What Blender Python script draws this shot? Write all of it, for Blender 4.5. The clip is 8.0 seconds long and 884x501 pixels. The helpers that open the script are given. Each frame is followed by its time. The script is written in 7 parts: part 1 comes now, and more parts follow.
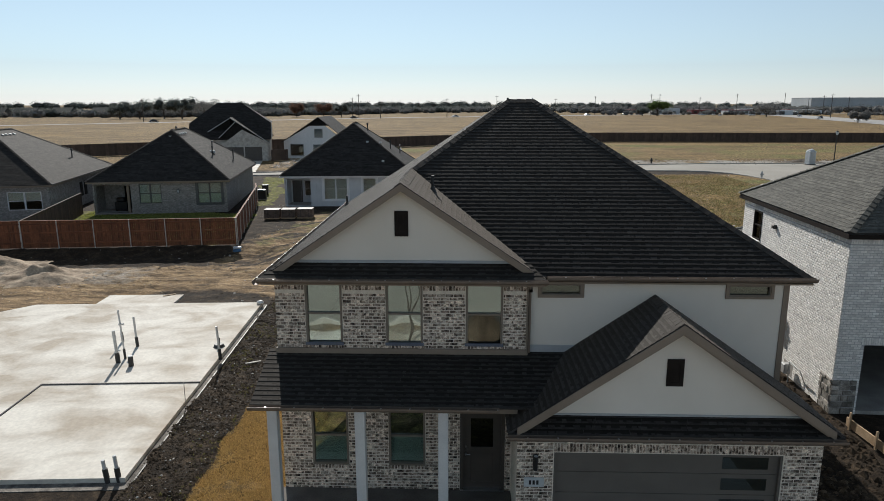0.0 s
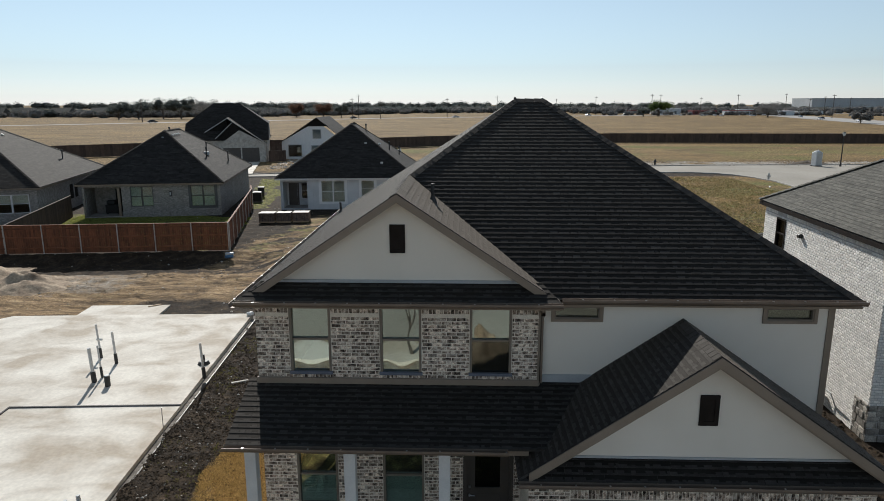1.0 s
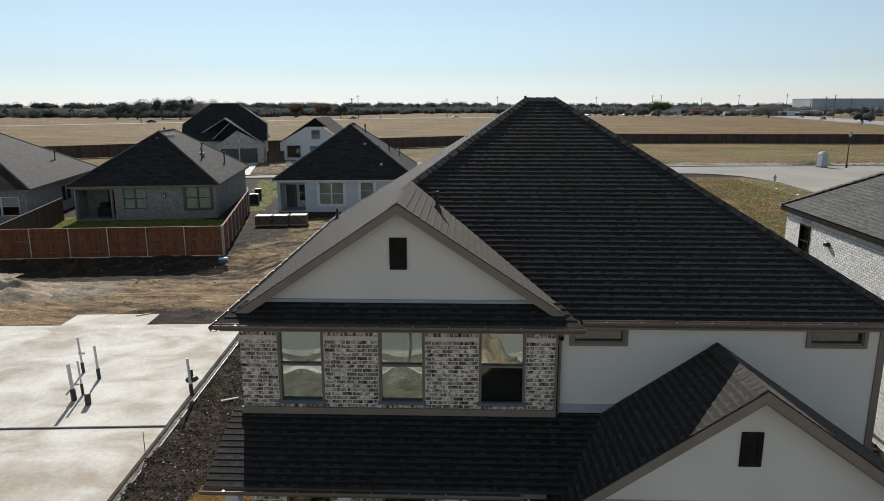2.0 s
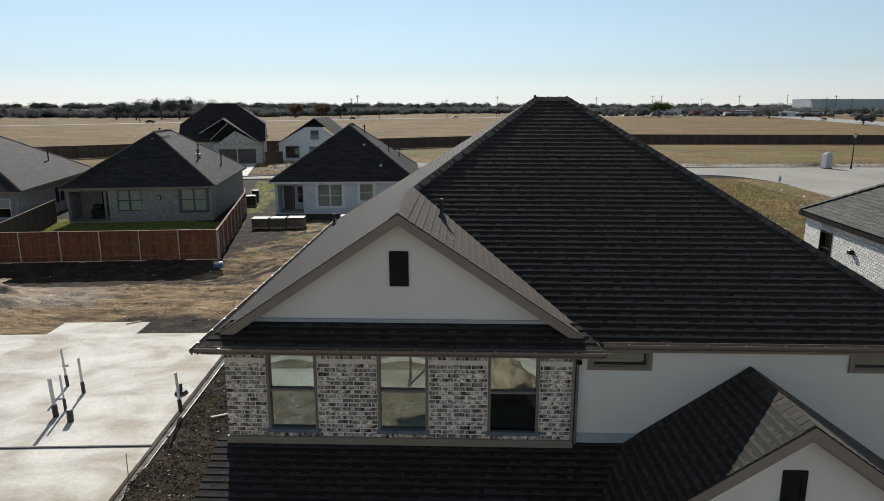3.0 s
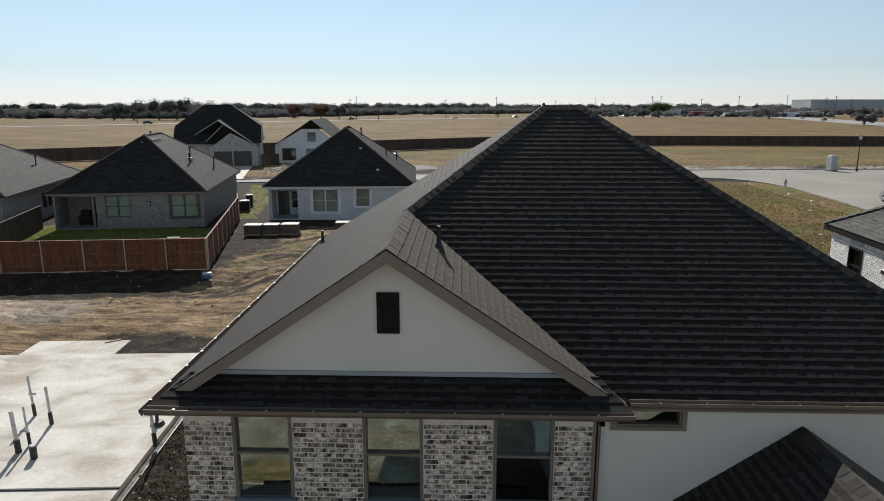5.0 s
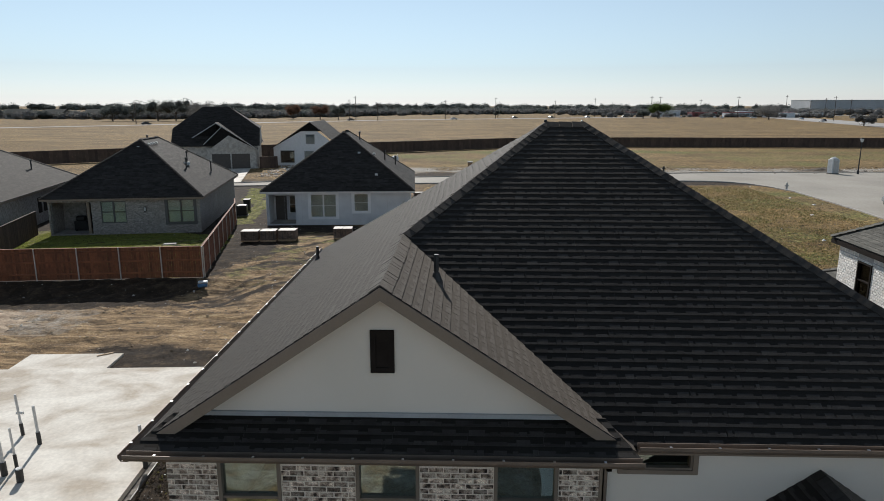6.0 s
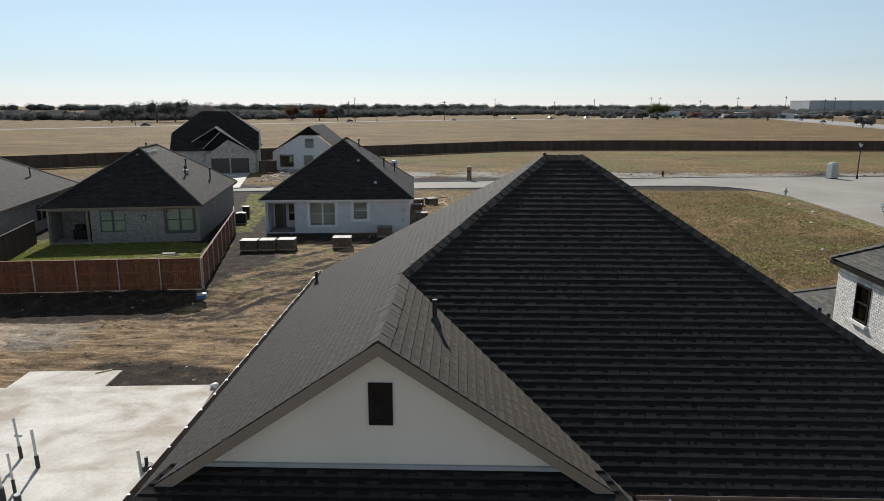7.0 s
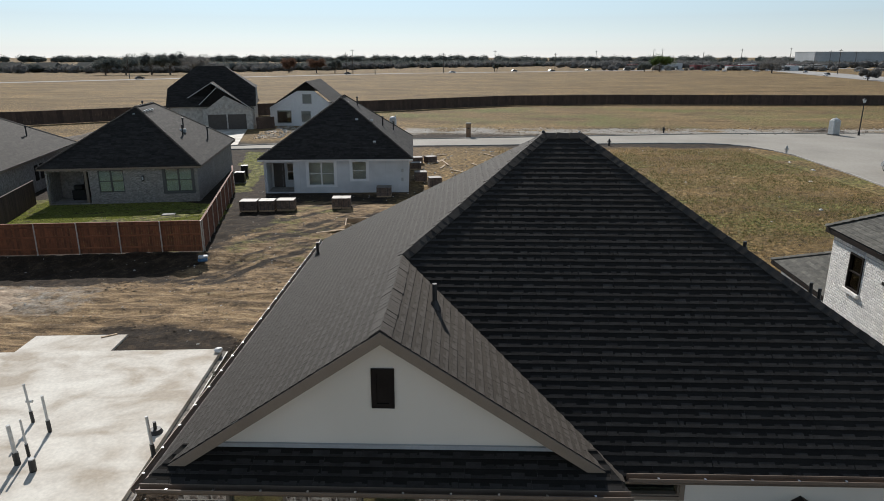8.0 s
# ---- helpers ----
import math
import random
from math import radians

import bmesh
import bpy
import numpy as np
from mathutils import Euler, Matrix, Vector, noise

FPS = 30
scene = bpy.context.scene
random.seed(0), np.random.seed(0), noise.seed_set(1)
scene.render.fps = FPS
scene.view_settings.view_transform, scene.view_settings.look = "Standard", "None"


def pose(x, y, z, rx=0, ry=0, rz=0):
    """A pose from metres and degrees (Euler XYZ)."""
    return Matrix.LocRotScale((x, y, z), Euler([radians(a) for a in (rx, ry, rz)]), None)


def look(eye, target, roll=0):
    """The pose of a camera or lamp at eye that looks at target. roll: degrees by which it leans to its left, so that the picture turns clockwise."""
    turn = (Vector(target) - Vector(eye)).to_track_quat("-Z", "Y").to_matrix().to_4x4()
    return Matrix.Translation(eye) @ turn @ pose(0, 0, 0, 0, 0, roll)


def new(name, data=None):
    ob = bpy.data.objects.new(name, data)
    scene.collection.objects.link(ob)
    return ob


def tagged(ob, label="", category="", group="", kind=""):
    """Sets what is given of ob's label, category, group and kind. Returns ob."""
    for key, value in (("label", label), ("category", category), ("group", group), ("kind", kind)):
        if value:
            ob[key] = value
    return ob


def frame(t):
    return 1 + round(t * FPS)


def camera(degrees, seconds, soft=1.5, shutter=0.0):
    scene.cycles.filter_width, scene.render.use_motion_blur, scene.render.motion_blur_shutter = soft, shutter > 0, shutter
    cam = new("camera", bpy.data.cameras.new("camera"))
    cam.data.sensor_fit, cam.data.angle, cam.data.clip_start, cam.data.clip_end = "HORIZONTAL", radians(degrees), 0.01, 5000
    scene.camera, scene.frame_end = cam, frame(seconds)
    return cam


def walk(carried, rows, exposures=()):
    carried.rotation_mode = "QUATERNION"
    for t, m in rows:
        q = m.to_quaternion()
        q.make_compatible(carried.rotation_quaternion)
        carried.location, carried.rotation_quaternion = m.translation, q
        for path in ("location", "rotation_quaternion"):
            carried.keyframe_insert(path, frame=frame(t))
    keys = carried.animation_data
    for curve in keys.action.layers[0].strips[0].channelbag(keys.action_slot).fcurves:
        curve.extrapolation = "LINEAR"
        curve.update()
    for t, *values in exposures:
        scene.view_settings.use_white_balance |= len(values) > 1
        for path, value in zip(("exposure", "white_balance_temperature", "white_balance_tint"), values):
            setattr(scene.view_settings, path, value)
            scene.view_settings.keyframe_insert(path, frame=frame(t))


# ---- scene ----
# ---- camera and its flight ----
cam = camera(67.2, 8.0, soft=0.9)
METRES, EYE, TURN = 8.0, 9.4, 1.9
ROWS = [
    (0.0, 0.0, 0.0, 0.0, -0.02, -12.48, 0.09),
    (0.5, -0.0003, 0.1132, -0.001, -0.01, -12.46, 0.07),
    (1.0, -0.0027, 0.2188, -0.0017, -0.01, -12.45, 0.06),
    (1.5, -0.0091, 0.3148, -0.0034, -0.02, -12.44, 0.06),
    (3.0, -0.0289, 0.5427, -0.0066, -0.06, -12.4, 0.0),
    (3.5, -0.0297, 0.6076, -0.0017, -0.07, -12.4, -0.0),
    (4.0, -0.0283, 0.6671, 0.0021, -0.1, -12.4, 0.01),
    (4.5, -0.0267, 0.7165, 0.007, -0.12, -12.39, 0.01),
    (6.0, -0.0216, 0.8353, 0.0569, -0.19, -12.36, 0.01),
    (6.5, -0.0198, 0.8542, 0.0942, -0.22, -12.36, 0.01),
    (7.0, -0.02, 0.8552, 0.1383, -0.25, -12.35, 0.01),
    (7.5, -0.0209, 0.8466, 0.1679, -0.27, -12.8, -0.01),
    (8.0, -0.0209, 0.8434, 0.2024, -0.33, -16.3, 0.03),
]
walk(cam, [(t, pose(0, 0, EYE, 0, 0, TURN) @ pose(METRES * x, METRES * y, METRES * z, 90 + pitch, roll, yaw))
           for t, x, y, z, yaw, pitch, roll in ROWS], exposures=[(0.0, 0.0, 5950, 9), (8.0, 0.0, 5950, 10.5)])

# ---- daylight: a low winter sun ahead, slightly to the left ----
SUN_EL, SUN_AZ = radians(34.6), radians(16.4)
world = bpy.data.worlds.new("sky")
scene.world = world
world.use_nodes = True
wn = world.node_tree
sky = wn.nodes.new("ShaderNodeTexSky")
sky.sky_type, sky.sun_disc = "NISHITA", False
sky.sun_elevation, sky.sun_rotation = SUN_EL, -SUN_AZ
sky.air_density, sky.dust_density, sky.ozone_density, sky.altitude = 1.0, 0.0, 4.5, 0
haze = wn.nodes.new("ShaderNodeHueSaturation")
haze.inputs["Hue"].default_value, haze.inputs["Saturation"].default_value = 0.478, 0.52
wn.links.new(sky.outputs[0], haze.inputs["Color"])
wn.links.new(haze.outputs[0], wn.nodes["Background"].inputs[0])
wn.nodes["Background"].inputs[1].default_value = 0.086
sun = new("sun", bpy.data.lights.new("sun", "SUN"))
sun.data.energy, sun.data.angle, sun.data.color = 5.0, radians(0.53), (1.0, 0.91, 0.78)
sun.matrix_world = look((0, 0, 0), (math.sin(SUN_AZ) * math.cos(SUN_EL), -math.cos(SUN_AZ) * math.cos(SUN_EL), -math.sin(SUN_EL)))
sun.location = (-20, 60, 60)


# ---- materials ----
def mk(name, c1, c2, scale=1.0, rough=0.8, bump=0.0, fine=30.0, fine_amount=0.25, metal=0.0, rand=0.0, spec=0.5, c3=None, dist=0.02, stretch=None, span=(0.36, 0.64), grit=0.0, tint=None, sheen=0.0):
    """Two colours mixed by broad noise, darkened and lit by fine grain, varied from piece to piece."""
    m = bpy.data.materials.new(name)
    m.use_nodes = True
    nt, L = m.node_tree, m.node_tree.links
    b = nt.nodes["Principled BSDF"]
    tc = nt.nodes.new("ShaderNodeTexCoord")
    oi = nt.nodes.new("ShaderNodeObjectInfo")
    geo = nt.nodes.new("ShaderNodeNewGeometry")
    add = nt.nodes.new("ShaderNodeMath")
    add.operation = "ADD"
    L.new(oi.outputs["Random"], add.inputs[0])
    L.new(geo.outputs["Random Per Island"], add.inputs[1])
    fr = nt.nodes.new("ShaderNodeMath")
    fr.operation = "FRACT"
    L.new(add.outputs[0], fr.inputs[0])
    n1 = nt.nodes.new("ShaderNodeTexNoise")
    n1.noise_dimensions = "4D"
    n1.inputs["Scale"].default_value, n1.inputs["Detail"].default_value = scale, 5.0
    if stretch:
        mp = nt.nodes.new("ShaderNodeMapping")
        mp.inputs["Scale"].default_value = stretch
        L.new(tc.outputs["Object"], mp.inputs[0])
        L.new(mp.outputs[0], n1.inputs["Vector"])
        n1.inputs["Distortion"].default_value = 0.8
    else:
        L.new(tc.outputs["Object"], n1.inputs["Vector"])
    if rand:
        mul = nt.nodes.new("ShaderNodeMath")
        mul.operation, mul.inputs[1].default_value = "MULTIPLY", 37.0
        L.new(fr.outputs[0], mul.inputs[0])
        L.new(mul.outputs[0], n1.inputs["W"])
    ramp = nt.nodes.new("ShaderNodeValToRGB")
    ramp.color_ramp.elements[0].position, ramp.color_ramp.elements[1].position = span
    ramp.color_ramp.elements[0].color, ramp.color_ramp.elements[1].color = (*c1, 1), (*c2, 1)
    if c3:
        e = ramp.color_ramp.elements.new(sum(span) / 2)
        e.color = (*c3, 1)
    L.new(n1.outputs[0], ramp.inputs[0])
    n2 = nt.nodes.new("ShaderNodeTexNoise")
    n2.inputs["Scale"].default_value, n2.inputs["Detail"].default_value = fine, 4.0
    L.new(tc.outputs["Object"], n2.inputs["Vector"])
    mr = nt.nodes.new("ShaderNodeMapRange")
    mr.inputs[1].default_value, mr.inputs[2].default_value = 0.3, 0.7
    mr.inputs[3].default_value, mr.inputs[4].default_value = 1 - fine_amount, 1 + fine_amount
    L.new(n2.outputs[0], mr.inputs[0])
    val = mr.outputs[0]
    if rand:
        rr = nt.nodes.new("ShaderNodeMapRange")
        rr.inputs[3].default_value, rr.inputs[4].default_value = 1 - rand, 1 + rand
        L.new(fr.outputs[0], rr.inputs[0])
        mm = nt.nodes.new("ShaderNodeMath")
        mm.operation = "MULTIPLY"
        L.new(val, mm.inputs[0])
        L.new(rr.outputs[0], mm.inputs[1])
        val = mm.outputs[0]
    hsv = nt.nodes.new("ShaderNodeHueSaturation")
    L.new(ramp.outputs[0], hsv.inputs["Color"])
    L.new(val, hsv.inputs["Value"])
    L.new(hsv.outputs[0], b.inputs["Base Color"])
    b.inputs["Roughness"].default_value, b.inputs["Metallic"].default_value = rough, metal
    b.inputs["Specular IOR Level"].default_value = spec
    b.inputs["Diffuse Roughness"].default_value = grit
    if tint:
        b.inputs["Specular Tint"].default_value = (*tint, 1)
    if sheen:
        b.inputs["Sheen Weight"].default_value, b.inputs["Sheen Roughness"].default_value = sheen, 0.45
        b.inputs["Sheen Tint"].default_value = (1.0, 0.88, 0.76, 1)
    if bump:
        bp = nt.nodes.new("ShaderNodeBump")
        bp.inputs["Strength"].default_value, bp.inputs["Distance"].default_value = bump, dist
        L.new(n2.outputs[0], bp.inputs["Height"])
        L.new(bp.outputs[0], b.inputs["Normal"])
    return m


def glass(name, gloss, tint=(0.75, 0.85, 0.82)):
    """Coated window glass: part mirror, part clear, with a dark room behind."""
    m = bpy.data.materials.new(name)
    m.use_nodes = True
    nt, L = m.node_tree, m.node_tree.links
    nt.nodes.remove(nt.nodes["Principled BSDF"])
    g, tr, mix = nt.nodes.new("ShaderNodeBsdfGlossy"), nt.nodes.new("ShaderNodeBsdfTransparent"), nt.nodes.new("ShaderNodeMixShader")
    g.inputs["Roughness"].default_value = 0.01
    g.inputs["Color"].default_value = (0.93, 1.0, 0.95, 1)
    tr.inputs["Color"].default_value = (*tint, 1)
    mix.inputs[0].default_value = gloss
    L.new(tr.outputs[0], mix.inputs[1])
    L.new(g.outputs[0], mix.inputs[2])
    L.new(mix.outputs[0], nt.nodes["Material Output"].inputs[0])
    return m


SHINGLE = mk("shingle_granules", (0.0095, 0.0091, 0.0087), (0.0155, 0.0148, 0.014), 3, 0.75, 0.35, 260, 0.4, rand=0.15, spec=0.1, dist=0.003, tint=(1.0, 0.9, 0.8), sheen=0.18)
SHINGLE_TAB = mk("shingle_tab_granules", (0.0285, 0.0268, 0.0254), (0.0435, 0.0408, 0.0385), 5, 0.75, 0.35, 260, 0.35, rand=0.18, spec=0.1, dist=0.003, tint=(1.0, 0.9, 0.8), sheen=0.18)
SHINGLE_FAR = mk("brown_shingle_granules", (0.021, 0.0186, 0.0165), (0.042, 0.037, 0.033), 2.2, 0.8, 0.5, 60, 0.4, rand=0.25, spec=0.14, dist=0.01)
SHINGLE_GREY = mk("weathered_shingle_granules", (0.068, 0.066, 0.058), (0.118, 0.112, 0.096), 4, 0.88, 0.4, 200, 0.3, rand=0.25, spec=0.3, dist=0.004)
ROOF_DECK = mk("roof_underlay", (0.03, 0.028, 0.027), (0.045, 0.042, 0.04), 3, 0.9)
BRICK = mk("whitewashed_brick", (0.035, 0.028, 0.024), (0.61, 0.53, 0.447), 11, 0.9, 0.6, 60, 0.4, rand=0.55, c3=(0.30, 0.232, 0.182), dist=0.006, spec=0.2, span=(0.35, 0.6))
MORTAR = mk("pale_mortar", (0.68, 0.61, 0.51), (0.79, 0.72, 0.62), 8, 0.95, 0.4, 80, 0.2)
STUCCO = mk("cream_stucco", (0.72, 0.665, 0.58), (0.78, 0.72, 0.635), 0.7, 0.92, 0.25, 120, 0.05, dist=0.004)
TRIM = mk("taupe_painted_trim", (0.215, 0.168, 0.125), (0.25, 0.198, 0.15), 2, 0.6, 0.1, 60, 0.06)
TRIM_GREY = mk("grey_flashing", (0.36, 0.37, 0.38), (0.42, 0.43, 0.44), 3, 0.5, 0.0, 40, 0.08)
GUTTER = mk("bronze_gutter_metal", (0.15, 0.115, 0.088), (0.19, 0.145, 0.11), 3, 0.55, 0.0, 40, 0.08, metal=0.1)
WHITE_WOOD = mk("white_painted_wood", (0.62, 0.61, 0.6), (0.7, 0.69, 0.67), 2, 0.55, 0.1, 40, 0.05)
SASH = mk("taupe_window_vinyl", (0.17, 0.14, 0.108), (0.20, 0.165, 0.13), 3, 0.5, 0.0, 40, 0.05)
SASH_DARK = mk("slate_grey_window_vinyl", (0.085, 0.085, 0.085), (0.11, 0.11, 0.108), 3, 0.5, 0.0, 40, 0.05)
SASH_WHITE = mk("white_window_vinyl", (0.68, 0.68, 0.68), (0.74, 0.74, 0.74), 3, 0.5, 0.0, 40, 0.05)
PALE_STONE = mk("pale_cut_stone", (0.40, 0.37, 0.33), (0.58, 0.545, 0.49), 2.5, 0.9, 0.5, 20, 0.2, rand=0.2)
SILL = mk("slate_blue_sill", (0.10, 0.115, 0.15), (0.14, 0.15, 0.19), 5, 0.6, 0.2, 50, 0.15)
GLASS = glass("coated_window_glass", 0.31)
GLASS_FAR = glass("far_window_glass", 0.04, (0.85, 0.88, 0.85))
GLASS_TRANSOM = glass("transom_glass", 0.10, (0.8, 0.8, 0.7))
GLASS_SIDE = glass("brown_side_glass", 0.03, (0.45, 0.4, 0.33))
GLASS_DARK = glass("dark_window_glass", 0.08, (0.35, 0.4, 0.42))
DOOR_WOOD = mk("dark_brown_door_paint", (0.06, 0.05, 0.042), (0.075, 0.062, 0.052), 3, 0.45, 0.1, 50, 0.06)
GARAGE_PAINT = mk("taupe_garage_paint", (0.115, 0.10, 0.085), (0.135, 0.118, 0.10), 1.5, 0.5, 0.1, 70, 0.05)
VENT_DARK = mk("dark_brown_vent_paint", (0.018, 0.014, 0.012), (0.026, 0.021, 0.018), 4, 0.8, 0.0, 40, 0.1, spec=0.1)
BLIND = mk("pale_blind_slats", (0.50, 0.54, 0.50), (0.56, 0.60, 0.56), 3, 0.6, 0.0, 30, 0.05)
ROOM = mk("dim_plaster", (0.30, 0.29, 0.27), (0.36, 0.35, 0.33), 1, 0.9)
STEEL = mk("brushed_steel", (0.55, 0.55, 0.56), (0.62, 0.62, 0.63), 20, 0.3, 0.0, 90, 0.06, metal=1.0)
BLACK_METAL = mk("black_metal", (0.015, 0.015, 0.016), (0.025, 0.025, 0.026), 20, 0.45, 0.0, 90, 0.1, metal=0.3)
BLACK_PIPE = mk("black_pipe_plastic", (0.018, 0.018, 0.018), (0.03, 0.03, 0.03), 9, 0.55, 0.0, 60, 0.15)
WHITE_PIPE = mk("white_pipe_plastic", (0.5, 0.5, 0.49), (0.6, 0.6, 0.58), 9, 0.45, 0.0, 60, 0.1)
CONCRETE = mk("new_pale_concrete", (0.40, 0.34, 0.265), (0.69, 0.65, 0.575), 0.55, 0.8, 0.12, 9, 0.09, dist=0.01, c3=(0.575, 0.53, 0.46), stretch=(0.9, 1.25, 1))
CONCRETE_ROUGH = mk("rough_concrete", (0.30, 0.28, 0.25), (0.42, 0.395, 0.36), 1.3, 0.9, 0.5, 40, 0.2)
LEDGE = mk("dirty_concrete_ledge", (0.07, 0.062, 0.053), (0.24, 0.215, 0.185), 3.5, 0.9, 0.5, 30, 0.35)
JOINT = mk("dark_wet_joint", (0.05, 0.045, 0.045), (0.08, 0.075, 0.075), 6, 0.8)
LUMBER = mk("raw_lumber", (0.36, 0.25, 0.15), (0.48, 0.35, 0.22), 4, 0.8, 0.2, 60, 0.2, rand=0.2)
CEDAR = mk("red_cedar_boards", (0.12, 0.040, 0.016), (0.20, 0.072, 0.03), 2, 0.8, 0.3, 45, 0.25, rand=0.25)
# dark wood of the far fences; doubles as shade colour on the side fence
CEDAR_DARK = mk("weathered_and_shaded_cedar", (0.055, 0.035, 0.026), (0.085, 0.055, 0.04), 1, 0.85, 0.3, 20, 0.25, rand=0.25)
POST_METAL = mk("galvanised_post", (0.42, 0.38, 0.34), (0.5, 0.46, 0.42), 4, 0.5, 0.0, 40, 0.1, metal=0.3)
WHITE_BRICK = mk("white_painted_brick", (0.72, 0.69, 0.645), (0.88, 0.855, 0.81), 5, 0.85, 0.5, 60, 0.14, rand=0.13, dist=0.006)
GREY_MORTAR = mk("grey_mortar", (0.42, 0.405, 0.395), (0.53, 0.515, 0.50), 8, 0.95, 0.4, 80, 0.2)
TAN_BRICK = mk("tan_brown_brick", (0.24, 0.15, 0.085), (0.36, 0.24, 0.15), 5, 0.9, 0.4, 40, 0.25, rand=0.2)
GREY_BRICK = mk("light_grey_brick", (0.20, 0.186, 0.172), (0.36, 0.336, 0.31), 6, 0.9, 0.5, 40, 0.25, rand=0.25)
STONE = mk("rubble_stone", (0.16, 0.145, 0.125), (0.42, 0.39, 0.345), 3, 0.9, 0.8, 30, 0.3, rand=0.35)
WRAP = mk("pale_house_wrap", (0.50, 0.51, 0.52), (0.60, 0.61, 0.62), 0.8, 0.7, 0.1, 20, 0.07)
PALLET_BRICK = mk("stacked_brick", (0.10, 0.07, 0.055), (0.19, 0.14, 0.11), 5, 0.9, 0.4, 40, 0.3, rand=0.2)
PLASTIC_WRAP = mk("pale_pallet_wrap", (0.13, 0.11, 0.09), (0.21, 0.18, 0.15), 3, 0.6, 0.1, 20, 0.15)
ROAD_CONCRETE = mk("street_concrete", (0.265, 0.241, 0.203), (0.345, 0.316, 0.27), 0.12, 0.88, 0.1, 3, 0.08)
# far evergreens: the haze of distance is mixed into this paled leaf colour
LEAF_DARK = mk("hazed_evergreen_leaves", (0.11, 0.122, 0.112), (0.17, 0.182, 0.166), 0.4, 0.8, rand=0.4, spec=0.03)
LEAF_GREY = mk("grey_winter_twigs", (0.15, 0.147, 0.142), (0.23, 0.225, 0.215), 0.3, 0.9, rand=0.35, spec=0.03)
LEAF_RUST = mk("rusty_autumn_leaves", (0.12, 0.072, 0.05), (0.17, 0.10, 0.07), 0.3, 0.9, rand=0.35, spec=0.03)
LEAF_GREEN = mk("fresh_green_leaves", (0.07, 0.10, 0.03), (0.12, 0.16, 0.05), 0.3, 0.8, rand=0.3, spec=0.03)
BARK = mk("grey_bark", (0.07, 0.058, 0.047), (0.12, 0.10, 0.085), 5, 0.95, 0.6, 30, 0.3)
CLOD = mk("dark_soil_clods", (0.03, 0.0215, 0.014), (0.125, 0.09, 0.058), 4, 0.95, 0.6, 25, 0.35, rand=0.5, spec=0.1, grit=1.0)
RUBBLE = mk("pale_rubble", (0.36, 0.33, 0.29), (0.6, 0.57, 0.52), 4, 0.9, 0.4, 25, 0.2, rand=0.3)
STRAW = mk("ochre_straw_blades", (0.36, 0.235, 0.085), (0.58, 0.41, 0.175), 2, 0.9, rand=0.35, spec=0.1)
DRY_BLADE = mk("dry_grass_blades", (0.30, 0.22, 0.115), (0.46, 0.35, 0.19), 0.5, 0.9, rand=0.3, spec=0.1)
OLIVE_BLADE = mk("olive_grass_blades", (0.11, 0.105, 0.04), (0.19, 0.17, 0.07), 0.5, 0.9, rand=0.3, spec=0.1)
GREEN_BLADE = mk("green_grass_blades", (0.23, 0.26, 0.06), (0.35, 0.37, 0.10), 0.5, 0.9, rand=0.3, spec=0.1)
CAR_SILVER = mk("silver_car_paint", (0.40, 0.42, 0.44), (0.44, 0.46, 0.48), 1, 0.25, 0.0, 200, 0.04, metal=0.6)
CAR_DARK = mk("dark_car_paint", (0.02, 0.022, 0.025), (0.03, 0.032, 0.035), 1, 0.25, 0.0, 200, 0.04)
CAR_WHITE = mk("white_car_paint", (0.65, 0.65, 0.65), (0.7, 0.7, 0.7), 1, 0.3, 0.0, 200, 0.03)
TYRE = mk("tyre_rubber", (0.015, 0.015, 0.015), (0.025, 0.025, 0.025), 9, 0.9)
AC_GREY = mk("grey_painted_steel", (0.35, 0.35, 0.34), (0.42, 0.42, 0.41), 5, 0.5, 0.0, 40, 0.1)
TOILET_PLASTIC = mk("pale_grey_plastic", (0.42, 0.44, 0.45), (0.52, 0.54, 0.55), 3, 0.5, 0.0, 30, 0.06)
RED_PAINT = mk("red_painted_panel", (0.15, 0.03, 0.032), (0.2, 0.045, 0.045), 1, 0.6)
GREY_PANEL = mk("pale_grey_metal_cladding", (0.52, 0.55, 0.57), (0.6, 0.63, 0.65), 0.05, 0.7)
WAREHOUSE = mk("dull_grey_metal_cladding", (0.36, 0.39, 0.42), (0.44, 0.47, 0.50), 0.05, 0.8)
BLUE_PLASTIC = mk("blue_plastic", (0.03, 0.10, 0.22), (0.06, 0.16, 0.3), 5, 0.5)


def let_through(m, share):
    """Thin leaves and twigs: part of the light passes through them."""
    nt, L = m.node_tree, m.node_tree.links
    b, o = nt.nodes["Principled BSDF"], nt.nodes["Material Output"]
    t, mix = nt.nodes.new("ShaderNodeBsdfTranslucent"), nt.nodes.new("ShaderNodeMixShader")
    L.new(b.inputs["Base Color"].links[0].from_socket, t.inputs["Color"])
    mix.inputs[0].default_value = share
    L.new(b.outputs[0], mix.inputs[1])
    L.new(t.outputs[0], mix.inputs[2])
    L.new(mix.outputs[0], o.inputs[0])


for m_ in (LEAF_DARK, LEAF_GREY, LEAF_RUST, LEAF_GREEN, STRAW, DRY_BLADE, OLIVE_BLADE, GREEN_BLADE):
    let_through(m_, 0.42)


# ---- small builders ----
def thing(name, label, category, at=None, group="", kind=""):
    ob = new(name)
    if at is not None:
        ob.matrix_world = at
    return tagged(ob, label, category, group, kind)


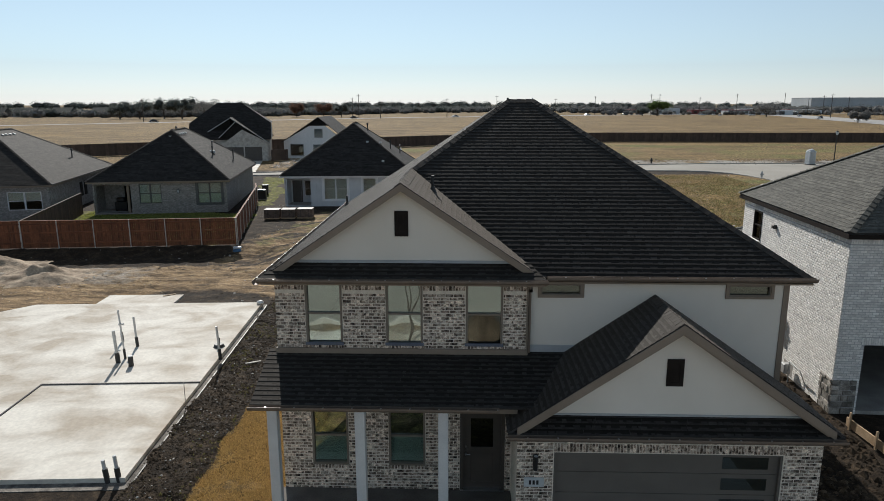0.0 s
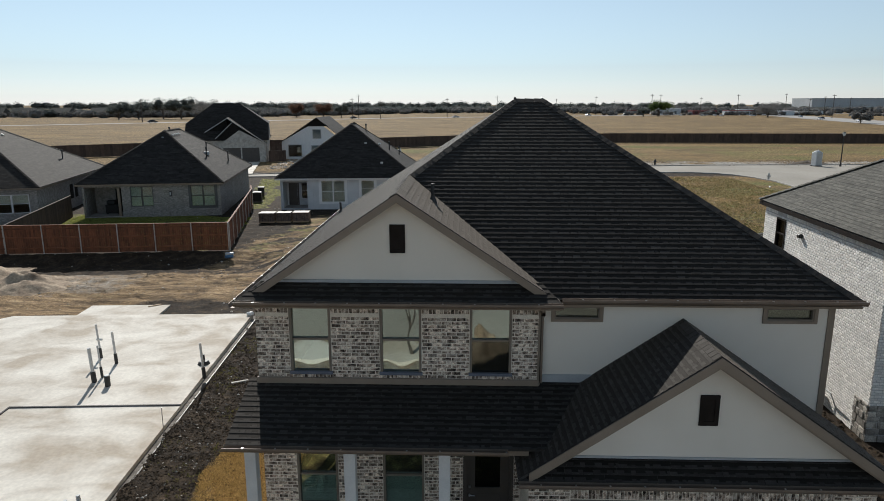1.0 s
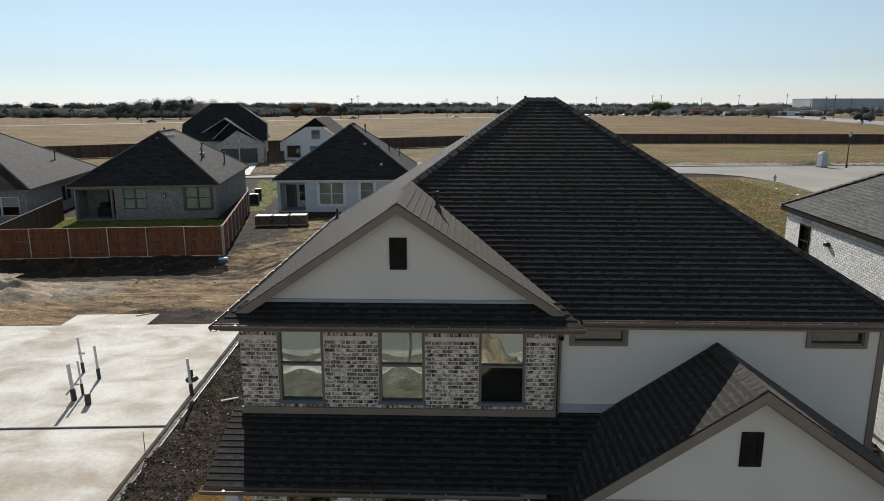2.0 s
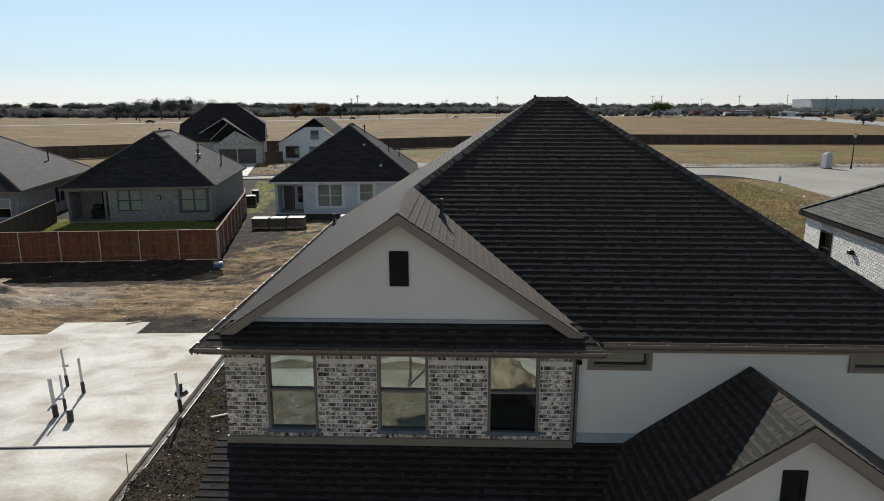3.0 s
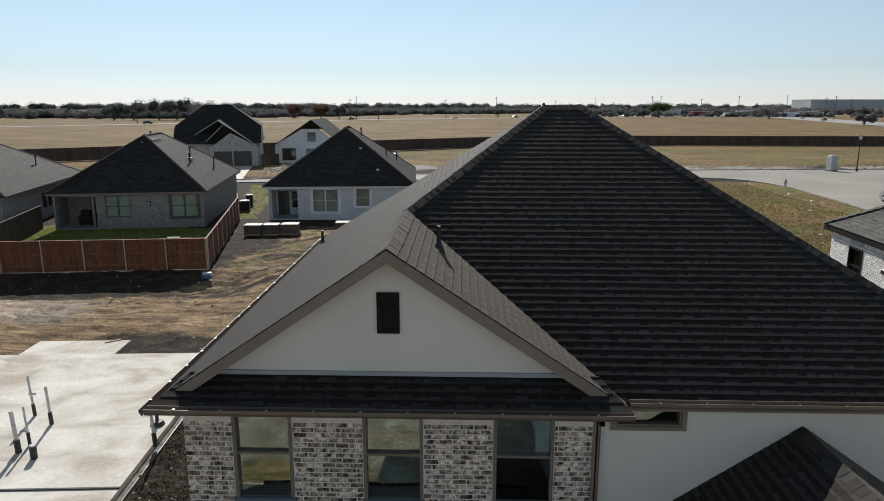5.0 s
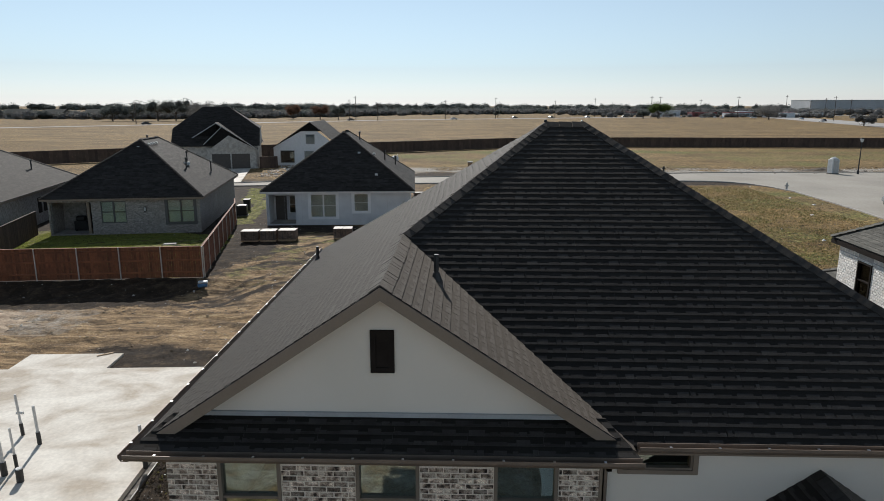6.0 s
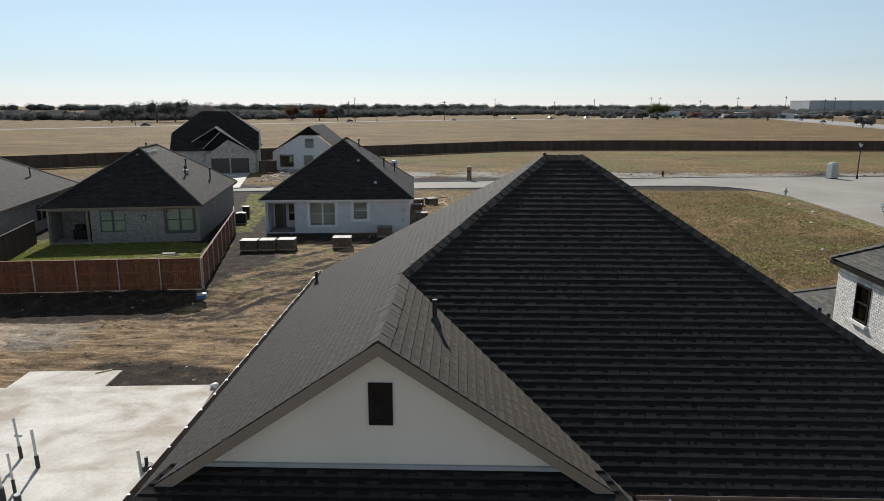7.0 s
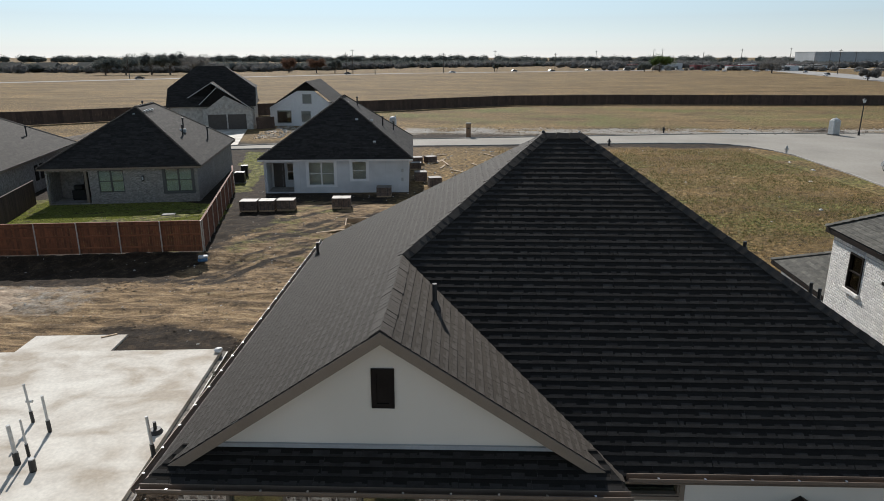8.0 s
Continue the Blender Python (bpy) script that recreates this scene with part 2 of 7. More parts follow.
def part(name, bm, material, parent=None, label="", smooth=False):
    me = bpy.data.meshes.new(name)
    if smooth:
        for f in bm.faces:
            f.smooth = True
    bm.to_mesh(me)
    bm.free()
    for m in (material if isinstance(material, (list, tuple)) else [material]):
        me.materials.append(m)
    ob = new(name, me)
    ob.parent = parent
    if label:
        ob["label"] = label
    return ob


def raw(name, verts, faces, material, parent=None, mats=None, smooth=False):
    me = bpy.data.meshes.new(name)
    me.from_pydata(verts, [], faces)
    for m in (material if isinstance(material, (list, tuple)) else [material]):
        me.materials.append(m)
    if mats is not None:
        me.polygons.foreach_set("material_index", mats)
    if smooth:
        me.polygons.foreach_set("use_smooth", [True] * len(faces))
    me.update()
    ob = new(name, me)
    ob.parent = parent
    return ob


def B():
    return bmesh.new()


def box(bm, x0, x1, y0, y1, z0, z1, bev=0.0, m=None):
    geo = bmesh.ops.create_cube(bm, size=1.0)
    vs = geo["verts"]
    for v in vs:
        v.co = Vector(((x0 + x1) / 2 + v.co.x * (x1 - x0), (y0 + y1) / 2 + v.co.y * (y1 - y0), (z0 + z1) / 2 + v.co.z * (z1 - z0)))
    if bev:
        es = list({e for v in vs for e in v.link_edges})
        r = bmesh.ops.bevel(bm, geom=es, offset=bev, segments=1, affect="EDGES")
        vs = list({v for f in r["faces"] for v in f.verts} | {v for v in vs if v.is_valid})
    if m is not None:
        for v in vs:
            v.co = m @ v.co
    return bm


def prism(bm, pts, d):
    """A flat polygon (3D points) thickened along the vector d."""
    d = Vector(d)
    a = [bm.verts.new(Vector(p)) for p in pts]
    b = [bm.verts.new(Vector(p) + d) for p in pts]
    n = len(pts)
    bm.faces.new(a)
    bm.faces.new(b[::-1])
    for i in range(n):
        bm.faces.new((a[(i + 1) % n], a[i], b[i], b[(i + 1) % n]))
    bmesh.ops.recalc_face_normals(bm, faces=bm.faces)
    return bm


def tube(bm, p, q, r0, r1=None, seg=10, cap=True):
    p, q = Vector(p), Vector(q)
    r1 = r0 if r1 is None else r1
    d = q - p
    m = Matrix.Translation((p + q) / 2) @ d.to_track_quat("Z", "Y").to_matrix().to_4x4()
    bmesh.ops.create_cone(bm, cap_ends=cap, segments=seg, radius1=r0, radius2=r1, depth=d.length, matrix=m)
    return bm


def walls(bm, ox, oz, wx, wz, y0, y1, holes):
    """An upright slab in x and z from (ox, oz), cut by holes (x0, x1, z0, z1), between y0 and y1: one closed skin."""
    xs = sorted({ox, ox + wx, *[min(max(v, ox), ox + wx) for h in holes for v in h[:2]]})
    zs = sorted({oz, oz + wz, *[min(max(v, oz), oz + wz) for h in holes for v in h[2:]]})
    nx, nz = len(xs) - 1, len(zs) - 1
    verts = {}

    def v(i, j, k):
        if (i, j, k) not in verts:
            verts[i, j, k] = bm.verts.new((xs[i], (y0, y1)[k], zs[j]))
        return verts[i, j, k]

    def solid(i, j):
        if not (0 <= i < nx and 0 <= j < nz):
            return False
        cx, cz = (xs[i] + xs[i + 1]) / 2, (zs[j] + zs[j + 1]) / 2
        return not any(h[0] < cx < h[1] and h[2] < cz < h[3] for h in holes)
    for i in range(nx):
        for j in range(nz):
            if not solid(i, j):
                continue
            bm.faces.new((v(i, j, 0), v(i + 1, j, 0), v(i + 1, j + 1, 0), v(i, j + 1, 0)))
            bm.faces.new((v(i, j + 1, 1), v(i + 1, j + 1, 1), v(i + 1, j, 1), v(i, j, 1)))
            for di, dj, a, b in ((-1, 0, (i, j + 1), (i, j)), (1, 0, (i + 1, j), (i + 1, j + 1)), (0, -1, (i, j), (i + 1, j)), (0, 1, (i + 1, j + 1), (i, j + 1))):
                if not solid(i + di, j + dj):
                    bm.faces.new((v(*a, 1), v(*b, 1), v(*b, 0), v(*a, 0)))
    bmesh.ops.recalc_face_normals(bm, faces=bm.faces)
    return bm


RNG = random.Random(7)


def spans(poly, v):
    """Where the line at height v cuts a flat polygon of (u, v) points: its least and greatest u."""
    us = []
    for (u0, v0), (u1, v1) in zip(poly, poly[1:] + poly[:1]):
        if (v0 - v) * (v1 - v) < 0:
            us.append(u0 + (u1 - u0) * (v - v0) / (v1 - v0))
    return (min(us), max(us)) if len(us) > 1 else None


def shingle_mesh(L, e, teeth, rng, butt=0.011):
    """One strip shingle in its own plane (u along the eave, v up the slope, w out): a thin wedge with raised tabs."""
    vs, fs, ms = [], [], []

    def wedge(u0, u1, v0, v1, h0, h1, mi):
        k = len(vs)
        vs.extend([(u0, v0, 0), (u1, v0, 0), (u1, v1, 0), (u0, v1, 0), (u0, v0, h0), (u1, v0, h0), (u1, v1, h1), (u0, v1, h1)])
        fs.extend([(k + 4, k + 5, k + 6, k + 7), (k, k + 1, k + 5, k + 4), (k + 1, k + 2, k + 6, k + 5), (k + 3, k, k + 4, k + 7)])
        ms.extend([mi] * 4)
    wedge(0.002, L - 0.002, 0, e * 1.12, butt, 0.002, 0)
    if teeth:
        fall = (butt - 0.002) / (e * 1.12)
        u = 0.002
        while u < L - 0.02:
            for w, k in ((rng.uniform(0.06, 0.24), rng.choice((0.40, 0.45, 0.5, 0.55, 0.62))), (rng.choice((0.03, 0.07, 0.12, 0.18)), rng.uniform(0.22, 0.3))):
                w = min(w, L - 0.002 - u)
                if w > 0.012:
                    wedge(u, u + w - 0.003, -0.002, e * k, butt + 0.003, butt - fall * e * k + 0.003, 1)
                    u += w
                else:
                    u = L
    return vs, fs, ms


SHINGLE_STORE = {}


def shingle_field(parent, e1, e2, poly, e=0.143, L=0.96, mats=(None, None), teeth=True, singles=0, jitter=0.0, seed=1):
    """Courses of shingles on a slope: e1 to e2 is its eave, poly its outline in (u, v). The first `singles` are pieces of their own."""
    rng = random.Random(seed)
    O, U = Vector(e1), (Vector(e2) - Vector(e1)).normalized()
    Vv = (poly[-1] if isinstance(poly[-1], Vector) else None)
    poly = poly[:-1] if Vv is not None else poly
    N = U.cross(Vv).normalized()
    if N.z < 0:
        N = -N
    M = Matrix((U, Vv, N)).transposed().to_4x4()
    M.translation = O
    vmax = max(p[1] for p in poly)
    cache, made = {}, 0
    AV, AF, AM = [], [], []
    for k in range(int(vmax / e + 0.85)):
        v = k * e
        squeeze = min(1.0, (vmax - v) / (e * 1.12))
        cuts = [c for c in (spans(poly, v + 0.0005), spans(poly, v + e * 0.5), spans(poly, min(v + e * 1.1, vmax - 0.0005))) if c]
        if not cuts:
            continue
        u, end = min(c[0] for c in cuts), max(c[1] for c in cuts)
        first = True
        while u < end - 0.04:
            l = min(L if not first else L * rng.uniform(0.25, 1.0), end - u)
            first = False
            full = abs(l - L) < 1e-6
            key = rng.randrange(8) if full else (round(l, 3), k)
            if key not in cache:
                cache[key] = shingle_mesh(l, e, teeth, rng, 0.0085 if teeth else 0.005)
            vs, fs, ms = cache[key]
            if squeeze < 1.0:
                key, vs = (key, "top"), [(a, b * squeeze, c) for a, b, c in vs]
            dz = rng.uniform(0, jitter)
            if u < max(c[0] for c in cuts) + 0.02 or u + l > min(c[1] for c in cuts) - 0.02:
                key, out = (round(l, 3), k, round(u, 2), squeeze), []
                for a, b, c in vs:
                    lim = spans(poly, min(max(b + v, 0.0005), vmax - 0.0005)) or (u, u + l)
                    out.append((min(max(a + u, lim[0]), lim[1]) - u, b, c))
                vs = out
            if made < singles:
                sk = (parent.name, seed, key)
                if sk not in SHINGLE_STORE:
                    me = bpy.data.meshes.new("shingle")
                    me.from_pydata(vs, [], fs)
                    me.materials.append(mats[0]), me.materials.append(mats[1])
                    me.polygons.foreach_set("material_index", ms)
                    me.update()
                    SHINGLE_STORE[sk] = me
                ob = new("shingle", SHINGLE_STORE[sk])
                ob.parent = parent
                ob.matrix_basis = M @ Matrix.Translation((u, v, dz))
                made += 1
            else:
                n = len(AV)
                AV.extend([M @ Vector((a + u, b + v, c + dz)) for a, b, c in vs])
                AF.extend([tuple(i + n for i in f) for f in fs])
                AM.extend(ms)
            u += l
    if AV:
        tagged(raw("shingles", AV, AF, list(mats), parent, AM), kind="stuff")


def slope(parent, pts, mats, singles=0, teeth=True, deck=ROOF_DECK, thick=0.05, seed=1, e=0.143, name="roof_slope"):
    """A roof slope through 3 or 4 points, the first two along its eave: a deck and its shingles."""
    P = [Vector(p) for p in pts]
    U = (P[1] - P[0]).normalized()
    N = (P[1] - P[0]).cross(P[2] - P[0]).normalized()
    if N.z < 0:
        N = -N
    V = N.cross(U)
    if V.z < 0:
        V = -V
    bm = B()
    prism(bm, P, -N * thick)
    d = part(name, bm, deck, parent)
    poly = [((p - P[0]).dot(U), (p - P[0]).dot(V)) for p in P]
    shingle_field(d, P[0], P[1], poly + [V], e=e, mats=mats, teeth=teeth, singles=singles, seed=seed)
    return d


def cap_row(parent, p, q, n_dir, width=0.15, step=0.2, material=SHINGLE_TAB, name="hip_cap", side=(0.5, 0.5), height=0.026):
    """Overlapping cap shingles along a hip or ridge, each a piece of its own."""
    p, q = Vector(p), Vector(q)
    t = (q - p).normalized()
    up = Vector(n_dir).normalized()
    s = t.cross(up).normalized()
    up = s.cross(t).normalized()
    n = int((q - p).length / step)
    w, h0, h1, L = width, height, height * 0.55, step * 1.25
    vs = [(0, -w, -side[0] * w), (0, 0, 0), (0, w, -side[1] * w), (L, -w, -side[0] * w), (L, 0, 0), (L, w, -side[1] * w)]
    V = [(a, b, c + (h0 if a == 0 else h1)) for a, b, c in vs] + [(a, b, c) for a, b, c in vs]
    F = [(0, 1, 4, 3), (1, 2, 5, 4), (6, 7, 1, 0), (7, 8, 2, 1), (0, 3, 9, 6), (5, 2, 8, 11)]
    me = bpy.data.meshes.new(name)
    me.from_pydata(V, [], F)
    me.materials.append(material)
    M = Matrix((t, s, up)).transposed().to_4x4()
    for i in range(n):
        ob = new(name, me)
        ob.parent = parent
        M.translation = p + t * (i * (q - p).length / n) + s * RNG.uniform(-0.008, 0.008)
        ob.matrix_basis = M.copy()


BRICK_STORE = {}


def brick_mesh(l, h, depth):
    c = 0.004
    o = [(0, 0, 0), (l, 0, 0), (l, 0, h), (0, 0, h)]
    V = [(x, -depth + c, z) for x, _, z in o] + [(min(max(x, c), l - c), -depth, min(max(z, c), h - c)) for x, _, z in o] + [(x, 0.01, z) for x, _, z in o]
    F = [(4, 5, 6, 7), (0, 1, 5, 4), (1, 2, 6, 5), (2, 3, 7, 6), (3, 0, 4, 7), (8, 9, 1, 0), (9, 10, 2, 1), (10, 11, 3, 2), (11, 8, 0, 3)]
    return V, F


def brick_field(parent, M, width, height, holes=(), singles=0, material=BRICK, seed=1, bl=0.182, bh=0.062, joint=0.0165, depth=0.006, sort=None):
    """Running-bond bricks on the face y = 0 of M (x along, z up, -y out), with holes (x0, x1, z0, z1)."""
    rng = random.Random(seed)
    todo = []
    for k in range(int(height / (bh + joint))):
        z = k * (bh + joint)
        lo, hi = 0.0, width
        ints = [(lo, hi)]
        for a, b, c, d in holes:
            if c < z + bh * 0.7 and d > z + bh * 0.3:
                nxt = []
                for s, t in ints:
                    if b <= s or a >= t:
                        nxt.append((s, t))
                    else:
                        if a > s:
                            nxt.append((s, a))
                        if b < t:
                            nxt.append((b, t))
                ints = nxt
        x = -(bl + joint) * (0.5 if k % 2 else 0.0)
        while x < width:
            for s, t in ints:
                a, b = max(x, s), min(x + bl, t)
                if b - a > 0.025:
                    todo.append((a, z, round(b - a, 3)))
            x += bl + joint
    if sort:
        todo.sort(key=sort)
    AV, AF = [], []
    for i, (x, z, l) in enumerate(todo):
        dy = rng.uniform(-0.002, 0.002)
        V, F = brick_mesh(l, bh, depth)
        if i < singles:
            sk = (material.name, l, bh)
            if sk not in BRICK_STORE:
                me = bpy.data.meshes.new("brick")
                me.from_pydata(V, [], F)
                me.materials.append(material)
                BRICK_STORE[sk] = me
            ob = new("brick", BRICK_STORE[sk])
            ob.parent = parent
            ob.matrix_basis = M @ Matrix.Translation((x, dy, z))
        else:
            n = len(AV)
            AV.extend([M @ Vector((a + x, b + dy, c + z)) for a, b, c in V])
            AF.extend([tuple(j + n for j in f) for f in F])
    if AV:
        tagged(raw("bricks", AV, AF, material, parent), kind="stuff")


def bowed(a, b, c, d, y, bow, n=10):
    """A glass pane whose middle is drawn in by bow, as sealed double glazing is in the cold."""
    bm = B()
    if not bow:
        return prism(bm, [(a, y, c), (b, y, c), (b, y, d), (a, y, d)], (0, 0.004, 0))
    for back in (0.0, 0.004):
        g = [[bm.verts.new((a + (b - a) * i / n, y + back + bow * (1 - (2 * i / n - 1) ** 2) * (1 - (2 * j / n - 1) ** 2), c + (d - c) * j / n)) for i in range(n + 1)] for j in range(n + 1)]
        for j in range(n):
            for i in range(n):
                q = (g[j][i], g[j][i + 1], g[j + 1][i + 1], g[j + 1][i])
                bm.faces.new(q if not back else q[::-1])
    return bm


def window(parent, M, w, h, frame_mat=SASH, glass_mat=None, f=0.05, split="h", recess=0.05, panes=2, room=0.5, blinds=(), label="", lower=None, bow=0.0):
    """A window in the x-z plane of M (front towards -y), its lower left corner at the origin."""
    glass_mat = glass_mat or (GLASS if frame_mat is SASH else GLASS_FAR)
    win = part("window", walls(B(), 0, 0, w, h, -0.02, 0.10, [(f, w - f, f, h - f)]), frame_mat, parent, label)
    win.matrix_basis = M
    if split == "h":
        cells = [(f, w - f, f, h / 2 - 0.02), (f, w - f, h / 2 + 0.02, h - f)]
        part("meeting_rail", box(B(), f, w - f, 0.0, 0.07, h / 2 - 0.02, h / 2 + 0.02), frame_mat, win)
    elif split == "v":
        cells = [(f, w / 2 - 0.03, f, h - f), (w / 2 + 0.03, w - f, f, h - f)]
        part("mullion", box(B(), w / 2 - 0.03, w / 2 + 0.03, 0.0, 0.07, f, h - f), frame_mat, win)
    else:
        cells = [(f, w - f, f, h - f)]
    for i, (a, b, c, d) in enumerate(cells):
        y = recess + (0.012 if i else 0.0)
        bm = bowed(a, b, c, d, y, bow * RNG.uniform(0.6, 1.3))
        p = part("pane", bm, lower if lower and i == 0 else glass_mat, win, smooth=bow > 0)
        p.visible_shadow = False
        if i in blinds:
            bb = B()
            z = c + 0.02
            while z < d:
                box(bb, a, b, recess + 0.05, recess + 0.058, z, z + 0.035)
                z += 0.04
            part("blind", bb, BLIND, win)
    return win


# ---- the ground: one sheet to the horizon ----
def smooth(a, b, x):
    t = min(max((x - a) / (b - a), 0.0), 1.0)
    return t * t * (3 - 2 * t)


def inside(x, y, x0, x1, y0, y1, s):
    return smooth(x0 - s, x0 + s, x) * (1 - smooth(x1 - s, x1 + s, x)) * smooth(y0 - s, y0 + s, y) * (1 - smooth(y1 - s, y1 + s, y))


def wob(x, y, s, a):
    return a * noise.noise((x / s, y / s, 3.1))


def near_edge(x):
    return 88.0 + (x + 27) * 0.16 if x < -7 else 91.2 + (x + 7) * 0.115


def far_edge(x):
    return 92.0 + (x + 27) * 0.34 if x < -7 else 98.8 + (x + 7) * 0.17 if x < 45 else 107.6


def fields(x, y):
    """Shares of tan dirt, dry grass, green grass and pale rubble at a place; the rest is dark soil. Then the relief's size."""
    wx, wy = x + wob(x, y, 5, 1.6) + wob(x, y, 1.3, 0.5), y + wob(x + 40, y, 5, 1.6) + wob(x, y + 30, 1.3, 0.5)
    pa, pq = (x * 0.62 + y * 0.78), (x * 0.78 - y * 0.62) + wob(x, y, 6, 1.2)
    track = 0.58 + 0.75 * noise.noise((pa / 9, pq / 0.9, 17)) + 0.7 * noise.noise((pa / 4, pq / 0.4, 19)) + 0.4 * noise.noise((x / 0.9, y / 0.7, 21))
    rough_ = 0.62 + 1.1 * noise.noise((x / 4.5, y / 1.3, 7)) + 0.4 * noise.noise((x / 1.6, y / 0.6, 9))
    tan = inside(wx, wy, -60, -1, 31.8, 38.6, 0.9) * min(1.0, max(0.0, rough_ + 0.55))
    tan = max(tan, min(0.9, max(0.0, track)) * inside(wx - (wy - 40) * 0.15, wy, -16, 1, 37, 58, 1.2))
    tan = max(tan, 0.8 * inside(wx, wy, -24, -15, 28, 34, 1.2))
    tan = max(tan, 0.55 * inside(wx, wy, -12, 60, 60, 92, 3))
    straw = inside(x + 0.25 * noise.noise((x, y / 1.5, 6)) + 0.05 * (y - 14), y, -6.5, -4.2, 9, 19.6, 0.25)
    dry = max(straw, inside(wx, wy, -5, 40, 34, 90, 3.0), smooth(100, 112, wy), inside(wx, wy, -200, -20, 96, 140, 6))
    # unseen land before the house, made pale to bounce sunlight onto its front
    dry = max(dry, 0.45 * inside(wx, wy, -12, 12, 2.3, 12.8, 0.3), 1 - smooth(-10.5, -9.5, wy))
    tan = max(tan, inside(wx, wy, -90, 90, 2.4, 11.5, 0.6))
    green = 1.15 * inside(wx + (wy - 44) * 0.2, wy, -32, -15.6, 44, 57.5, 0.3)
    green = max(green, 0.42 * inside(wx, wy, -12, 1.5, 4.4, 12.8, 0.4))
    green = max(green, inside(wx + (wy - 62) * 0.23, wy, -19.9, -17.6, 61, 86, 0.35))
    green = max(green, inside(wx, wy, 8, 40, 45, 88, 5) * (0.42 + 0.55 * noise.noise((x / 9, y / 5, 8)) + 0.35 * noise.noise((x / 2.2, y / 1.6, 8))))
    green = max(green, inside(wx, wy, -30, 120, 114, 162, 5) * (0.36 + 0.6 * noise.noise((x / 16, y / 7, 18)) + 0.3 * noise.noise((x / 4, y / 3, 18))))
    green = max(green, 0.62 * inside(wx, wy, -14.5, -9, 42.5, 58, 1.2) * max(0, noise.noise((x / 1.6, y / 1.2, 2)) + 0.45))
    rub = inside(wx, wy, -10, 120, 105, 114, 2.0) * (0.62 + 0.9 * noise.noise((x / 5, y / 2.5, 5)))
    rub = max(rub, 0.5 * inside(wx, wy, -30, -18, 33, 39, 1.5))
    # before the house, rubble colour only greys the lawn that the windows mirror
    rub = max(rub, 0.55 * inside(wx, wy, -12, 12, 2.3, 7.5, 0.3))
    flat = max(inside(x, y, -4.6, 8.0, 12.6, 27, 0.3), inside(x + 0.067 * (y - 14.5), y, -26, -8.45, 14, 31.0, 0.2), inside(x, y, 10.5, 26, 18, 30, 0.3),
               inside(x, y, -60, 80, near_edge(x) - 1, far_edge(x) + 1, 0.6), 1 if y < 2.5 else 0,
               inside(x + (y - 57) * 0.2, y, -45, -2, 55, 78, 0.5), 1.0 if y > 150 else 0.0, inside(x, y, 34, 80, 50, 108, 1))
    return tan, max(dry, 0.0), max(green, 0.0), rub, 1.0 - flat


def swale(x, y):
    """How far the soil before the cedar fence lies below the rest."""
    line = 43.95 + (x + 15.45) * 0.115
    return 0.40 * smooth(0.2, 2.6, line - y) * (1 - smooth(3.8, 7.0, line - y)) * (1 - smooth(-13.5, -11.0, x)) * smooth(-60, -45, x)


def ground_height(x, y, t, d, f):
    """The ground's relief: clods, swells, ruts and the swale."""
    h = 0.0
    if f > 0.01:
        h = f * (0.075 * noise.fractal((x / 1.1, y / 1.1, 0), 0.8, 2.0, 4) * (1 - 0.55 * t - 0.3 * d) + 0.06 * noise.noise((x / 6, y / 6, 1)))
        h += f * t * 0.09 * math.sin((y + 0.05 * x + wob(x, y, 4, 0.8)) * 5.2) * (0.5 + noise.noise((x / 7, y / 0.8, 4)))
        h += f * t * 0.05 * noise.fractal((x / 0.9, y / 0.55, 12), 0.7, 2.0, 3)
        if 37 < y < 60 and x < 4:
            h += f * 0.07 * noise.noise(((x * 0.62 + y * 0.78) / 8, ((x * 0.78 - y * 0.62) + wob(x, y, 6, 1.2)) / 0.45, 23))
        h -= 0.02 * f
    return h - swale(x, y)


def axis(stops):
    out = [stops[0][0]]
    for (a, _), (b, step) in zip(stops, stops[1:]):
        n = max(1, round((b - a) / step))
        out.extend(a + (b - a) * (i + 1) / n for i in range(n))
    return out


def build_ground():
    xs = axis([(-4000, 0), (-600, 850), (-150, 50), (-60, 6), (-32, 0.9), (-4, 0.24), (16, 0.5), (40, 0.7), (60, 1.3), (150, 6), (600, 50), (4000, 850)])
    ys = axis([(-600, 0), (-60, 90), (0, 5), (11, 0.8), (46, 0.24), (58, 0.3), (92, 0.7), (115, 1.2), (180, 5), (700, 40), (4500, 760)])
    vs, cols = [], []
    for y in ys:
        for x in xs:
            t, d, g, r, f = fields(x, y)
            vs.append((x, y, ground_height(x, y, t, d, f)))
            cols.extend((t, d, g, r))
    nx = len(xs)
    fs = [(j * nx + i, j * nx + i + 1, (j + 1) * nx + i + 1, (j + 1) * nx + i) for j in range(len(ys) - 1) for i in range(nx - 1)]
    ob = raw("ground", vs, fs, ground_material(), smooth=True)
    at = ob.data.attributes.new("cover", "FLOAT_COLOR", "POINT")
    at.data.foreach_set("color", cols)
    return tagged(ob, "bare building land of dark soil, tan dirt and dry winter grass", "ground", kind="structure")


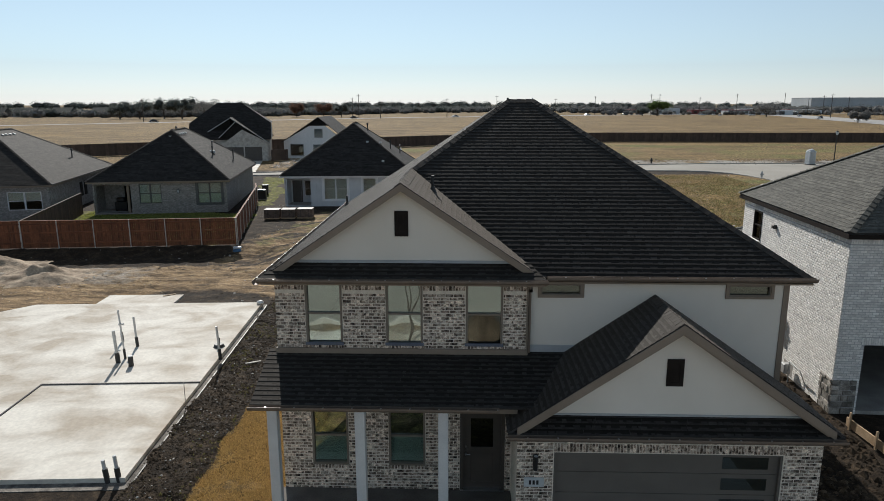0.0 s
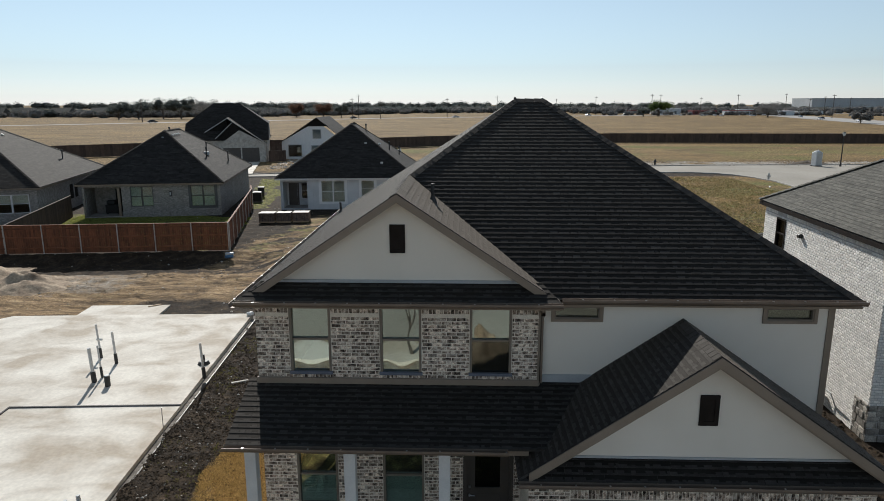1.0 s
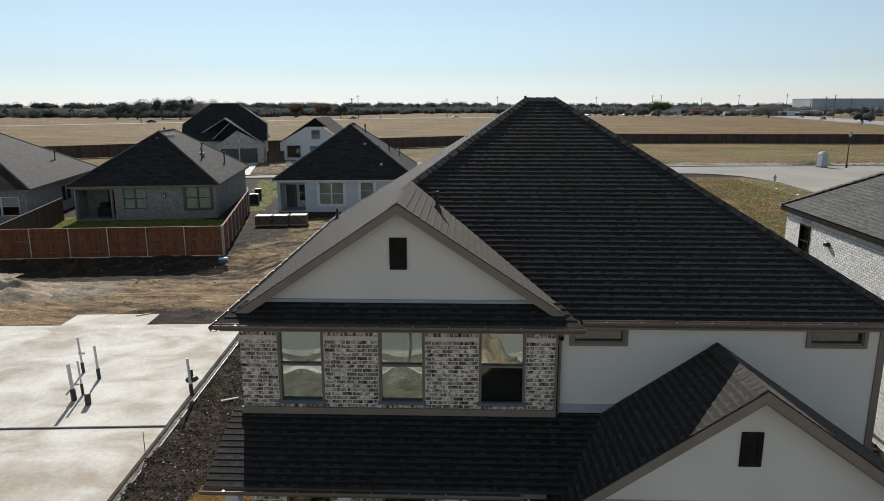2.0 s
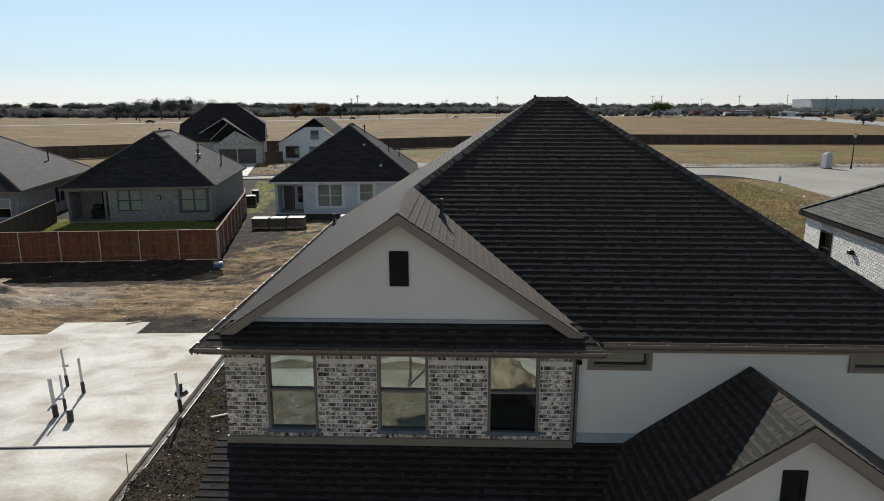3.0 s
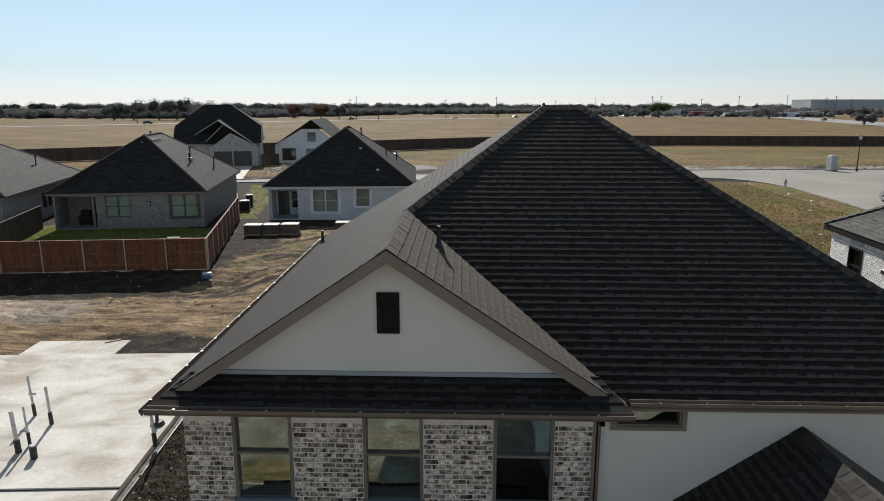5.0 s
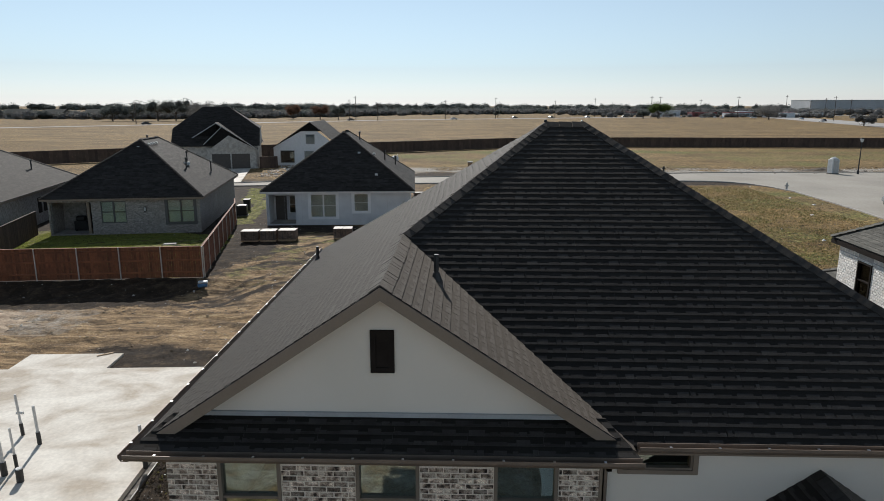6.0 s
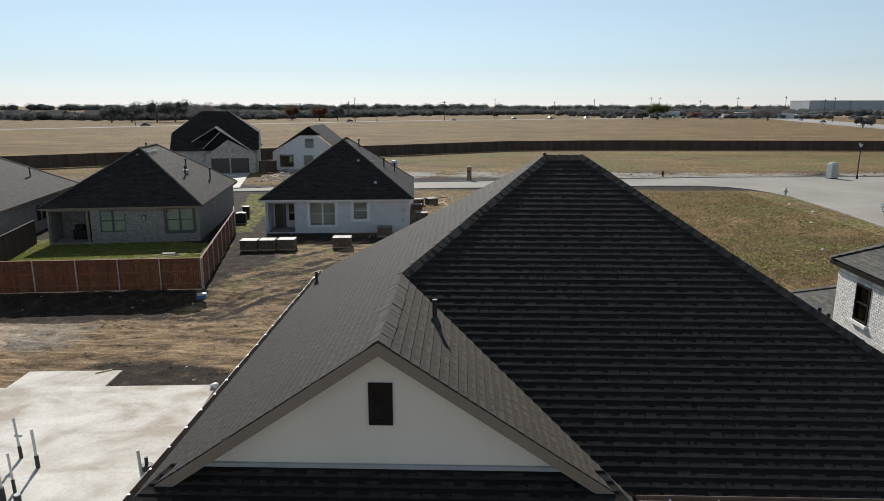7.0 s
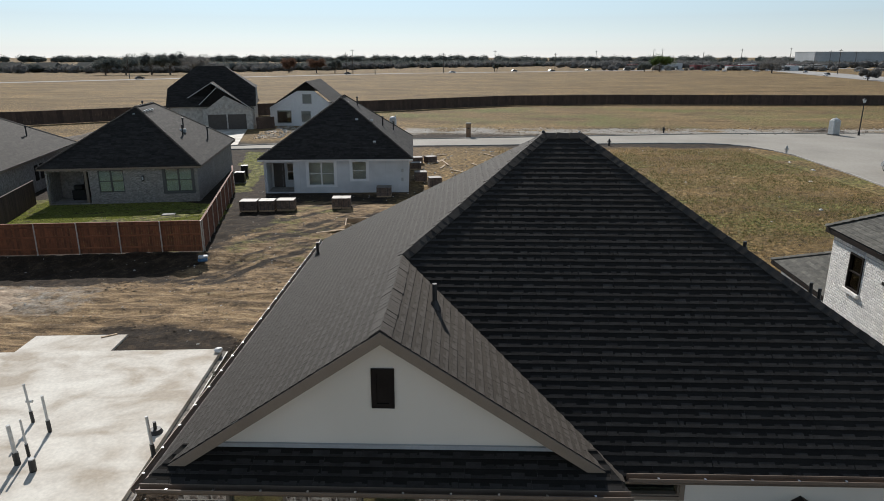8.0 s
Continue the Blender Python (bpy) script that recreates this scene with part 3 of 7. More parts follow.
def ground_material():
    m = bpy.data.materials.new("soil_and_grass")
    m.use_nodes = True
    nt, L = m.node_tree, m.node_tree.links
    b = nt.nodes["Principled BSDF"]
    b.inputs["Roughness"].default_value = 0.95
    b.inputs["Specular IOR Level"].default_value = 0.2
    tc = nt.nodes.new("ShaderNodeTexCoord")

    def tex(scale, detail=6, rough=0.6, stretch=(1, 1, 1), bend=0.0):
        mp = nt.nodes.new("ShaderNodeMapping")
        mp.inputs["Scale"].default_value = stretch
        L.new(tc.outputs["Object"], mp.inputs[0])
        n = nt.nodes.new("ShaderNodeTexNoise")
        n.inputs["Scale"].default_value, n.inputs["Detail"].default_value, n.inputs["Roughness"].default_value = scale, detail, rough
        n.inputs["Distortion"].default_value = bend
        L.new(mp.outputs[0], n.inputs["Vector"])
        return n.outputs[0]

    def ramp(src, stops):
        r = nt.nodes.new("ShaderNodeValToRGB")
        e = r.color_ramp.elements
        e[0].position, e[0].color = stops[0][0], (*stops[0][1], 1)
        e[1].position, e[1].color = stops[-1][0], (*stops[-1][1], 1)
        for p, c in stops[1:-1]:
            k = e.new(p)
            k.color = (*c, 1)
        L.new(src, r.inputs[0])
        return r.outputs[0]

    def mix(fac, a, c, kind="MIX"):
        x = nt.nodes.new("ShaderNodeMix")
        x.data_type, x.blend_type = "RGBA", kind
        if isinstance(fac, float):
            x.inputs[0].default_value = fac
        else:
            L.new(fac, x.inputs[0])
        L.new(a, x.inputs[6])
        L.new(c, x.inputs[7])
        return x.outputs[2]

    def sharpen(chan, src, k=2.2):
        """A cover's share with its edge broken up by noise."""
        a = nt.nodes.new("ShaderNodeMath")
        a.operation, a.inputs[1].default_value = "MULTIPLY_ADD", k
        L.new(chan, a.inputs[0])
        s = nt.nodes.new("ShaderNodeMath")
        s.operation, s.inputs[1].default_value, s.inputs[2].default_value = "MULTIPLY_ADD", 2.4, -1.2 - (k - 1) / 2
        L.new(src, s.inputs[0])
        L.new(s.outputs[0], a.inputs[2])
        a.use_clamp = True
        return a.outputs[0]

    at = nt.nodes.new("ShaderNodeAttribute")
    at.attribute_name = "cover"
    sep = nt.nodes.new("ShaderNodeSeparateColor")
    L.new(at.outputs["Color"], sep.inputs[0])
    big, mid, fine, far = tex(0.25), tex(1.7, 10, 0.72), tex(11, 8, 0.75), tex(0.012, 6, 0.6, (1, 3.5, 1))
    soil = ramp(mid, [(0.3, (0.012, 0.0083, 0.0055)), (0.5, (0.03, 0.0205, 0.0125)), (0.72, (0.105, 0.073, 0.044))])
    tanc = ramp(tex(1.3, 9, 0.74, (0.42, 1.7, 1), 0.9), [(0.32, (0.04, 0.027, 0.016)), (0.43, (0.145, 0.098, 0.054)), (0.54, (0.30, 0.202, 0.107)), (0.68, (0.53, 0.39, 0.225))])
    dryn = ramp(big, [(0.3, (0.15, 0.098, 0.04)), (0.5, (0.225, 0.15, 0.065)), (0.7, (0.285, 0.2, 0.098))])
    dryf = ramp(far, [(0.36, (0.10, 0.064, 0.028)), (0.5, (0.23, 0.152, 0.068)), (0.62, (0.38, 0.285, 0.15))])
    drym = ramp(tex(1.5, 12, 0.86), [(0.36, (0.028, 0.020, 0.009)), (0.45, (0.105, 0.072, 0.028)), (0.54, (0.235, 0.16, 0.066)), (0.64, (0.40, 0.295, 0.15))])
    dry = mix(0.72, mix(0.5, dryn, dryf), drym)
    green = ramp(mid, [(0.36, (0.05, 0.052, 0.012)), (0.5, (0.135, 0.132, 0.034)), (0.64, (0.26, 0.23, 0.075))])
    tuft = ramp(tex(2.6, 3, 0.6), [(0.36, (0.34, 0.34, 0.34)), (0.5, (0.95, 0.95, 0.95)), (0.64, (1.6, 1.6, 1.6))])
    patch = ramp(tex(0.06, 7, 0.68, (1, 2.2, 1), 0.6), [(0.34, (0.56, 0.52, 0.46)), (0.5, (1.0, 0.98, 0.95)), (0.66, (1.36, 1.28, 1.15))])
    dry, green = mix(1.0, mix(1.0, dry, tuft, "MULTIPLY"), patch, "MULTIPLY"), mix(1.0, green, tuft, "MULTIPLY")
    rub = ramp(mid, [(0.3, (0.2, 0.175, 0.145)), (0.7, (0.46, 0.43, 0.38))])
    c = mix(sharpen(sep.outputs[0], mid), soil, tanc)
    c = mix(sharpen(sep.outputs[1], mid), c, dry)
    c = mix(sharpen(sep.outputs[2], mid), c, green)
    c = mix(sharpen(at.outputs["Alpha"], mid), c, rub)
    grain = ramp(fine, [(0.28, (0.4, 0.4, 0.4)), (0.5, (0.95, 0.95, 0.95)), (0.72, (1.7, 1.7, 1.7))])
    c = mix(1.0, c, grain, "MULTIPLY")
    L.new(c, b.inputs["Base Color"])
    bp = nt.nodes.new("ShaderNodeBump")
    bp.inputs["Strength"].default_value, bp.inputs["Distance"].default_value = 0.8, 0.07
    L.new(fine, bp.inputs["Height"])
    L.new(bp.outputs[0], b.inputs["Normal"])
    return m


build_ground()

# ---- streets ----
def strip(bm, near, far, z):
    for (a, b), (c, d) in zip(zip(near, far), zip(near[1:], far[1:])):
        vs = [bm.verts.new((p[0], p[1], z)) for p in (a, c, d, b)]
        bm.faces.new(vs)
    return bm


bm = B()
X = [-160, -110, -80, -60, -45, -27, -15, -7, 0, 8, 18, 26, 31, 34, 36, 37.3, 38, 60, 160]
NEAR = [(x, near_edge(x)) for x in X[:12]] + [(31, 94.9), (34, 93.8), (36, 91.6), (37.3, 88.0), (38, 84), (60, 84), (160, 84)]
FAR = [(x, far_edge(x)) for x in X]
strip(bm, NEAR, FAR, 0.02)
strip(bm, [(38, 84), (37.2, 70), (35.5, 55), (33, 30)], [(160, 84), (50, 70), (48, 55), (45.5, 30)], 0.022)
bmesh.ops.recalc_face_normals(bm, faces=bm.faces)
tagged(part("road", bm, ROAD_CONCRETE), "pale concrete residential street with a wide bend", "road", kind="structure")


def kerb(points, name="kerb"):
    vs, fs = [], []
    for i, p in enumerate(points):
        p = Vector((*p, 0))
        q = Vector((*points[min(i + 1, len(points) - 1)], 0)) - Vector((*points[max(i - 1, 0)], 0))
        n = Vector((-q.y, q.x, 0)).normalized() * 0.08
        for o, z in ((-n, -0.05), (-n, 0.11), (-0.75 * n, 0.13), (0.75 * n, 0.13), (n, 0.11), (n, -0.05)):
            vs.append(tuple(p + o + Vector((0, 0, z))))
    for i in range(len(points) - 1):
        for j in range(5):
            fs.append((i * 6 + j, i * 6 + j + 1, i * 6 + 7 + j, i * 6 + 6 + j))
    tagged(raw(name, vs, fs, CONCRETE_ROUGH), "low grey concrete kerb along the street", "kerb", kind="structure")


kerb([p for p in NEAR if p[0] <= 38] + [(37.2, 70), (35.5, 55), (33, 30)])
kerb(FAR)
# street and walk before the house
bm = B()
strip(bm, [(-160, -9.0), (160, -9.0)], [(-160, 2.2), (160, 2.2)], 0.02)
tagged(part("road", bm, ROAD_CONCRETE), "pale concrete street before the house", "road", kind="structure")
kerb([(-160, 2.25), (160, 2.25)])
bm = B()
box(bm, 1.7, 7.2, 2.35, 13.1, -0.05, 0.06)
tagged(part("driveway", bm, CONCRETE), "pale concrete driveway before the garage", "driveway", kind="structure")
bm = B()
box(bm, -40, 1.69, 3.0, 4.4, -0.05, 0.05)
tagged(part("pavement", bm, CONCRETE), "pale concrete pavement along the street", "pavement", kind="structure")
# far roads across the fields
bm = B()
strip(bm, [(-700, 20), (-330, 185), (-197, 292), (-44, 448), (130, 540), (300, 610), (900, 800)],
      [(-700, 34), (-330, 199), (-197, 306), (-44, 462), (130, 556), (300, 626), (900, 820)], 0.06)
strip(bm, [(100, 160), (140, 222), (182, 300), (216, 459), (240, 560)], [(120, 150), (160, 210), (206, 290), (242, 450), (266, 560)], 0.08)
tagged(part("road", bm, mk("pale_highway", (0.27, 0.255, 0.235), (0.35, 0.33, 0.31), 0.02, 0.9)), "pale highway across the fields", "road", kind="structure")

# ---- the main house ----
SH = (SHINGLE, SHINGLE_TAB)
house = thing("house", "two-storey house of whitewashed brick and cream stucco with dark shingle roofs", "house", pose(1.5, 14.75, 0))
HI = house.matrix_world.inverted()


def hpart(name, bm, material, parent=None, label="", smooth=False):
    """A part built in world places under the house."""
    ob = part(name, bm, material, parent or house, label, smooth)
    if not parent:
        ob.matrix_basis = HI
    return ob


# concrete with the shade under the porch roof put into its colour
PORCH_FLOOR = mk("shaded_porch_concrete", (0.10, 0.09, 0.08), (0.15, 0.138, 0.122), 2, 0.9, 0.3, 30, 0.2)
XL, XR, YF, YS, YB = -4.38, 7.40, 14.75, 14.85, 26.2
UP = [(-3.68, -2.82), (-1.80, -0.94), (0.06, 0.92)]
LOW = [(-3.66, -2.77), (-1.79, -0.90)]
up_holes = [(a, b, 3.86, 5.37) for a, b in UP]
low_holes = [(a, b, 0.74, 2.30) for a, b in LOW] + [(-0.06, 1.02, 0.1, 2.16)]
# brick front, both storeys
front = hpart("front_wall", walls(B(), XL, 0, 1.46 - XL, 5.42, YF, YF + 0.18, up_holes + low_holes), MORTAR, label="whitewashed brick front wall")
TRANSOM = [(1.79, 2.71), (6.06, 7.01)]
stucco_holes = [(a, b, 5.08, 5.34) for a, b in TRANSOM]
hpart("upper_wall", walls(B(), 1.46, 2.0, XR - 1.46, 3.42, YS, YS + 0.18, stucco_holes), STUCCO, label="smooth cream stucco wall")
hpart("left_wall", box(B(), XL, XL + 0.18, YF + 0.18, YB, 0, 5.42), MORTAR, label="whitewashed brick side wall")
right = hpart("right_wall", box(B(), XR - 0.18, XR, YS + 0.18, YB, 0, 5.42), MORTAR, label="whitewashed brick side wall")
hpart("back_wall", box(B(), XL + 0.18, XR - 0.18, YB - 0.18, YB, 0, 5.42), MORTAR)
hpart("upper_floor", box(B(), XL + 0.18, XR - 0.18, YS + 0.19, YB - 0.2, 2.75, 3.0), ROOM)
hpart("attic_floor", box(B(), XL + 0.18, XR - 0.18, YS + 0.19, YB - 0.2, 5.40, 5.44), ROOM)
hpart("corner_trim", box(B(), XR - 0.11, XR + 0.02, YS - 0.025, YS + 0.1, 2.6, 5.42), TRIM)
hpart("corner_trim", box(B(), 1.46, 1.52, YF - 0.02, YS + 0.02, 3.2, 5.42), TRIM)
hpart("band_trim", box(B(), XL - 0.03, 1.50, YF - 0.05, YF + 0.02, 3.60, 3.775, 0.008), TRIM, label="taupe band under the upper bricks")
hpart("flashing", box(B(), 1.50, 2.62, YS - 0.03, YS + 0.02, 3.60, 3.86), TRIM_GREY)
hpart("frieze_board", box(B(), XL - 0.02, 1.5, YF - 0.035, YF + 0.02, 5.375, 5.45), TRIM)
hpart("frieze_board", box(B(), 1.5, XR + 0.02, YS - 0.03, YS + 0.02, 5.415, 5.45), TRIM)

# windows of the front
for i, (a, b) in enumerate(UP):
    w = window(house, HI @ pose(a, YF - 0.0, 3.86), b - a, 1.51, bow=0.0025, label="taupe sash window with coated glass", lower=GLASS_DARK if i == 2 else None)
    part("sill", box(B(), -0.02, b - a + 0.02, -0.045, 0.02, -0.012, 0.055, 0.006), SILL, w)
    for k in range(12):
        x = -0.03 + k * (b - a + 0.06 - 0.058) / 11
        part("sill_brick", box(B(), x, x + 0.058, -0.03, 0.02, -0.082, -0.014, 0.005), BRICK, w)
for i, (a, b) in enumerate(LOW):
    w = window(house, HI @ pose(a, YF, 0.74), b - a, 1.56, blinds=(0,), label="taupe sash window with lowered blinds")
    for k in range(12):
        x = -0.03 + k * (b - a + 0.06 - 0.058) / 11
        part("sill_brick", box(B(), x, x + 0.058, -0.03, 0.02, -0.09, -0.004, 0.005), BRICK, w)
for a, b in TRANSOM:
    w = window(house, HI @ pose(a, YS, 5.08), b - a, 0.26, split="", f=0.03, glass_mat=GLASS_TRANSOM, label="narrow transom window under the eave")
    part("casing", walls(B(), -0.07, -0.06, b - a + 0.14, 0.34, -0.04, 0.0, [(0.0, b - a, 0.0, 0.26)]), TRIM, w)

# front door
door = hpart("front_door", walls(B(), 0.02, 0.12, 0.92, 1.98, YF + 0.06, YF + 0.11, [(0.20, 0.74, 1.22, 1.98)]), DOOR_WOOD, label="dark brown front door with a dark upper light")
part("door_frame", walls(B(), -0.06, 0.1, 1.08, 2.06, YF - 0.03, YF + 0.13, [(0.02, 0.94, 0.1, 2.10)]), DOOR_WOOD, door)
part("pane", prism(B(), [(0.20, YF + 0.08, 1.22), (0.74, YF + 0.08, 1.22), (0.74, YF + 0.08, 1.98), (0.20, YF + 0.08, 1.98)], (0, 0.005, 0)), GLASS_DARK, door)
part("panel", box(B(), 0.2, 0.74, YF + 0.05, YF + 0.07, 0.3, 1.05, 0.01), DOOR_WOOD, door)
bm = B()
tube(bm, (0.08, YF + 0.065, 1.05), (0.08, YF + 0.0, 1.05), 0.025)
tube(bm, (0.08, YF + 0.005, 1.05), (0.19, YF + 0.005, 1.05), 0.011)
part("handle", bm, STEEL, door, "chrome lever handle")
part("lock", tube(B(), (0.08, YF + 0.065, 1.25), (0.08, YF + 0.02, 1.25), 0.026), STEEL, door, "chrome deadlock")
part("threshold", box(B(), -0.06, 1.02, YF - 0.06, YF + 0.12, 0.08, 0.12), STEEL, door)

# garage
GY, GL, GR = 13.15, 1.18, 7.67
gdoor = (1.98, 6.86, 0.0, 2.04)
garage_front = hpart("garage_wall", walls(B(), GL, 0, GR - GL, 2.62, GY, GY + 0.18, [gdoor]), MORTAR, label="whitewashed brick garage front")
garage_side = hpart("garage_side_wall", box(B(), GL, GL + 0.18, GY + 0.18, YF, 0, 2.75), MORTAR)
garage_right = hpart("garage_side_wall", box(B(), GR - 0.18, GR, GY + 0.18, YS + 0.3, 0, 2.75), MORTAR)
bm = B()
prism(bm, [(2.0 - 0.03, GY, 2.95), (7.12, GY, 2.95), (4.56, GY, 4.72), (4.26, GY, 4.72)], (0, 0.12, 0))
hpart("garage_gable", bm, STUCCO, label="cream stucco gable over the garage")
hpart("gable_flashing", box(B(), 1.9, 7.2, GY - 0.03, GY + 0.02, 2.90, 2.965), TRIM_GREY)
v = hpart("gable_vent", walls(B(), 4.25, 3.61, 0.35, 0.60, GY - 0.03, GY + 0.02, [(4.33, 4.52, 3.69, 4.13)]), VENT_DARK, label="dark brown gable vent")
part("louvre", box(B(), 4.33, 4.52, GY - 0.012, GY + 0.02, 3.69, 4.13), VENT_DARK, v)
gd = hpart("garage_door", box(B(), gdoor[0], gdoor[1], GY + 0.10, GY + 0.14, 0.03, 0.51), GARAGE_PAINT, label="taupe sectional garage door with a column of lights")
for k in range(1, 4):
    part("door_panel", box(B(), gdoor[0], gdoor[1], GY + 0.10, GY + 0.14, 0.03 + k * 0.503, 0.525 + k * 0.503, 0.006), GARAGE_PAINT, gd)
for k in range(4):
    part("door_light", box(B(), 5.62, 6.60, GY + 0.092, GY + 0.11, 0.14 + k * 0.503, 0.42 + k * 0.503, 0.006), GLASS_DARK, gd, "dark frosted light")
hpart("garage_door_frame", walls(B(), gdoor[0] - 0.02, 0, gdoor[1] - gdoor[0] + 0.04, 2.06, GY + 0.02, GY + 0.12, [(gdoor[0] + 0.05, gdoor[1] - 0.05, 0, 1.99)]), GARAGE_PAINT)

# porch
hpart("porch_floor", box(B(), XL - 0.05, GL, 13.12, YF, -0.1, 0.10, 0.01), PORCH_FLOOR, label="concrete porch floor, coloured dark for the porch roof's shade")
for x in (-4.16, -2.24, -0.42):
    p = hpart("porch_post", box(B(), x - 0.11, x + 0.11, 13.24, 13.46, 0.10, 2.90, 0.008), WHITE_WOOD, label="square white painted porch post")
    part("post_base", box(B(), x - 0.13, x + 0.13, 13.22, 13.48, 0.10, 0.22, 0.006), WHITE_WOOD, p)
hpart("porch_beam", box(B(), XL - 0.02, GL, 13.27, 13.43, 2.86, 3.02), TRIM)
hpart("porch_ceiling", box(B(), XL, GL, 13.43, YF - 0.05, 2.88, 2.92), WHITE_WOOD)

# roofs: ridge, hips and valleys
ZE, ZR, YR = 5.53, 9.50, 20.45
RL, RR = Vector((1.30, YR, ZR)), Vector((2.08, YR, ZR))
EL, ER, EYF, EYB, YO = -4.60, 7.87, 14.62, 26.7, 14.46
GX = -1.385
ZG = ZE + (GX - EL) * (ZR - ZE) / (RL.x - EL)
fs_ = (ZR - ZE) / (YR - EYF)
VP = Vector((GX, EYF + (ZG - ZE) / fs_, ZG))
VB = Vector((1.84, EYF + 0.01, ZE + 0.006))
roof = new("roof")
roof.parent, roof.matrix_basis = house, HI
roof["label"] = "dark shingle hip roof with a front gable"
ME = Vector((ER, EYF, ZE))
slope(roof, [VB, ME, RR, RL, VP], SH, singles=300, seed=11)
slope(roof, [(EL, EYB, ZE), (EL, VP.y, ZE), VP, RL], SH, seed=12)
slope(roof, [(EL, VP.y, ZE), (EL, YO, ZE), (GX, YO, ZG), VP], SH, singles=200, seed=16)
slope(roof, [(VB.x, YO, VB.z), VB, VP, (GX, YO, ZG)], SH, singles=200, seed=13)
slope(roof, [ME, (ER, EYB, ZE), RR], SH, seed=14)
slope(roof, [(ER, EYB, ZE), (EL, EYB, ZE), RL, RR], SH, seed=15)
cap_row(roof, VP + Vector((0, 0, 0.01)), RL + Vector((0, 0, 0.01)), (-0.285, -0.28, 0.82), side=(0.43, 0.43), height=0.014, width=0.15, step=0.145)
cap_row(roof, ME + Vector((0, 0, 0.01)), RR + Vector((0, 0, 0.01)), (0.285, -0.28, 0.82), side=(0.43, 0.43), height=0.014, width=0.15, step=0.145)
cap_row(roof, RL, RR, (0, 0, 1), side=(0.65, 0.65), name="ridge_cap")
cap_row(roof, (GX, YO + 0.02, ZG + 0.008), VP + Vector((0, 0, 0.008)), (0, 0, 1), side=(0.665, 0.665), name="ridge_cap", height=0.008, width=0.15, step=0.143)
# gable front, rakes and the little roof under it
bm = B()
prism(bm, [(-4.06, YF, 5.80), (1.29, YF, 5.80), (GX, YF, 7.60)], (0, 0.12, 0))
hpart("gable_wall", bm, STUCCO, label="cream stucco front gable")
hpart("gable_flashing", box(B(), -3.90, 1.13, YF - 0.04, YF + 0.02, 5.84, 5.90), TRIM_GREY)
v = hpart("gable_vent", walls(B(), -1.56, 6.46, 0.31, 0.58, YF - 0.03, YF + 0.02, [(-1.49, -1.32, 6.53, 6.97)]), VENT_DARK, label="dark brown gable vent")
part("louvre", box(B(), -1.49, -1.32, YF - 0.012, YF + 0.02, 6.53, 6.97), VENT_DARK, v)


def rake(x0, z0, x1, z1, y, h, name="rake_board"):
    """A sloping fascia board, its upper edge from (x0, z0) to (x1, z1), with a soffit behind it."""
    bm = B()
    prism(bm, [(x0, y, z0), (x1, y, z1), (x1, y, z1 - h), (x0, y, z0 - h)], (0, 0.04, 0))
    return hpart(name, bm, TRIM, label="taupe sloping fascia board")


sl = (ZG - ZE) / (GX - EL)
rake(EL + 0.16, ZE + 0.16 * sl - 0.012, GX, ZG - 0.012, YO - 0.02, 0.165)
rake(GX, ZG - 0.012, VB.x - 0.16, ZE + 0.02 + 0.16 * sl - 0.02, YO - 0.02, 0.165)
bm = B()
for xe in (EL + 0.3, VB.x - 0.3):
    prism(bm, [(xe, YO + 0.02, ZE + 0.3 * sl - 0.12), (GX, YO + 0.02, ZG - 0.12), (GX, YO + 0.02, ZG - 0.16), (xe, YO + 0.02, ZE + 0.3 * sl - 0.16)], (0, YF - YO - 0.01, 0))
hpart("rake_soffit", bm, TRIM)
pent = new("pent_roof")
pent.parent, pent.matrix_basis = house, HI
pent["label"] = "narrow shingle roof below the front gable"
slope(pent, [(EL + 0.02, 14.22, 5.59), (VB.x, 14.22, 5.59), (VB.x - 0.35, YF, 5.86), (EL + 0.4, YF, 5.86)], SH, seed=21)
hpart("soffit", box(B(), EL + 0.05, VB.x, 14.26, YF, 5.43, 5.47), TRIM)
hpart("soffit", box(B(), VB.x, ER - 0.03, EYF + 0.02, YS, 5.40, 5.44), TRIM)
hpart("soffit", box(B(), EL + 0.04, XL, 14.5, EYB, 5.41, 5.45), TRIM)
hpart("soffit", box(B(), XR, ER - 0.04, YS, EYB, 5.41, 5.45), TRIM)


def gutter(p, q, name="gutter"):
    """An open gutter from p to q, its back at that line, with hangers."""
    p, q = Vector(p), Vector(q)
    t = (q - p).normalized()
    n = Vector((t.y, -t.x, 0))
    prof = [(0.0, 0.0), (0.0, -0.085), (0.085, -0.085), (0.115, -0.04), (0.115, 0.0), (0.125, 0.0), (0.125, -0.045), (0.09, -0.095), (-0.008, -0.095), (-0.008, 0.0)]
    vs = [tuple(s + n * a + Vector((0, 0, b))) for s in (p, q) for a, b in prof]
    k = len(prof)
    fs = [(i, (i + 1) % k, k + (i + 1) % k, k + i) for i in range(k)] + [tuple(range(k)), tuple(range(2 * k - 1, k - 1, -1))]
    ob = raw(name, vs, fs, GUTTER, house)
    ob.matrix_basis = HI
    L, i = (q - p).length, 0.4
    while i < L:
        c = p + t * i
        bm = B()
        box(bm, -0.014, 0.014, 0.085, 0.122, -0.01, 0.004)
        h = part("hanger", bm, STEEL, ob)
        h.matrix_basis = Matrix.Translation(c) @ Matrix((t, n, Vector((0, 0, 1)))).transposed().to_4x4()
        i += 0.62
    return ob


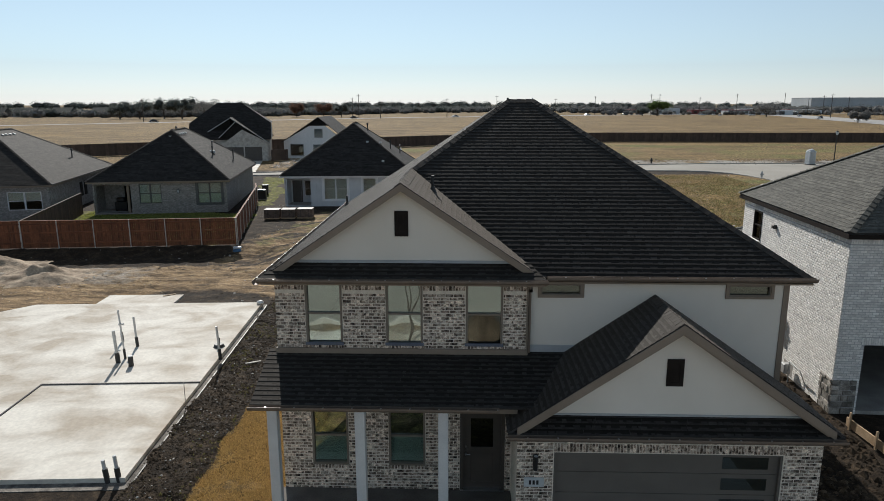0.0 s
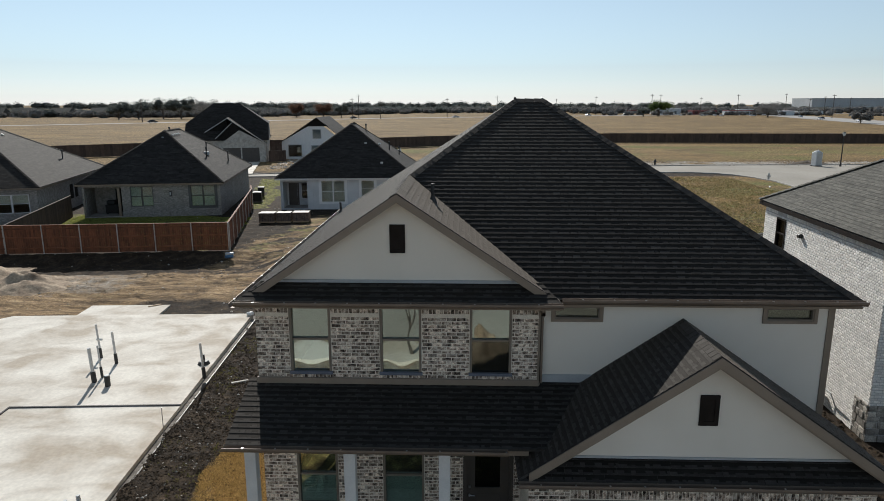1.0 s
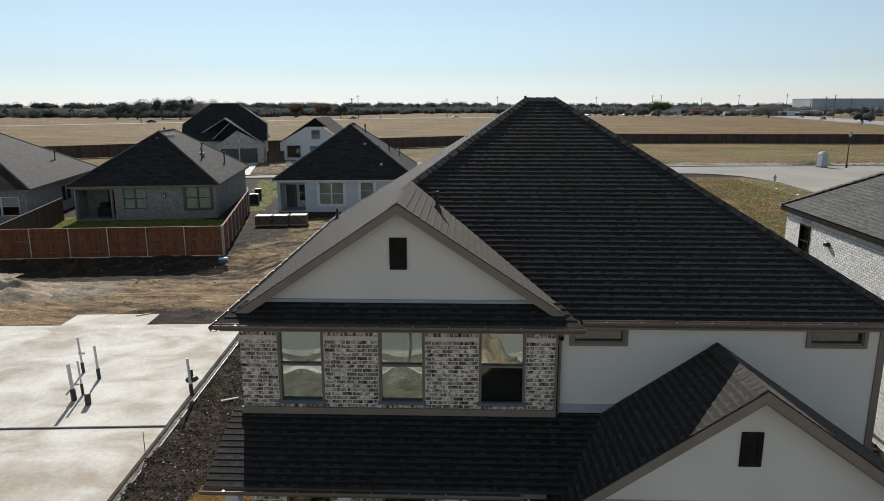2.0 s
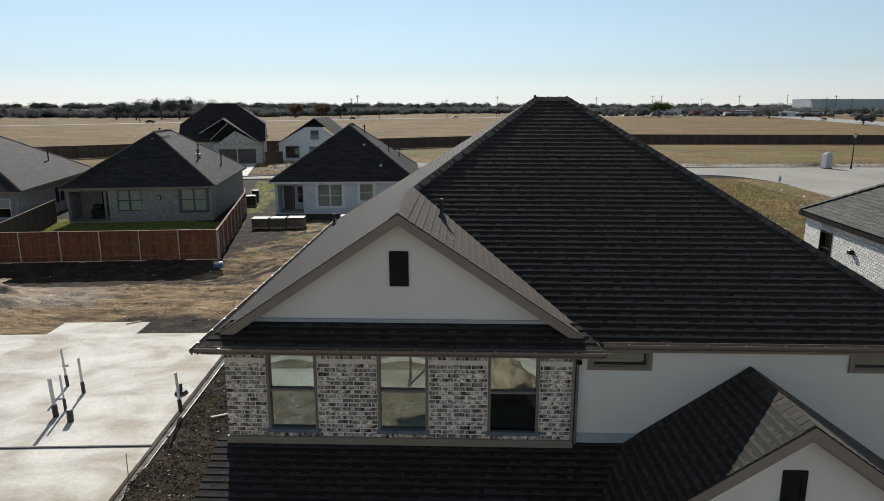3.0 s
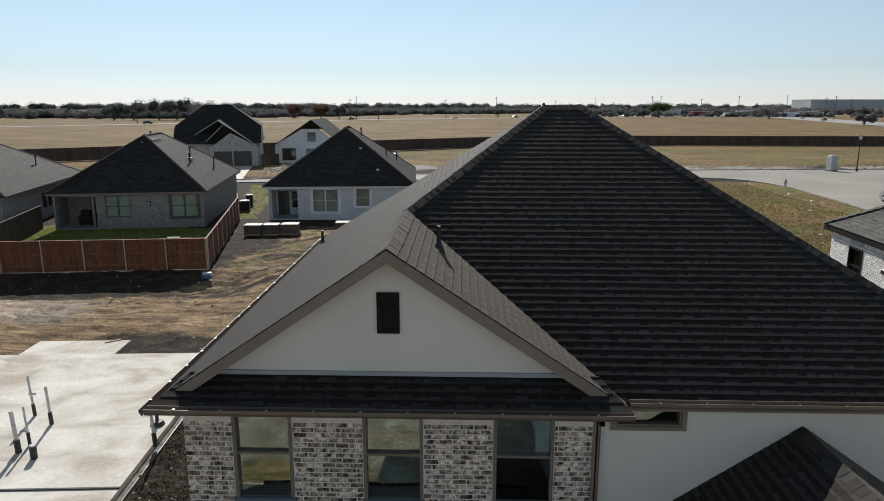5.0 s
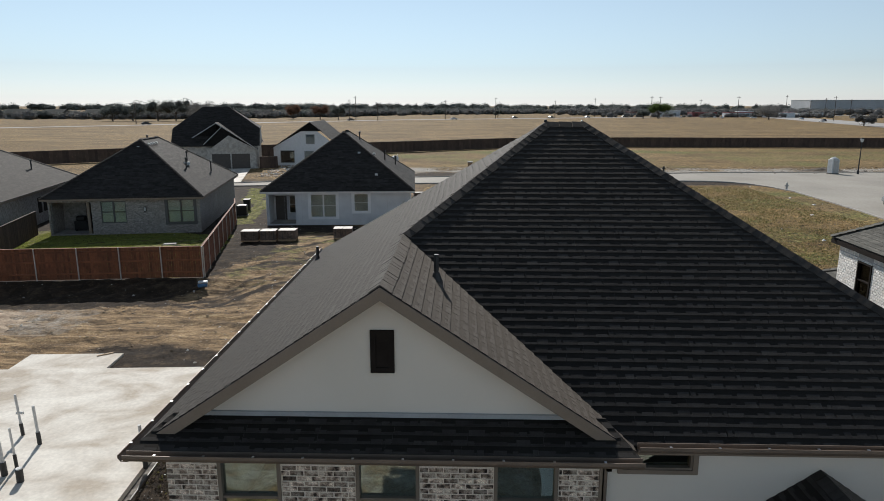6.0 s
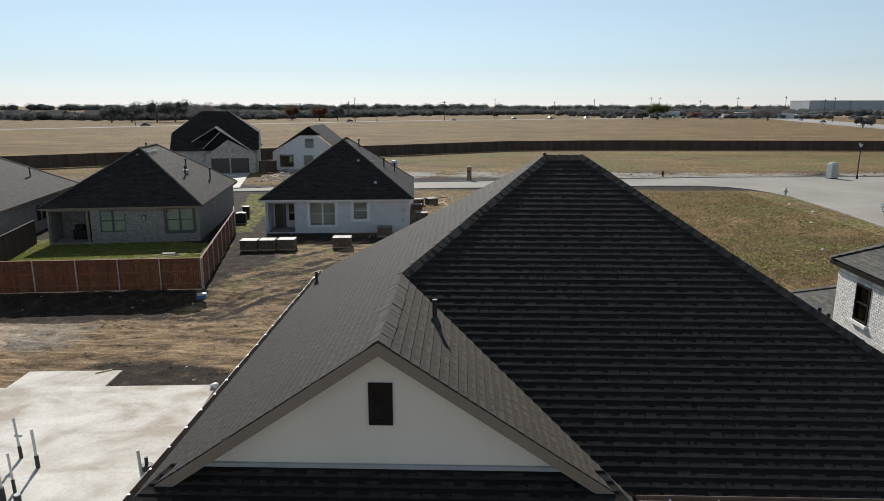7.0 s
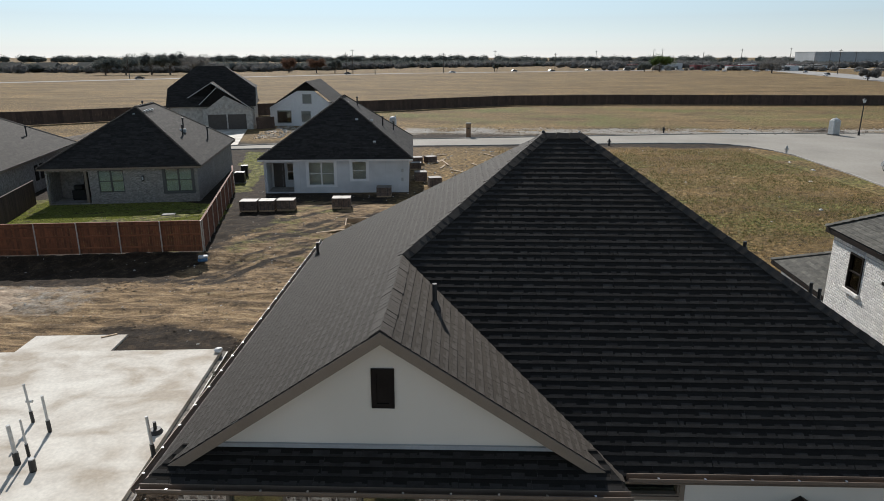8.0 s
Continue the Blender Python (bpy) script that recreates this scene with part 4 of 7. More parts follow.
gutter((EL, 14.20, 5.595), (VB.x + 0.02, 14.20, 5.595))
gutter((VB.x + 0.06, EYF, ZE + 0.05), (ER, EYF, ZE + 0.05))
gutter((EL, EYB, ZE + 0.005), (EL, 14.20, ZE + 0.005))
gutter((-4.62, 13.14, 3.06), (0.78, 13.14, 3.06))
gutter((0.95, 12.72, 2.66), (7.86, 12.72, 2.66))
# porch and garage roofs
low = new("porch_roof")
low.parent, low.matrix_basis = house, HI
low["label"] = "dark shingle lean-to roof over the porch"
pz = (3.66 - 3.06) / (YF - 13.15)
slope(low, [(-4.60, 13.15, 3.06), (1.50, 13.15, 3.06), (2.50, YS, 3.06 + pz * (YS - 13.15)), (-4.60, YS, 3.06 + pz * (YS - 13.15))], SH, singles=60, seed=31)
GZ, GEZ, GXL, GXR, GRX = 5.10, 2.69, 0.94, 7.86, 4.41
groof = new("garage_roof")
groof.parent, groof.matrix_basis = house, HI
groof["label"] = "dark shingle gable roof over the garage"
slope(groof, [(GXL, YS, GEZ), (GXL, 12.75, GEZ), (GRX, 12.75, GZ), (GRX, YS, GZ)], SH, singles=150, seed=32)
slope(groof, [(GXR, 12.75, GEZ), (GXR, YS, GEZ), (GRX, YS, GZ), (GRX, 12.75, GZ)], SH, seed=33)
cap_row(groof, (GRX, 12.77, GZ), (GRX, YS, GZ), (0, 0, 1), side=(0.68, 0.68), name="ridge_cap", height=0.013, width=0.13, step=0.14)
gs = (GZ - GEZ) / (GRX - GXL)
rake(GXL + 0.2, GEZ + 0.2 * gs - 0.02, GRX, GZ - 0.02, 12.73, 0.18)
rake(GRX, GZ - 0.02, GXR - 0.2, GEZ + 0.2 * gs - 0.02, 12.73, 0.18)
bm = B()
prism(bm, [(GXL + 0.3, 12.77, GEZ + 0.3 * gs - 0.20), (GRX, 12.77, GZ - 0.20), (GRX, 12.77, GZ - 0.24), (GXL + 0.3, 12.77, GEZ + 0.3 * gs - 0.24)], (0, 0.38, 0))
prism(bm, [(GXR - 0.3, 12.77, GEZ + 0.3 * gs - 0.20), (GRX, 12.77, GZ - 0.20), (GRX, 12.77, GZ - 0.24), (GXR - 0.3, 12.77, GEZ + 0.3 * gs - 0.24)], (0, 0.38, 0))
hpart("rake_soffit", bm, TRIM)
gpent = new("pent_roof")
gpent.parent, gpent.matrix_basis = house, HI
gpent["label"] = "narrow shingle roof below the garage gable"
slope(gpent, [(GXL, 12.74, 2.66), (GXR, 12.74, 2.66), (GXR - 0.4, GY, 2.94), (GXL + 0.4, GY, 2.94)], SH, seed=34)
hpart("soffit", box(B(), GXL + 0.02, GXR - 0.02, 12.76, GY, 2.56, 2.60), TRIM)
hpart("soffit", box(B(), GR, GXR - 0.02, GY, YS + 0.2, 2.56, 2.60), TRIM)
# roof pipes and downpipes
def vent_pipe(x, y, z, h, r=0.038):
    bm = B()
    tube(bm, (x, y, z - 0.1), (x, y, z + h), r)
    p = hpart("vent_pipe", bm, BLACK_PIPE, label="black vent pipe on the roof")
    bm = B()
    tube(bm, (x, y, z - 0.06), (x, y, z + 0.09), r * 2.6, r * 1.15, 14)
    part("pipe_boot", bm, BLACK_PIPE, p)


for x in (RL.x, RR.x - 0.05):
    bm = B()
    bmesh.ops.create_uvsphere(bm, u_segments=12, v_segments=8, radius=0.035 if x < 1.5 else 0.02, matrix=Matrix.Translation((x, YR + 0.05, ZR + 0.03)))
    hpart("ridge_finial", bm, STEEL if x > 1.5 else BLACK_PIPE, label="small round cap on the ridge end", smooth=True)
vent_pipe(-0.77, 16.4, 7.30, 0.36)
vent_pipe(-4.32, 24.3, 5.72, 0.36)
vent_pipe(5.66, 20.5, 7.04, 0.2)
vent_pipe(7.19, 20.5, 6.0, 0.33)
vent_pipe(7.39, 20.5, 5.86, 0.34)


def downpipe(x, y, z0, z1):
    bm = B()
    box(bm, x - 0.035, x + 0.035, y - 0.07, y - 0.005, z0, z1 - 0.2, 0.006)
    box(bm, x - 0.035, x + 0.035, y - 0.30, y - 0.005, z1 - 0.22, z1 - 0.14, 0.006)
    box(bm, x - 0.035, x + 0.035, y - 0.30, y - 0.22, z1 - 0.22, z1, 0.006)
    hpart("downpipe", bm, GUTTER)


downpipe(1.53, YF + 0.05, 3.7, 5.45)
# wall lantern and number plate beside the garage
lan = hpart("wall_lantern", box(B(), 1.53, 1.63, GY - 0.03, GY, 1.62, 2.0, 0.006), BLACK_METAL, label="black wall lantern")
part("lantern_tube", tube(B(), (1.58, GY - 0.08, 1.66), (1.58, GY - 0.08, 1.98), 0.045, seg=14), BLACK_METAL, lan)
part("lantern_lens", tube(B(), (1.58, GY - 0.08, 1.975), (1.58, GY - 0.08, 1.99), 0.04, seg=14), TOILET_PLASTIC, lan)
plate = hpart("number_plate", box(B(), 1.34, 1.78, GY - 0.03, GY, 1.22, 1.44, 0.006), TOILET_PLASTIC, label="pale number plate with dark bars")
for k in range(3):
    part("plate_bar", box(B(), 1.45 + k * 0.08, 1.50 + k * 0.08, GY - 0.036, GY - 0.029, 1.28, 1.38), BLACK_METAL, plate)

# bricks of the main house
sx = lambda hs: [(a - XL, b - XL, c, d) for a, b, c, d in hs]
brick_field(front, Matrix.Translation((XL, YF, 3.78)), 1.46 - XL, 1.40, [(a - XL - 0.01, b - XL + 0.01, -0.1, 1.62) for a, b in UP], singles=300, seed=41)
for a, b in zip([XL] + [q[1] + 0.01 for q in UP], [q[0] - 0.01 for q in UP] + [1.46]):
    n = round((b - a) / 0.0745)
    for k in range(n):
        ob = part("soldier_brick", box(B(), 0, (b - a) / n - 0.012, -0.008, 0.01, 0, 0.185, 0.004), BRICK, front)
        ob.matrix_basis = Matrix.Translation((a + k * (b - a) / n, YF, 5.185))
brick_field(front, Matrix.Translation((XL, YF, 0.08)), 1.46 - XL - 0.3, 2.85,
            [(a - XL - 0.01, b - XL + 0.01, c - 0.19, d - 0.08) for a, b, c, d in low_holes], seed=42)
brick_field(garage_front, Matrix.Translation((GL, GY, 0.0)), GR - GL, 2.58,
            [(gdoor[0] - GL - 0.02, gdoor[1] - GL + 0.02, 0, 2.27)], singles=300, seed=43, sort=lambda t: -t[1])
for k in range(int((gdoor[1] - gdoor[0]) / 0.0675) + 1):
    ob = part("soldier_brick", box(B(), 0, 0.0575, -0.008, 0.01, 0, 0.195, 0.004), BRICK, garage_front)
    ob.matrix_basis = Matrix.Translation((gdoor[0] + k * 0.0675, GY, 2.06))
brick_field(right, Matrix.Translation((XR, YS + 0.05, 0)) @ pose(0, 0, 0, 0, 0, 90), 6.0, 5.3, seed=44)
brick_field(garage_right, Matrix.Translation((GR, GY + 0.01, 0)) @ pose(0, 0, 0, 0, 0, 90), 1.7, 2.55, seed=45)


# ---- the new foundation slab beside the house ----
SM = pose(-8.36, 14.5, 0, 0, 0, 3.75)
slab = thing("foundation_slab", "new pale concrete house foundation slab with pipe stubs", "foundation", SM)
bm = B()
prism(bm, [(-0.15, 6.35, -0.1), (-0.15, 15.6, -0.1), (-10.7, 15.6, -0.1), (-16.0, 10.0, -0.1), (-16.0, 0.45, -0.1), (-5.42, 0.45, -0.1), (-5.42, 6.35, -0.1)], (0, 0, 0.28))
part("main_slab", bm, CONCRETE, slab)
part("garage_slab", box(B(), -5.42, -0.15, 0.45, 6.35, -0.1, 0.15), CONCRETE, slab)
part("brick_ledge", box(B(), -0.15, 0.0, 0.12, 15.72, -0.12, 0.03), LEDGE, slab, "rough lower ledge along the edge")
part("brick_ledge", box(B(), -16.0, -0.15, 0.12, 0.45, -0.12, 0.02), LEDGE, slab, "rough lower ledge along the edge")
part("form_board", box(B(), 0.0, 0.04, 0.1, 15.7, -0.15, 0.02), DOOR_WOOD, slab, "dark wet form board")
part("joint", box(B(), -5.45, -0.15, 6.30, 6.36, 0.14, 0.184), JOINT, slab, "dark wet joint line")
part("joint", box(B(), -5.45, -5.40, 0.45, 6.30, 0.14, 0.184), JOINT, slab, "dark wet joint line")
part("patio_slab", box(B(), -8.1, -4.45, 15.6, 17.35, -0.1, 0.10, 0.01), CONCRETE, slab)


def stub(x, y, h, r=0.045, lean=(0.0, 0.0), z=0.18, white=True, collar=False):
    p = thing("pipe_stub", "white plastic pipe in a black sleeve rising from the slab" if white else "short black pipe stub rising from the slab", "pipe", pose(x, y, z), "pipes in the slab")
    sl_ = 0.38 if white else h
    part("sleeve", tube(B(), (0, 0, -0.03), (lean[0] * sl_, lean[1] * sl_, sl_), r * 1.5, seg=14), BLACK_PIPE, p)
    if white:
        part("pipe", tube(B(), (lean[0] * sl_, lean[1] * sl_, sl_ - 0.02), (lean[0] * h, lean[1] * h, h), r, seg=14), WHITE_PIPE, p)
    else:
        part("pipe_cap", tube(B(), (0, 0, h - 0.01), (0, 0, h + 0.03), r * 1.3, seg=14), WHITE_PIPE, p)
    if collar:
        part("tee", tube(B(), (-0.10, 0, h * 0.55), (0.10, 0, h * 0.55), r * 1.2, seg=12), WHITE_PIPE, p)


stub(-12.56, 22.41, 1.22, 0.055, (-0.05, 0.0))
stub(-12.50, 22.81, 1.15, 0.03, (-0.06, 0.02))
stub(-13.50, 24.6, 1.3, 0.035, (-0.06, 0.0), collar=True)
stub(-12.66, 24.08, 1.2, 0.04, (-0.04, 0.0))
stub(-11.94, 22.12, 0.36, 0.06, white=False)
stub(-8.98, 22.92, 1.25, 0.042, (-0.05, 0.0))
stub(-8.98, 14.92, 0.62, 0.045, (-0.12, 0.0), z=0.02)
stub(-8.72, 14.98, 0.72, 0.045, (-0.08, 0.0), z=0.02)
sump = thing("drain_box", "black plastic drain box on the slab", "drain", pose(-9.47, 24.13, 0.18))
part("body", tube(B(), (0, 0, 0), (0, 0, 0.12), 0.22, 0.16, 16), BLACK_PIPE, sump)
part("riser", tube(B(), (0.0, 0, 0.1), (0.0, 0, 0.36), 0.05, seg=12), BLACK_PIPE, sump)
stake = thing("steel_stake", "thin steel stake in the slab edge", "stake", pose(-8.75, 19.2, 0))
part("rod", tube(B(), (0, 0, 0), (0, 0, 0.85), 0.012, seg=6), STEEL, stake)
rag = thing("paper_bag", "crumpled pale paper bag on the slab", "litter", pose(-9.55, 29.8, 0.18))
bm = B()
bmesh.ops.create_icosphere(bm, subdivisions=2, radius=0.17)
for v in bm.verts:
    v.co += v.co.normalized() * 0.06 * noise.noise(v.co * 9)
    v.co.z = max(v.co.z * 0.6 + 0.07, 0)
part("bag", bm, WHITE_WOOD, rag)
plank = thing("plank", "weathered board lying on the patio slab", "plank", pose(-14.6, 31.35, 0.10, 0, 0, 38))
part("board", box(B(), -0.3, 0.3, -0.05, 0.05, 0.0, 0.035, 0.004), LUMBER, plank)


# ---- fences ----
def fence(points, height, wood, post_mat, name, label, spacing=2.32, side=1, board=0.14, cap=True):
    """A board fence along a line; posts and panels are parts. side: on which side of the boards the posts stand."""
    f = thing(name, label, "fence", pose(points[0][0], points[0][1], 0))
    inv = f.matrix_world.inverted()
    for (x0, y0), (x1, y1) in zip(points, points[1:]):
        d = Vector((x1 - x0, y1 - y0, 0))
        L, t = d.length, d.normalized()
        n = Vector((-t.y, t.x, 0)) * side
        M = inv @ (Matrix.Translation((x0, y0, 0)) @ Matrix((t, n, Vector((0, 0, 1)))).transposed().to_4x4())
        k = max(1, round(L / spacing))
        for i in range(k + 1):
            p = part("post", box(B(), i * L / k - 0.03, i * L / k + 0.03, 0.04, 0.10, -0.1, height + 0.03, 0.006), post_mat, f)
            p.matrix_basis = M
        for i in range(k):
            a, b = i * L / k, (i + 1) * L / k
            vs, fs = [], []
            m = max(1, round((b - a) / board))
            w = (b - a) / m
            for j in range(m):
                o = RNG.uniform(-0.004, 0.004)
                h = height + RNG.uniform(-0.012, 0.012)
                q = [(a + j * w + 0.004, o - 0.009), (a + (j + 1) * w - 0.004, o - 0.009), (a + (j + 1) * w - 0.004, o + 0.009), (a + j * w + 0.004, o + 0.009)]
                s = len(vs)
                vs.extend([(x, y, 0.02) for x, y in q] + [(x, y, h) for x, y in q])
                fs.extend([(s + 4, s + 5, s + 6, s + 7), (s, s + 1, s + 5, s + 4), (s + 1, s + 2, s + 6, s + 5), (s + 2, s + 3, s + 7, s + 6), (s + 3, s, s + 4, s + 7)])
            p = tagged(raw("fence_panel", vs, fs, wood, f), kind="stuff")
            p.matrix_basis = M
        for z in (0.3, 1.0, height - 0.25):
            part("rail", box(B(), 0, L, 0.009, 0.045, z, z + 0.09), wood, f).matrix_basis = M
        if cap:
            part("cap_board", box(B(), 0, L, -0.05, 0.07, height, height + 0.035), wood, f).matrix_basis = M
    return f


fence([(-44, 40.3), (-29.3, 42.35), (-15.45, 43.95)], 1.83, CEDAR, POST_METAL, "board_fence", "red cedar board fence with pale metal posts", side=-1)
fence([(-15.45, 43.95), (-19.4, 61.4)], 1.83, CEDAR, POST_METAL, "board_fence", "red cedar board fence with pale metal posts", side=-1)
# darker boards stand in for the neighbouring house's shade on this fence
fence([(-29.3, 42.35), (-33.2, 56.4)], 1.83, CEDAR_DARK, POST_METAL, "board_fence", "cedar side fence between two back yards, coloured dark for house shade", side=1)
fence([(-20.3, 64.0), (-19.4, 61.4)], 1.83, CEDAR, POST_METAL, "board_fence", "short red cedar fence beside a house", side=1)
fence([(-130, 88), (-73, 116), (-57, 127.5), (-19.5, 145), (10.6, 164), (37, 168), (97, 166.5), (170, 158)], 2.25, CEDAR_DARK, CEDAR_DARK, "board_fence",
      "long dark brown board fence along the field", spacing=5.0, board=0.5)
fence([(-32.2, 111.2), (-29.8, 112.6)], 1.83, CEDAR_DARK, CEDAR_DARK, "board_fence", "dark board fence between two far houses", spacing=2.4, board=0.3)


# ---- neighbouring houses ----
def hip_roof(parent, w, d, ze, pitch, mats, M, teeth=False, seed=5, gut=TRIM, e=0.16):
    """A hip roof over the eave rectangle w by d (from 0, 0) at height ze, the ridge along the longer side."""
    h = min(w, d) / 2
    zr = ze + h * pitch
    r = new("roof")
    r.parent, r.matrix_basis = parent, M
    if d >= w:
        a, b = Vector((w / 2, h, zr)), Vector((w / 2, d - h, zr))
    else:
        a, b = Vector((h, d / 2, zr)), Vector((w - h, d / 2, zr))
    c = [Vector((0, 0, ze)), Vector((w, 0, ze)), Vector((w, d, ze)), Vector((0, d, ze))]
    if d >= w:
        sl4 = [[c[0], c[1], a], [c[1], c[2], b, a], [c[2], c[3], b], [c[3], c[0], a, b]]
    else:
        sl4 = [[c[0], c[1], b, a], [c[1], c[2], b], [c[2], c[3], a, b], [c[3], c[0], a]]
    for i, s in enumerate(sl4):
        slope(r, s, mats, teeth=teeth, seed=seed + i, e=e)
    for p in c:
        q = a if (p - a).length < (p - b).length else b
        if (a - b).length > 0.1:
            q = min((a, b), key=lambda o: (p - o).length)
        hip_line(r, p, q, mats[1])
    if (a - b).length > 0.3:
        hip_line(r, a, b, mats[1])
    bm = B()
    box(bm, 0, w, 0.0, 0.03, ze - 0.19, ze - 0.055)
    box(bm, 0, w, d - 0.03, d, ze - 0.19, ze - 0.055)
    box(bm, 0, 0.03, 0.03, d - 0.03, ze - 0.19, ze - 0.055)
    box(bm, w - 0.03, w, 0.03, d - 0.03, ze - 0.19, ze - 0.055)
    part("fascia", bm, gut, r)
    part("soffit", box(B(), 0.03, w - 0.03, 0.03, d - 0.03, ze - 0.18, ze - 0.15), gut, r)
    return r, a, b


def hip_line(parent, p, q, material):
    """A joined row of cap shingles on a far hip or ridge."""
    p, q = Vector(p), Vector(q)
    t = (q - p).normalized()
    s = t.cross(Vector((0, 0, 1))).normalized()
    up = s.cross(t)
    n = max(2, int((q - p).length / 0.25))
    vs, fs = [], []
    for i in range(n):
        a, b = p + (q - p) * (i / n), p + (q - p) * ((i + 1.1) / n)
        k = len(vs)
        vs.extend(tuple(o + s * w + up * h) for o, e in ((a, 0.065), (b, 0.045)) for w, h in ((-0.16, e - 0.055), (0, e), (0.16, e - 0.055)))
        fs.extend([(k, k + 1, k + 4, k + 3), (k + 1, k + 2, k + 5, k + 4)])
    tagged(raw("cap_strip", vs, fs, material, parent), kind="stuff")


def block(parent, M, w, d, h, wall_mat, face_holes=(), t=0.2, label=""):
    """Four outer walls of a house block; holes are in the wall that faces -y."""
    f = part("front_wall", walls(B(), 0, 0, w, h, 0, t, face_holes), wall_mat, parent, label)
    f.matrix_basis = M
    obs = [f]
    for nm, q in (("side_wall", (0, t, t, d)), ("side_wall", (w - t, w, t, d)), ("rear_wall", (t, w - t, d - t, d))):
        o = part(nm, box(B(), q[0], q[1], q[2], q[3], 0, h), wall_mat, parent, label)
        o.matrix_basis = M
        obs.append(o)
    c = part("floor_slab", box(B(), 0.01, w - 0.01, 0.01, d - 0.01, -0.1, 0.12), CONCRETE_ROUGH, parent)
    c.matrix_basis = M
    return obs


def roof_vent(parent, M, kind="box"):
    bm = B()
    if kind == "box":
        box(bm, -0.12, 0.12, -0.12, 0.12, 0.0, 0.12, 0.03)
        o = part("roof_vent", bm, AC_GREY, parent, "grey roof vent")
    else:
        tube(bm, (0, 0, -0.1), (0, 0, 0.75), 0.06, seg=8)
        tube(bm, (0, 0, 0.75), (0, 0, 0.9), 0.10, seg=8)
        o = part("vent_pipe", bm, BLACK_PIPE, parent)
    o.matrix_basis = M


DARK = (SHINGLE_FAR, SHINGLE_FAR)
I4 = Matrix.Identity(4)
OV = 0.4
# brick bungalow behind the cedar fence
h1 = thing("bungalow", "grey brick bungalow with a dark hip roof and covered patio", "house", pose(-32.25, 55.5, 0, 0, 0, 9.6))
W1, D1 = 11.95, 17.0
win1 = (4.2, 6.05, 0.90, 2.60)
win2 = (9.1, 11.12, 0.82, 2.66)
patio1 = (0.4 + 0.15, 3.5, 0.12, 2.55)
low1 = [(a - OV, b - OV, c, d) for a, b, c, d in (win1, win2, patio1)]
obs = block(h1, Matrix.Translation((OV, OV, 0)), W1 - 2 * OV, D1 - 2 * OV, 2.8, GREY_BRICK, low1, label="light grey brick wall")
brick_field(obs[0], Matrix.Identity(4), W1 - 2 * OV, 2.75, low1, material=GREY_BRICK, seed=61)
brick_field(obs[2], Matrix.Translation((W1 - 2 * OV, 0.02, 0)) @ pose(0, 0, 0, 0, 0, 90), D1 - 2 * OV, 2.75, [(6.0, 7.0, 1.0, 2.2)], material=GREY_BRICK, seed=62)
r1, a1, b1 = hip_roof(h1, W1, D1, 2.9, 0.69, DARK, I4, seed=50)
w = window(h1, pose(win1[0], OV, win1[2]), 0.92, 1.7, frame_mat=SASH_DARK, label="grey sash window with pale blinds", blinds=(0, 1))
w = window(h1, pose(win1[0] + 0.93, OV, win1[2]), 0.92, 1.7, frame_mat=SASH_DARK, label="grey sash window with pale blinds", blinds=(0, 1))
part("casing", walls(B(), win2[0] - 0.18, win2[2] - 0.14, 2.38, 2.1, OV - 0.06, OV, [win2]), SASH_DARK, h1, "dark grey window surround")
for k in range(2):
    window(h1, pose(win2[0] + k * 1.015, OV, win2[2]), 1.0, 1.84, frame_mat=SASH_DARK, label="dark framed sash window", blinds=(0, 1))
bm = B()
walls(bm, 0.6, 0.12, 3.0, 2.6, 2.6, 2.7, [(2.3, 3.2, 0.12, 2.2)])
box(bm, 0.55, 0.6, 0.6, 2.7, 0.12, 2.7)
box(bm, 3.5, 3.6, 0.6, 2.7, 0.12, 2.7)
part("patio_wall", bm, GREY_BRICK, h1)
part("patio_door", box(B(), 2.3, 3.2, 2.63, 2.68, 0.12, 2.2), GLASS_DARK, h1, "dark glazed patio door")
part("patio_post", box(B(), 3.15, 3.35, 0.45, 0.65, 0.12, 2.6), TRIM, h1)
lt = part("wall_light", box(B(), 7.36, 7.56, OV - 0.1, OV, 1.75, 2.15, 0.02), BLACK_METAL, h1)
part("light_glass", box(B(), 7.40, 7.52, OV - 0.115, OV - 0.1, 1.82, 2.08), TOILET_PLASTIC, lt, "white lamp glass")
for k in range(4):
    roof_vent(h1, Matrix.Translation((W1 / 2 + 0.75, D1 / 2 - 3.0 + k * 0.75, a1.z - 0.42)) @ pose(0, 0, 0, 0, 33))
roof_vent(h1, Matrix.Translation((W1 / 2, 5.2, 6.35)) @ pose(0, 0, 0, -33, 0, 0))
roof_vent(h1, Matrix.Translation((W1 / 2 - 0.7, 10.4, 6.3)), "pipe")
roof_vent(h1, Matrix.Translation((9.0, 8.5, 4.95)), "pipe")
roof_vent(h1, Matrix.Translation((10.6, 10.5, 3.95)), "pipe")
roof_vent(h1, Matrix.Translation((9.5, 5.9, 4.6)), "pipe")
part("roof_hatch", box(B(), 9.0, 9.5, 7.0, 7.3, 4.70, 5.0, 0.03), TOILET_PLASTIC, h1)
grill = thing("grill", "dark barbecue grill on the covered patio", "grill", pose(-30.35, 57.6, 0.12, 0, 0, 9.6))
part("cart", box(B(), -0.5, 0.5, -0.25, 0.25, 0.1, 0.8, 0.02), BLACK_METAL, grill)
part("hood", box(B(), -0.35, 0.35, -0.25, 0.25, 0.8, 1.2, 0.08), BLACK_METAL, grill)
for k in (-0.45, 0.45):
    part("leg", box(B(), k - 0.02, k + 0.02, -0.2, 0.2, 0.0, 0.1), BLACK_METAL, grill)
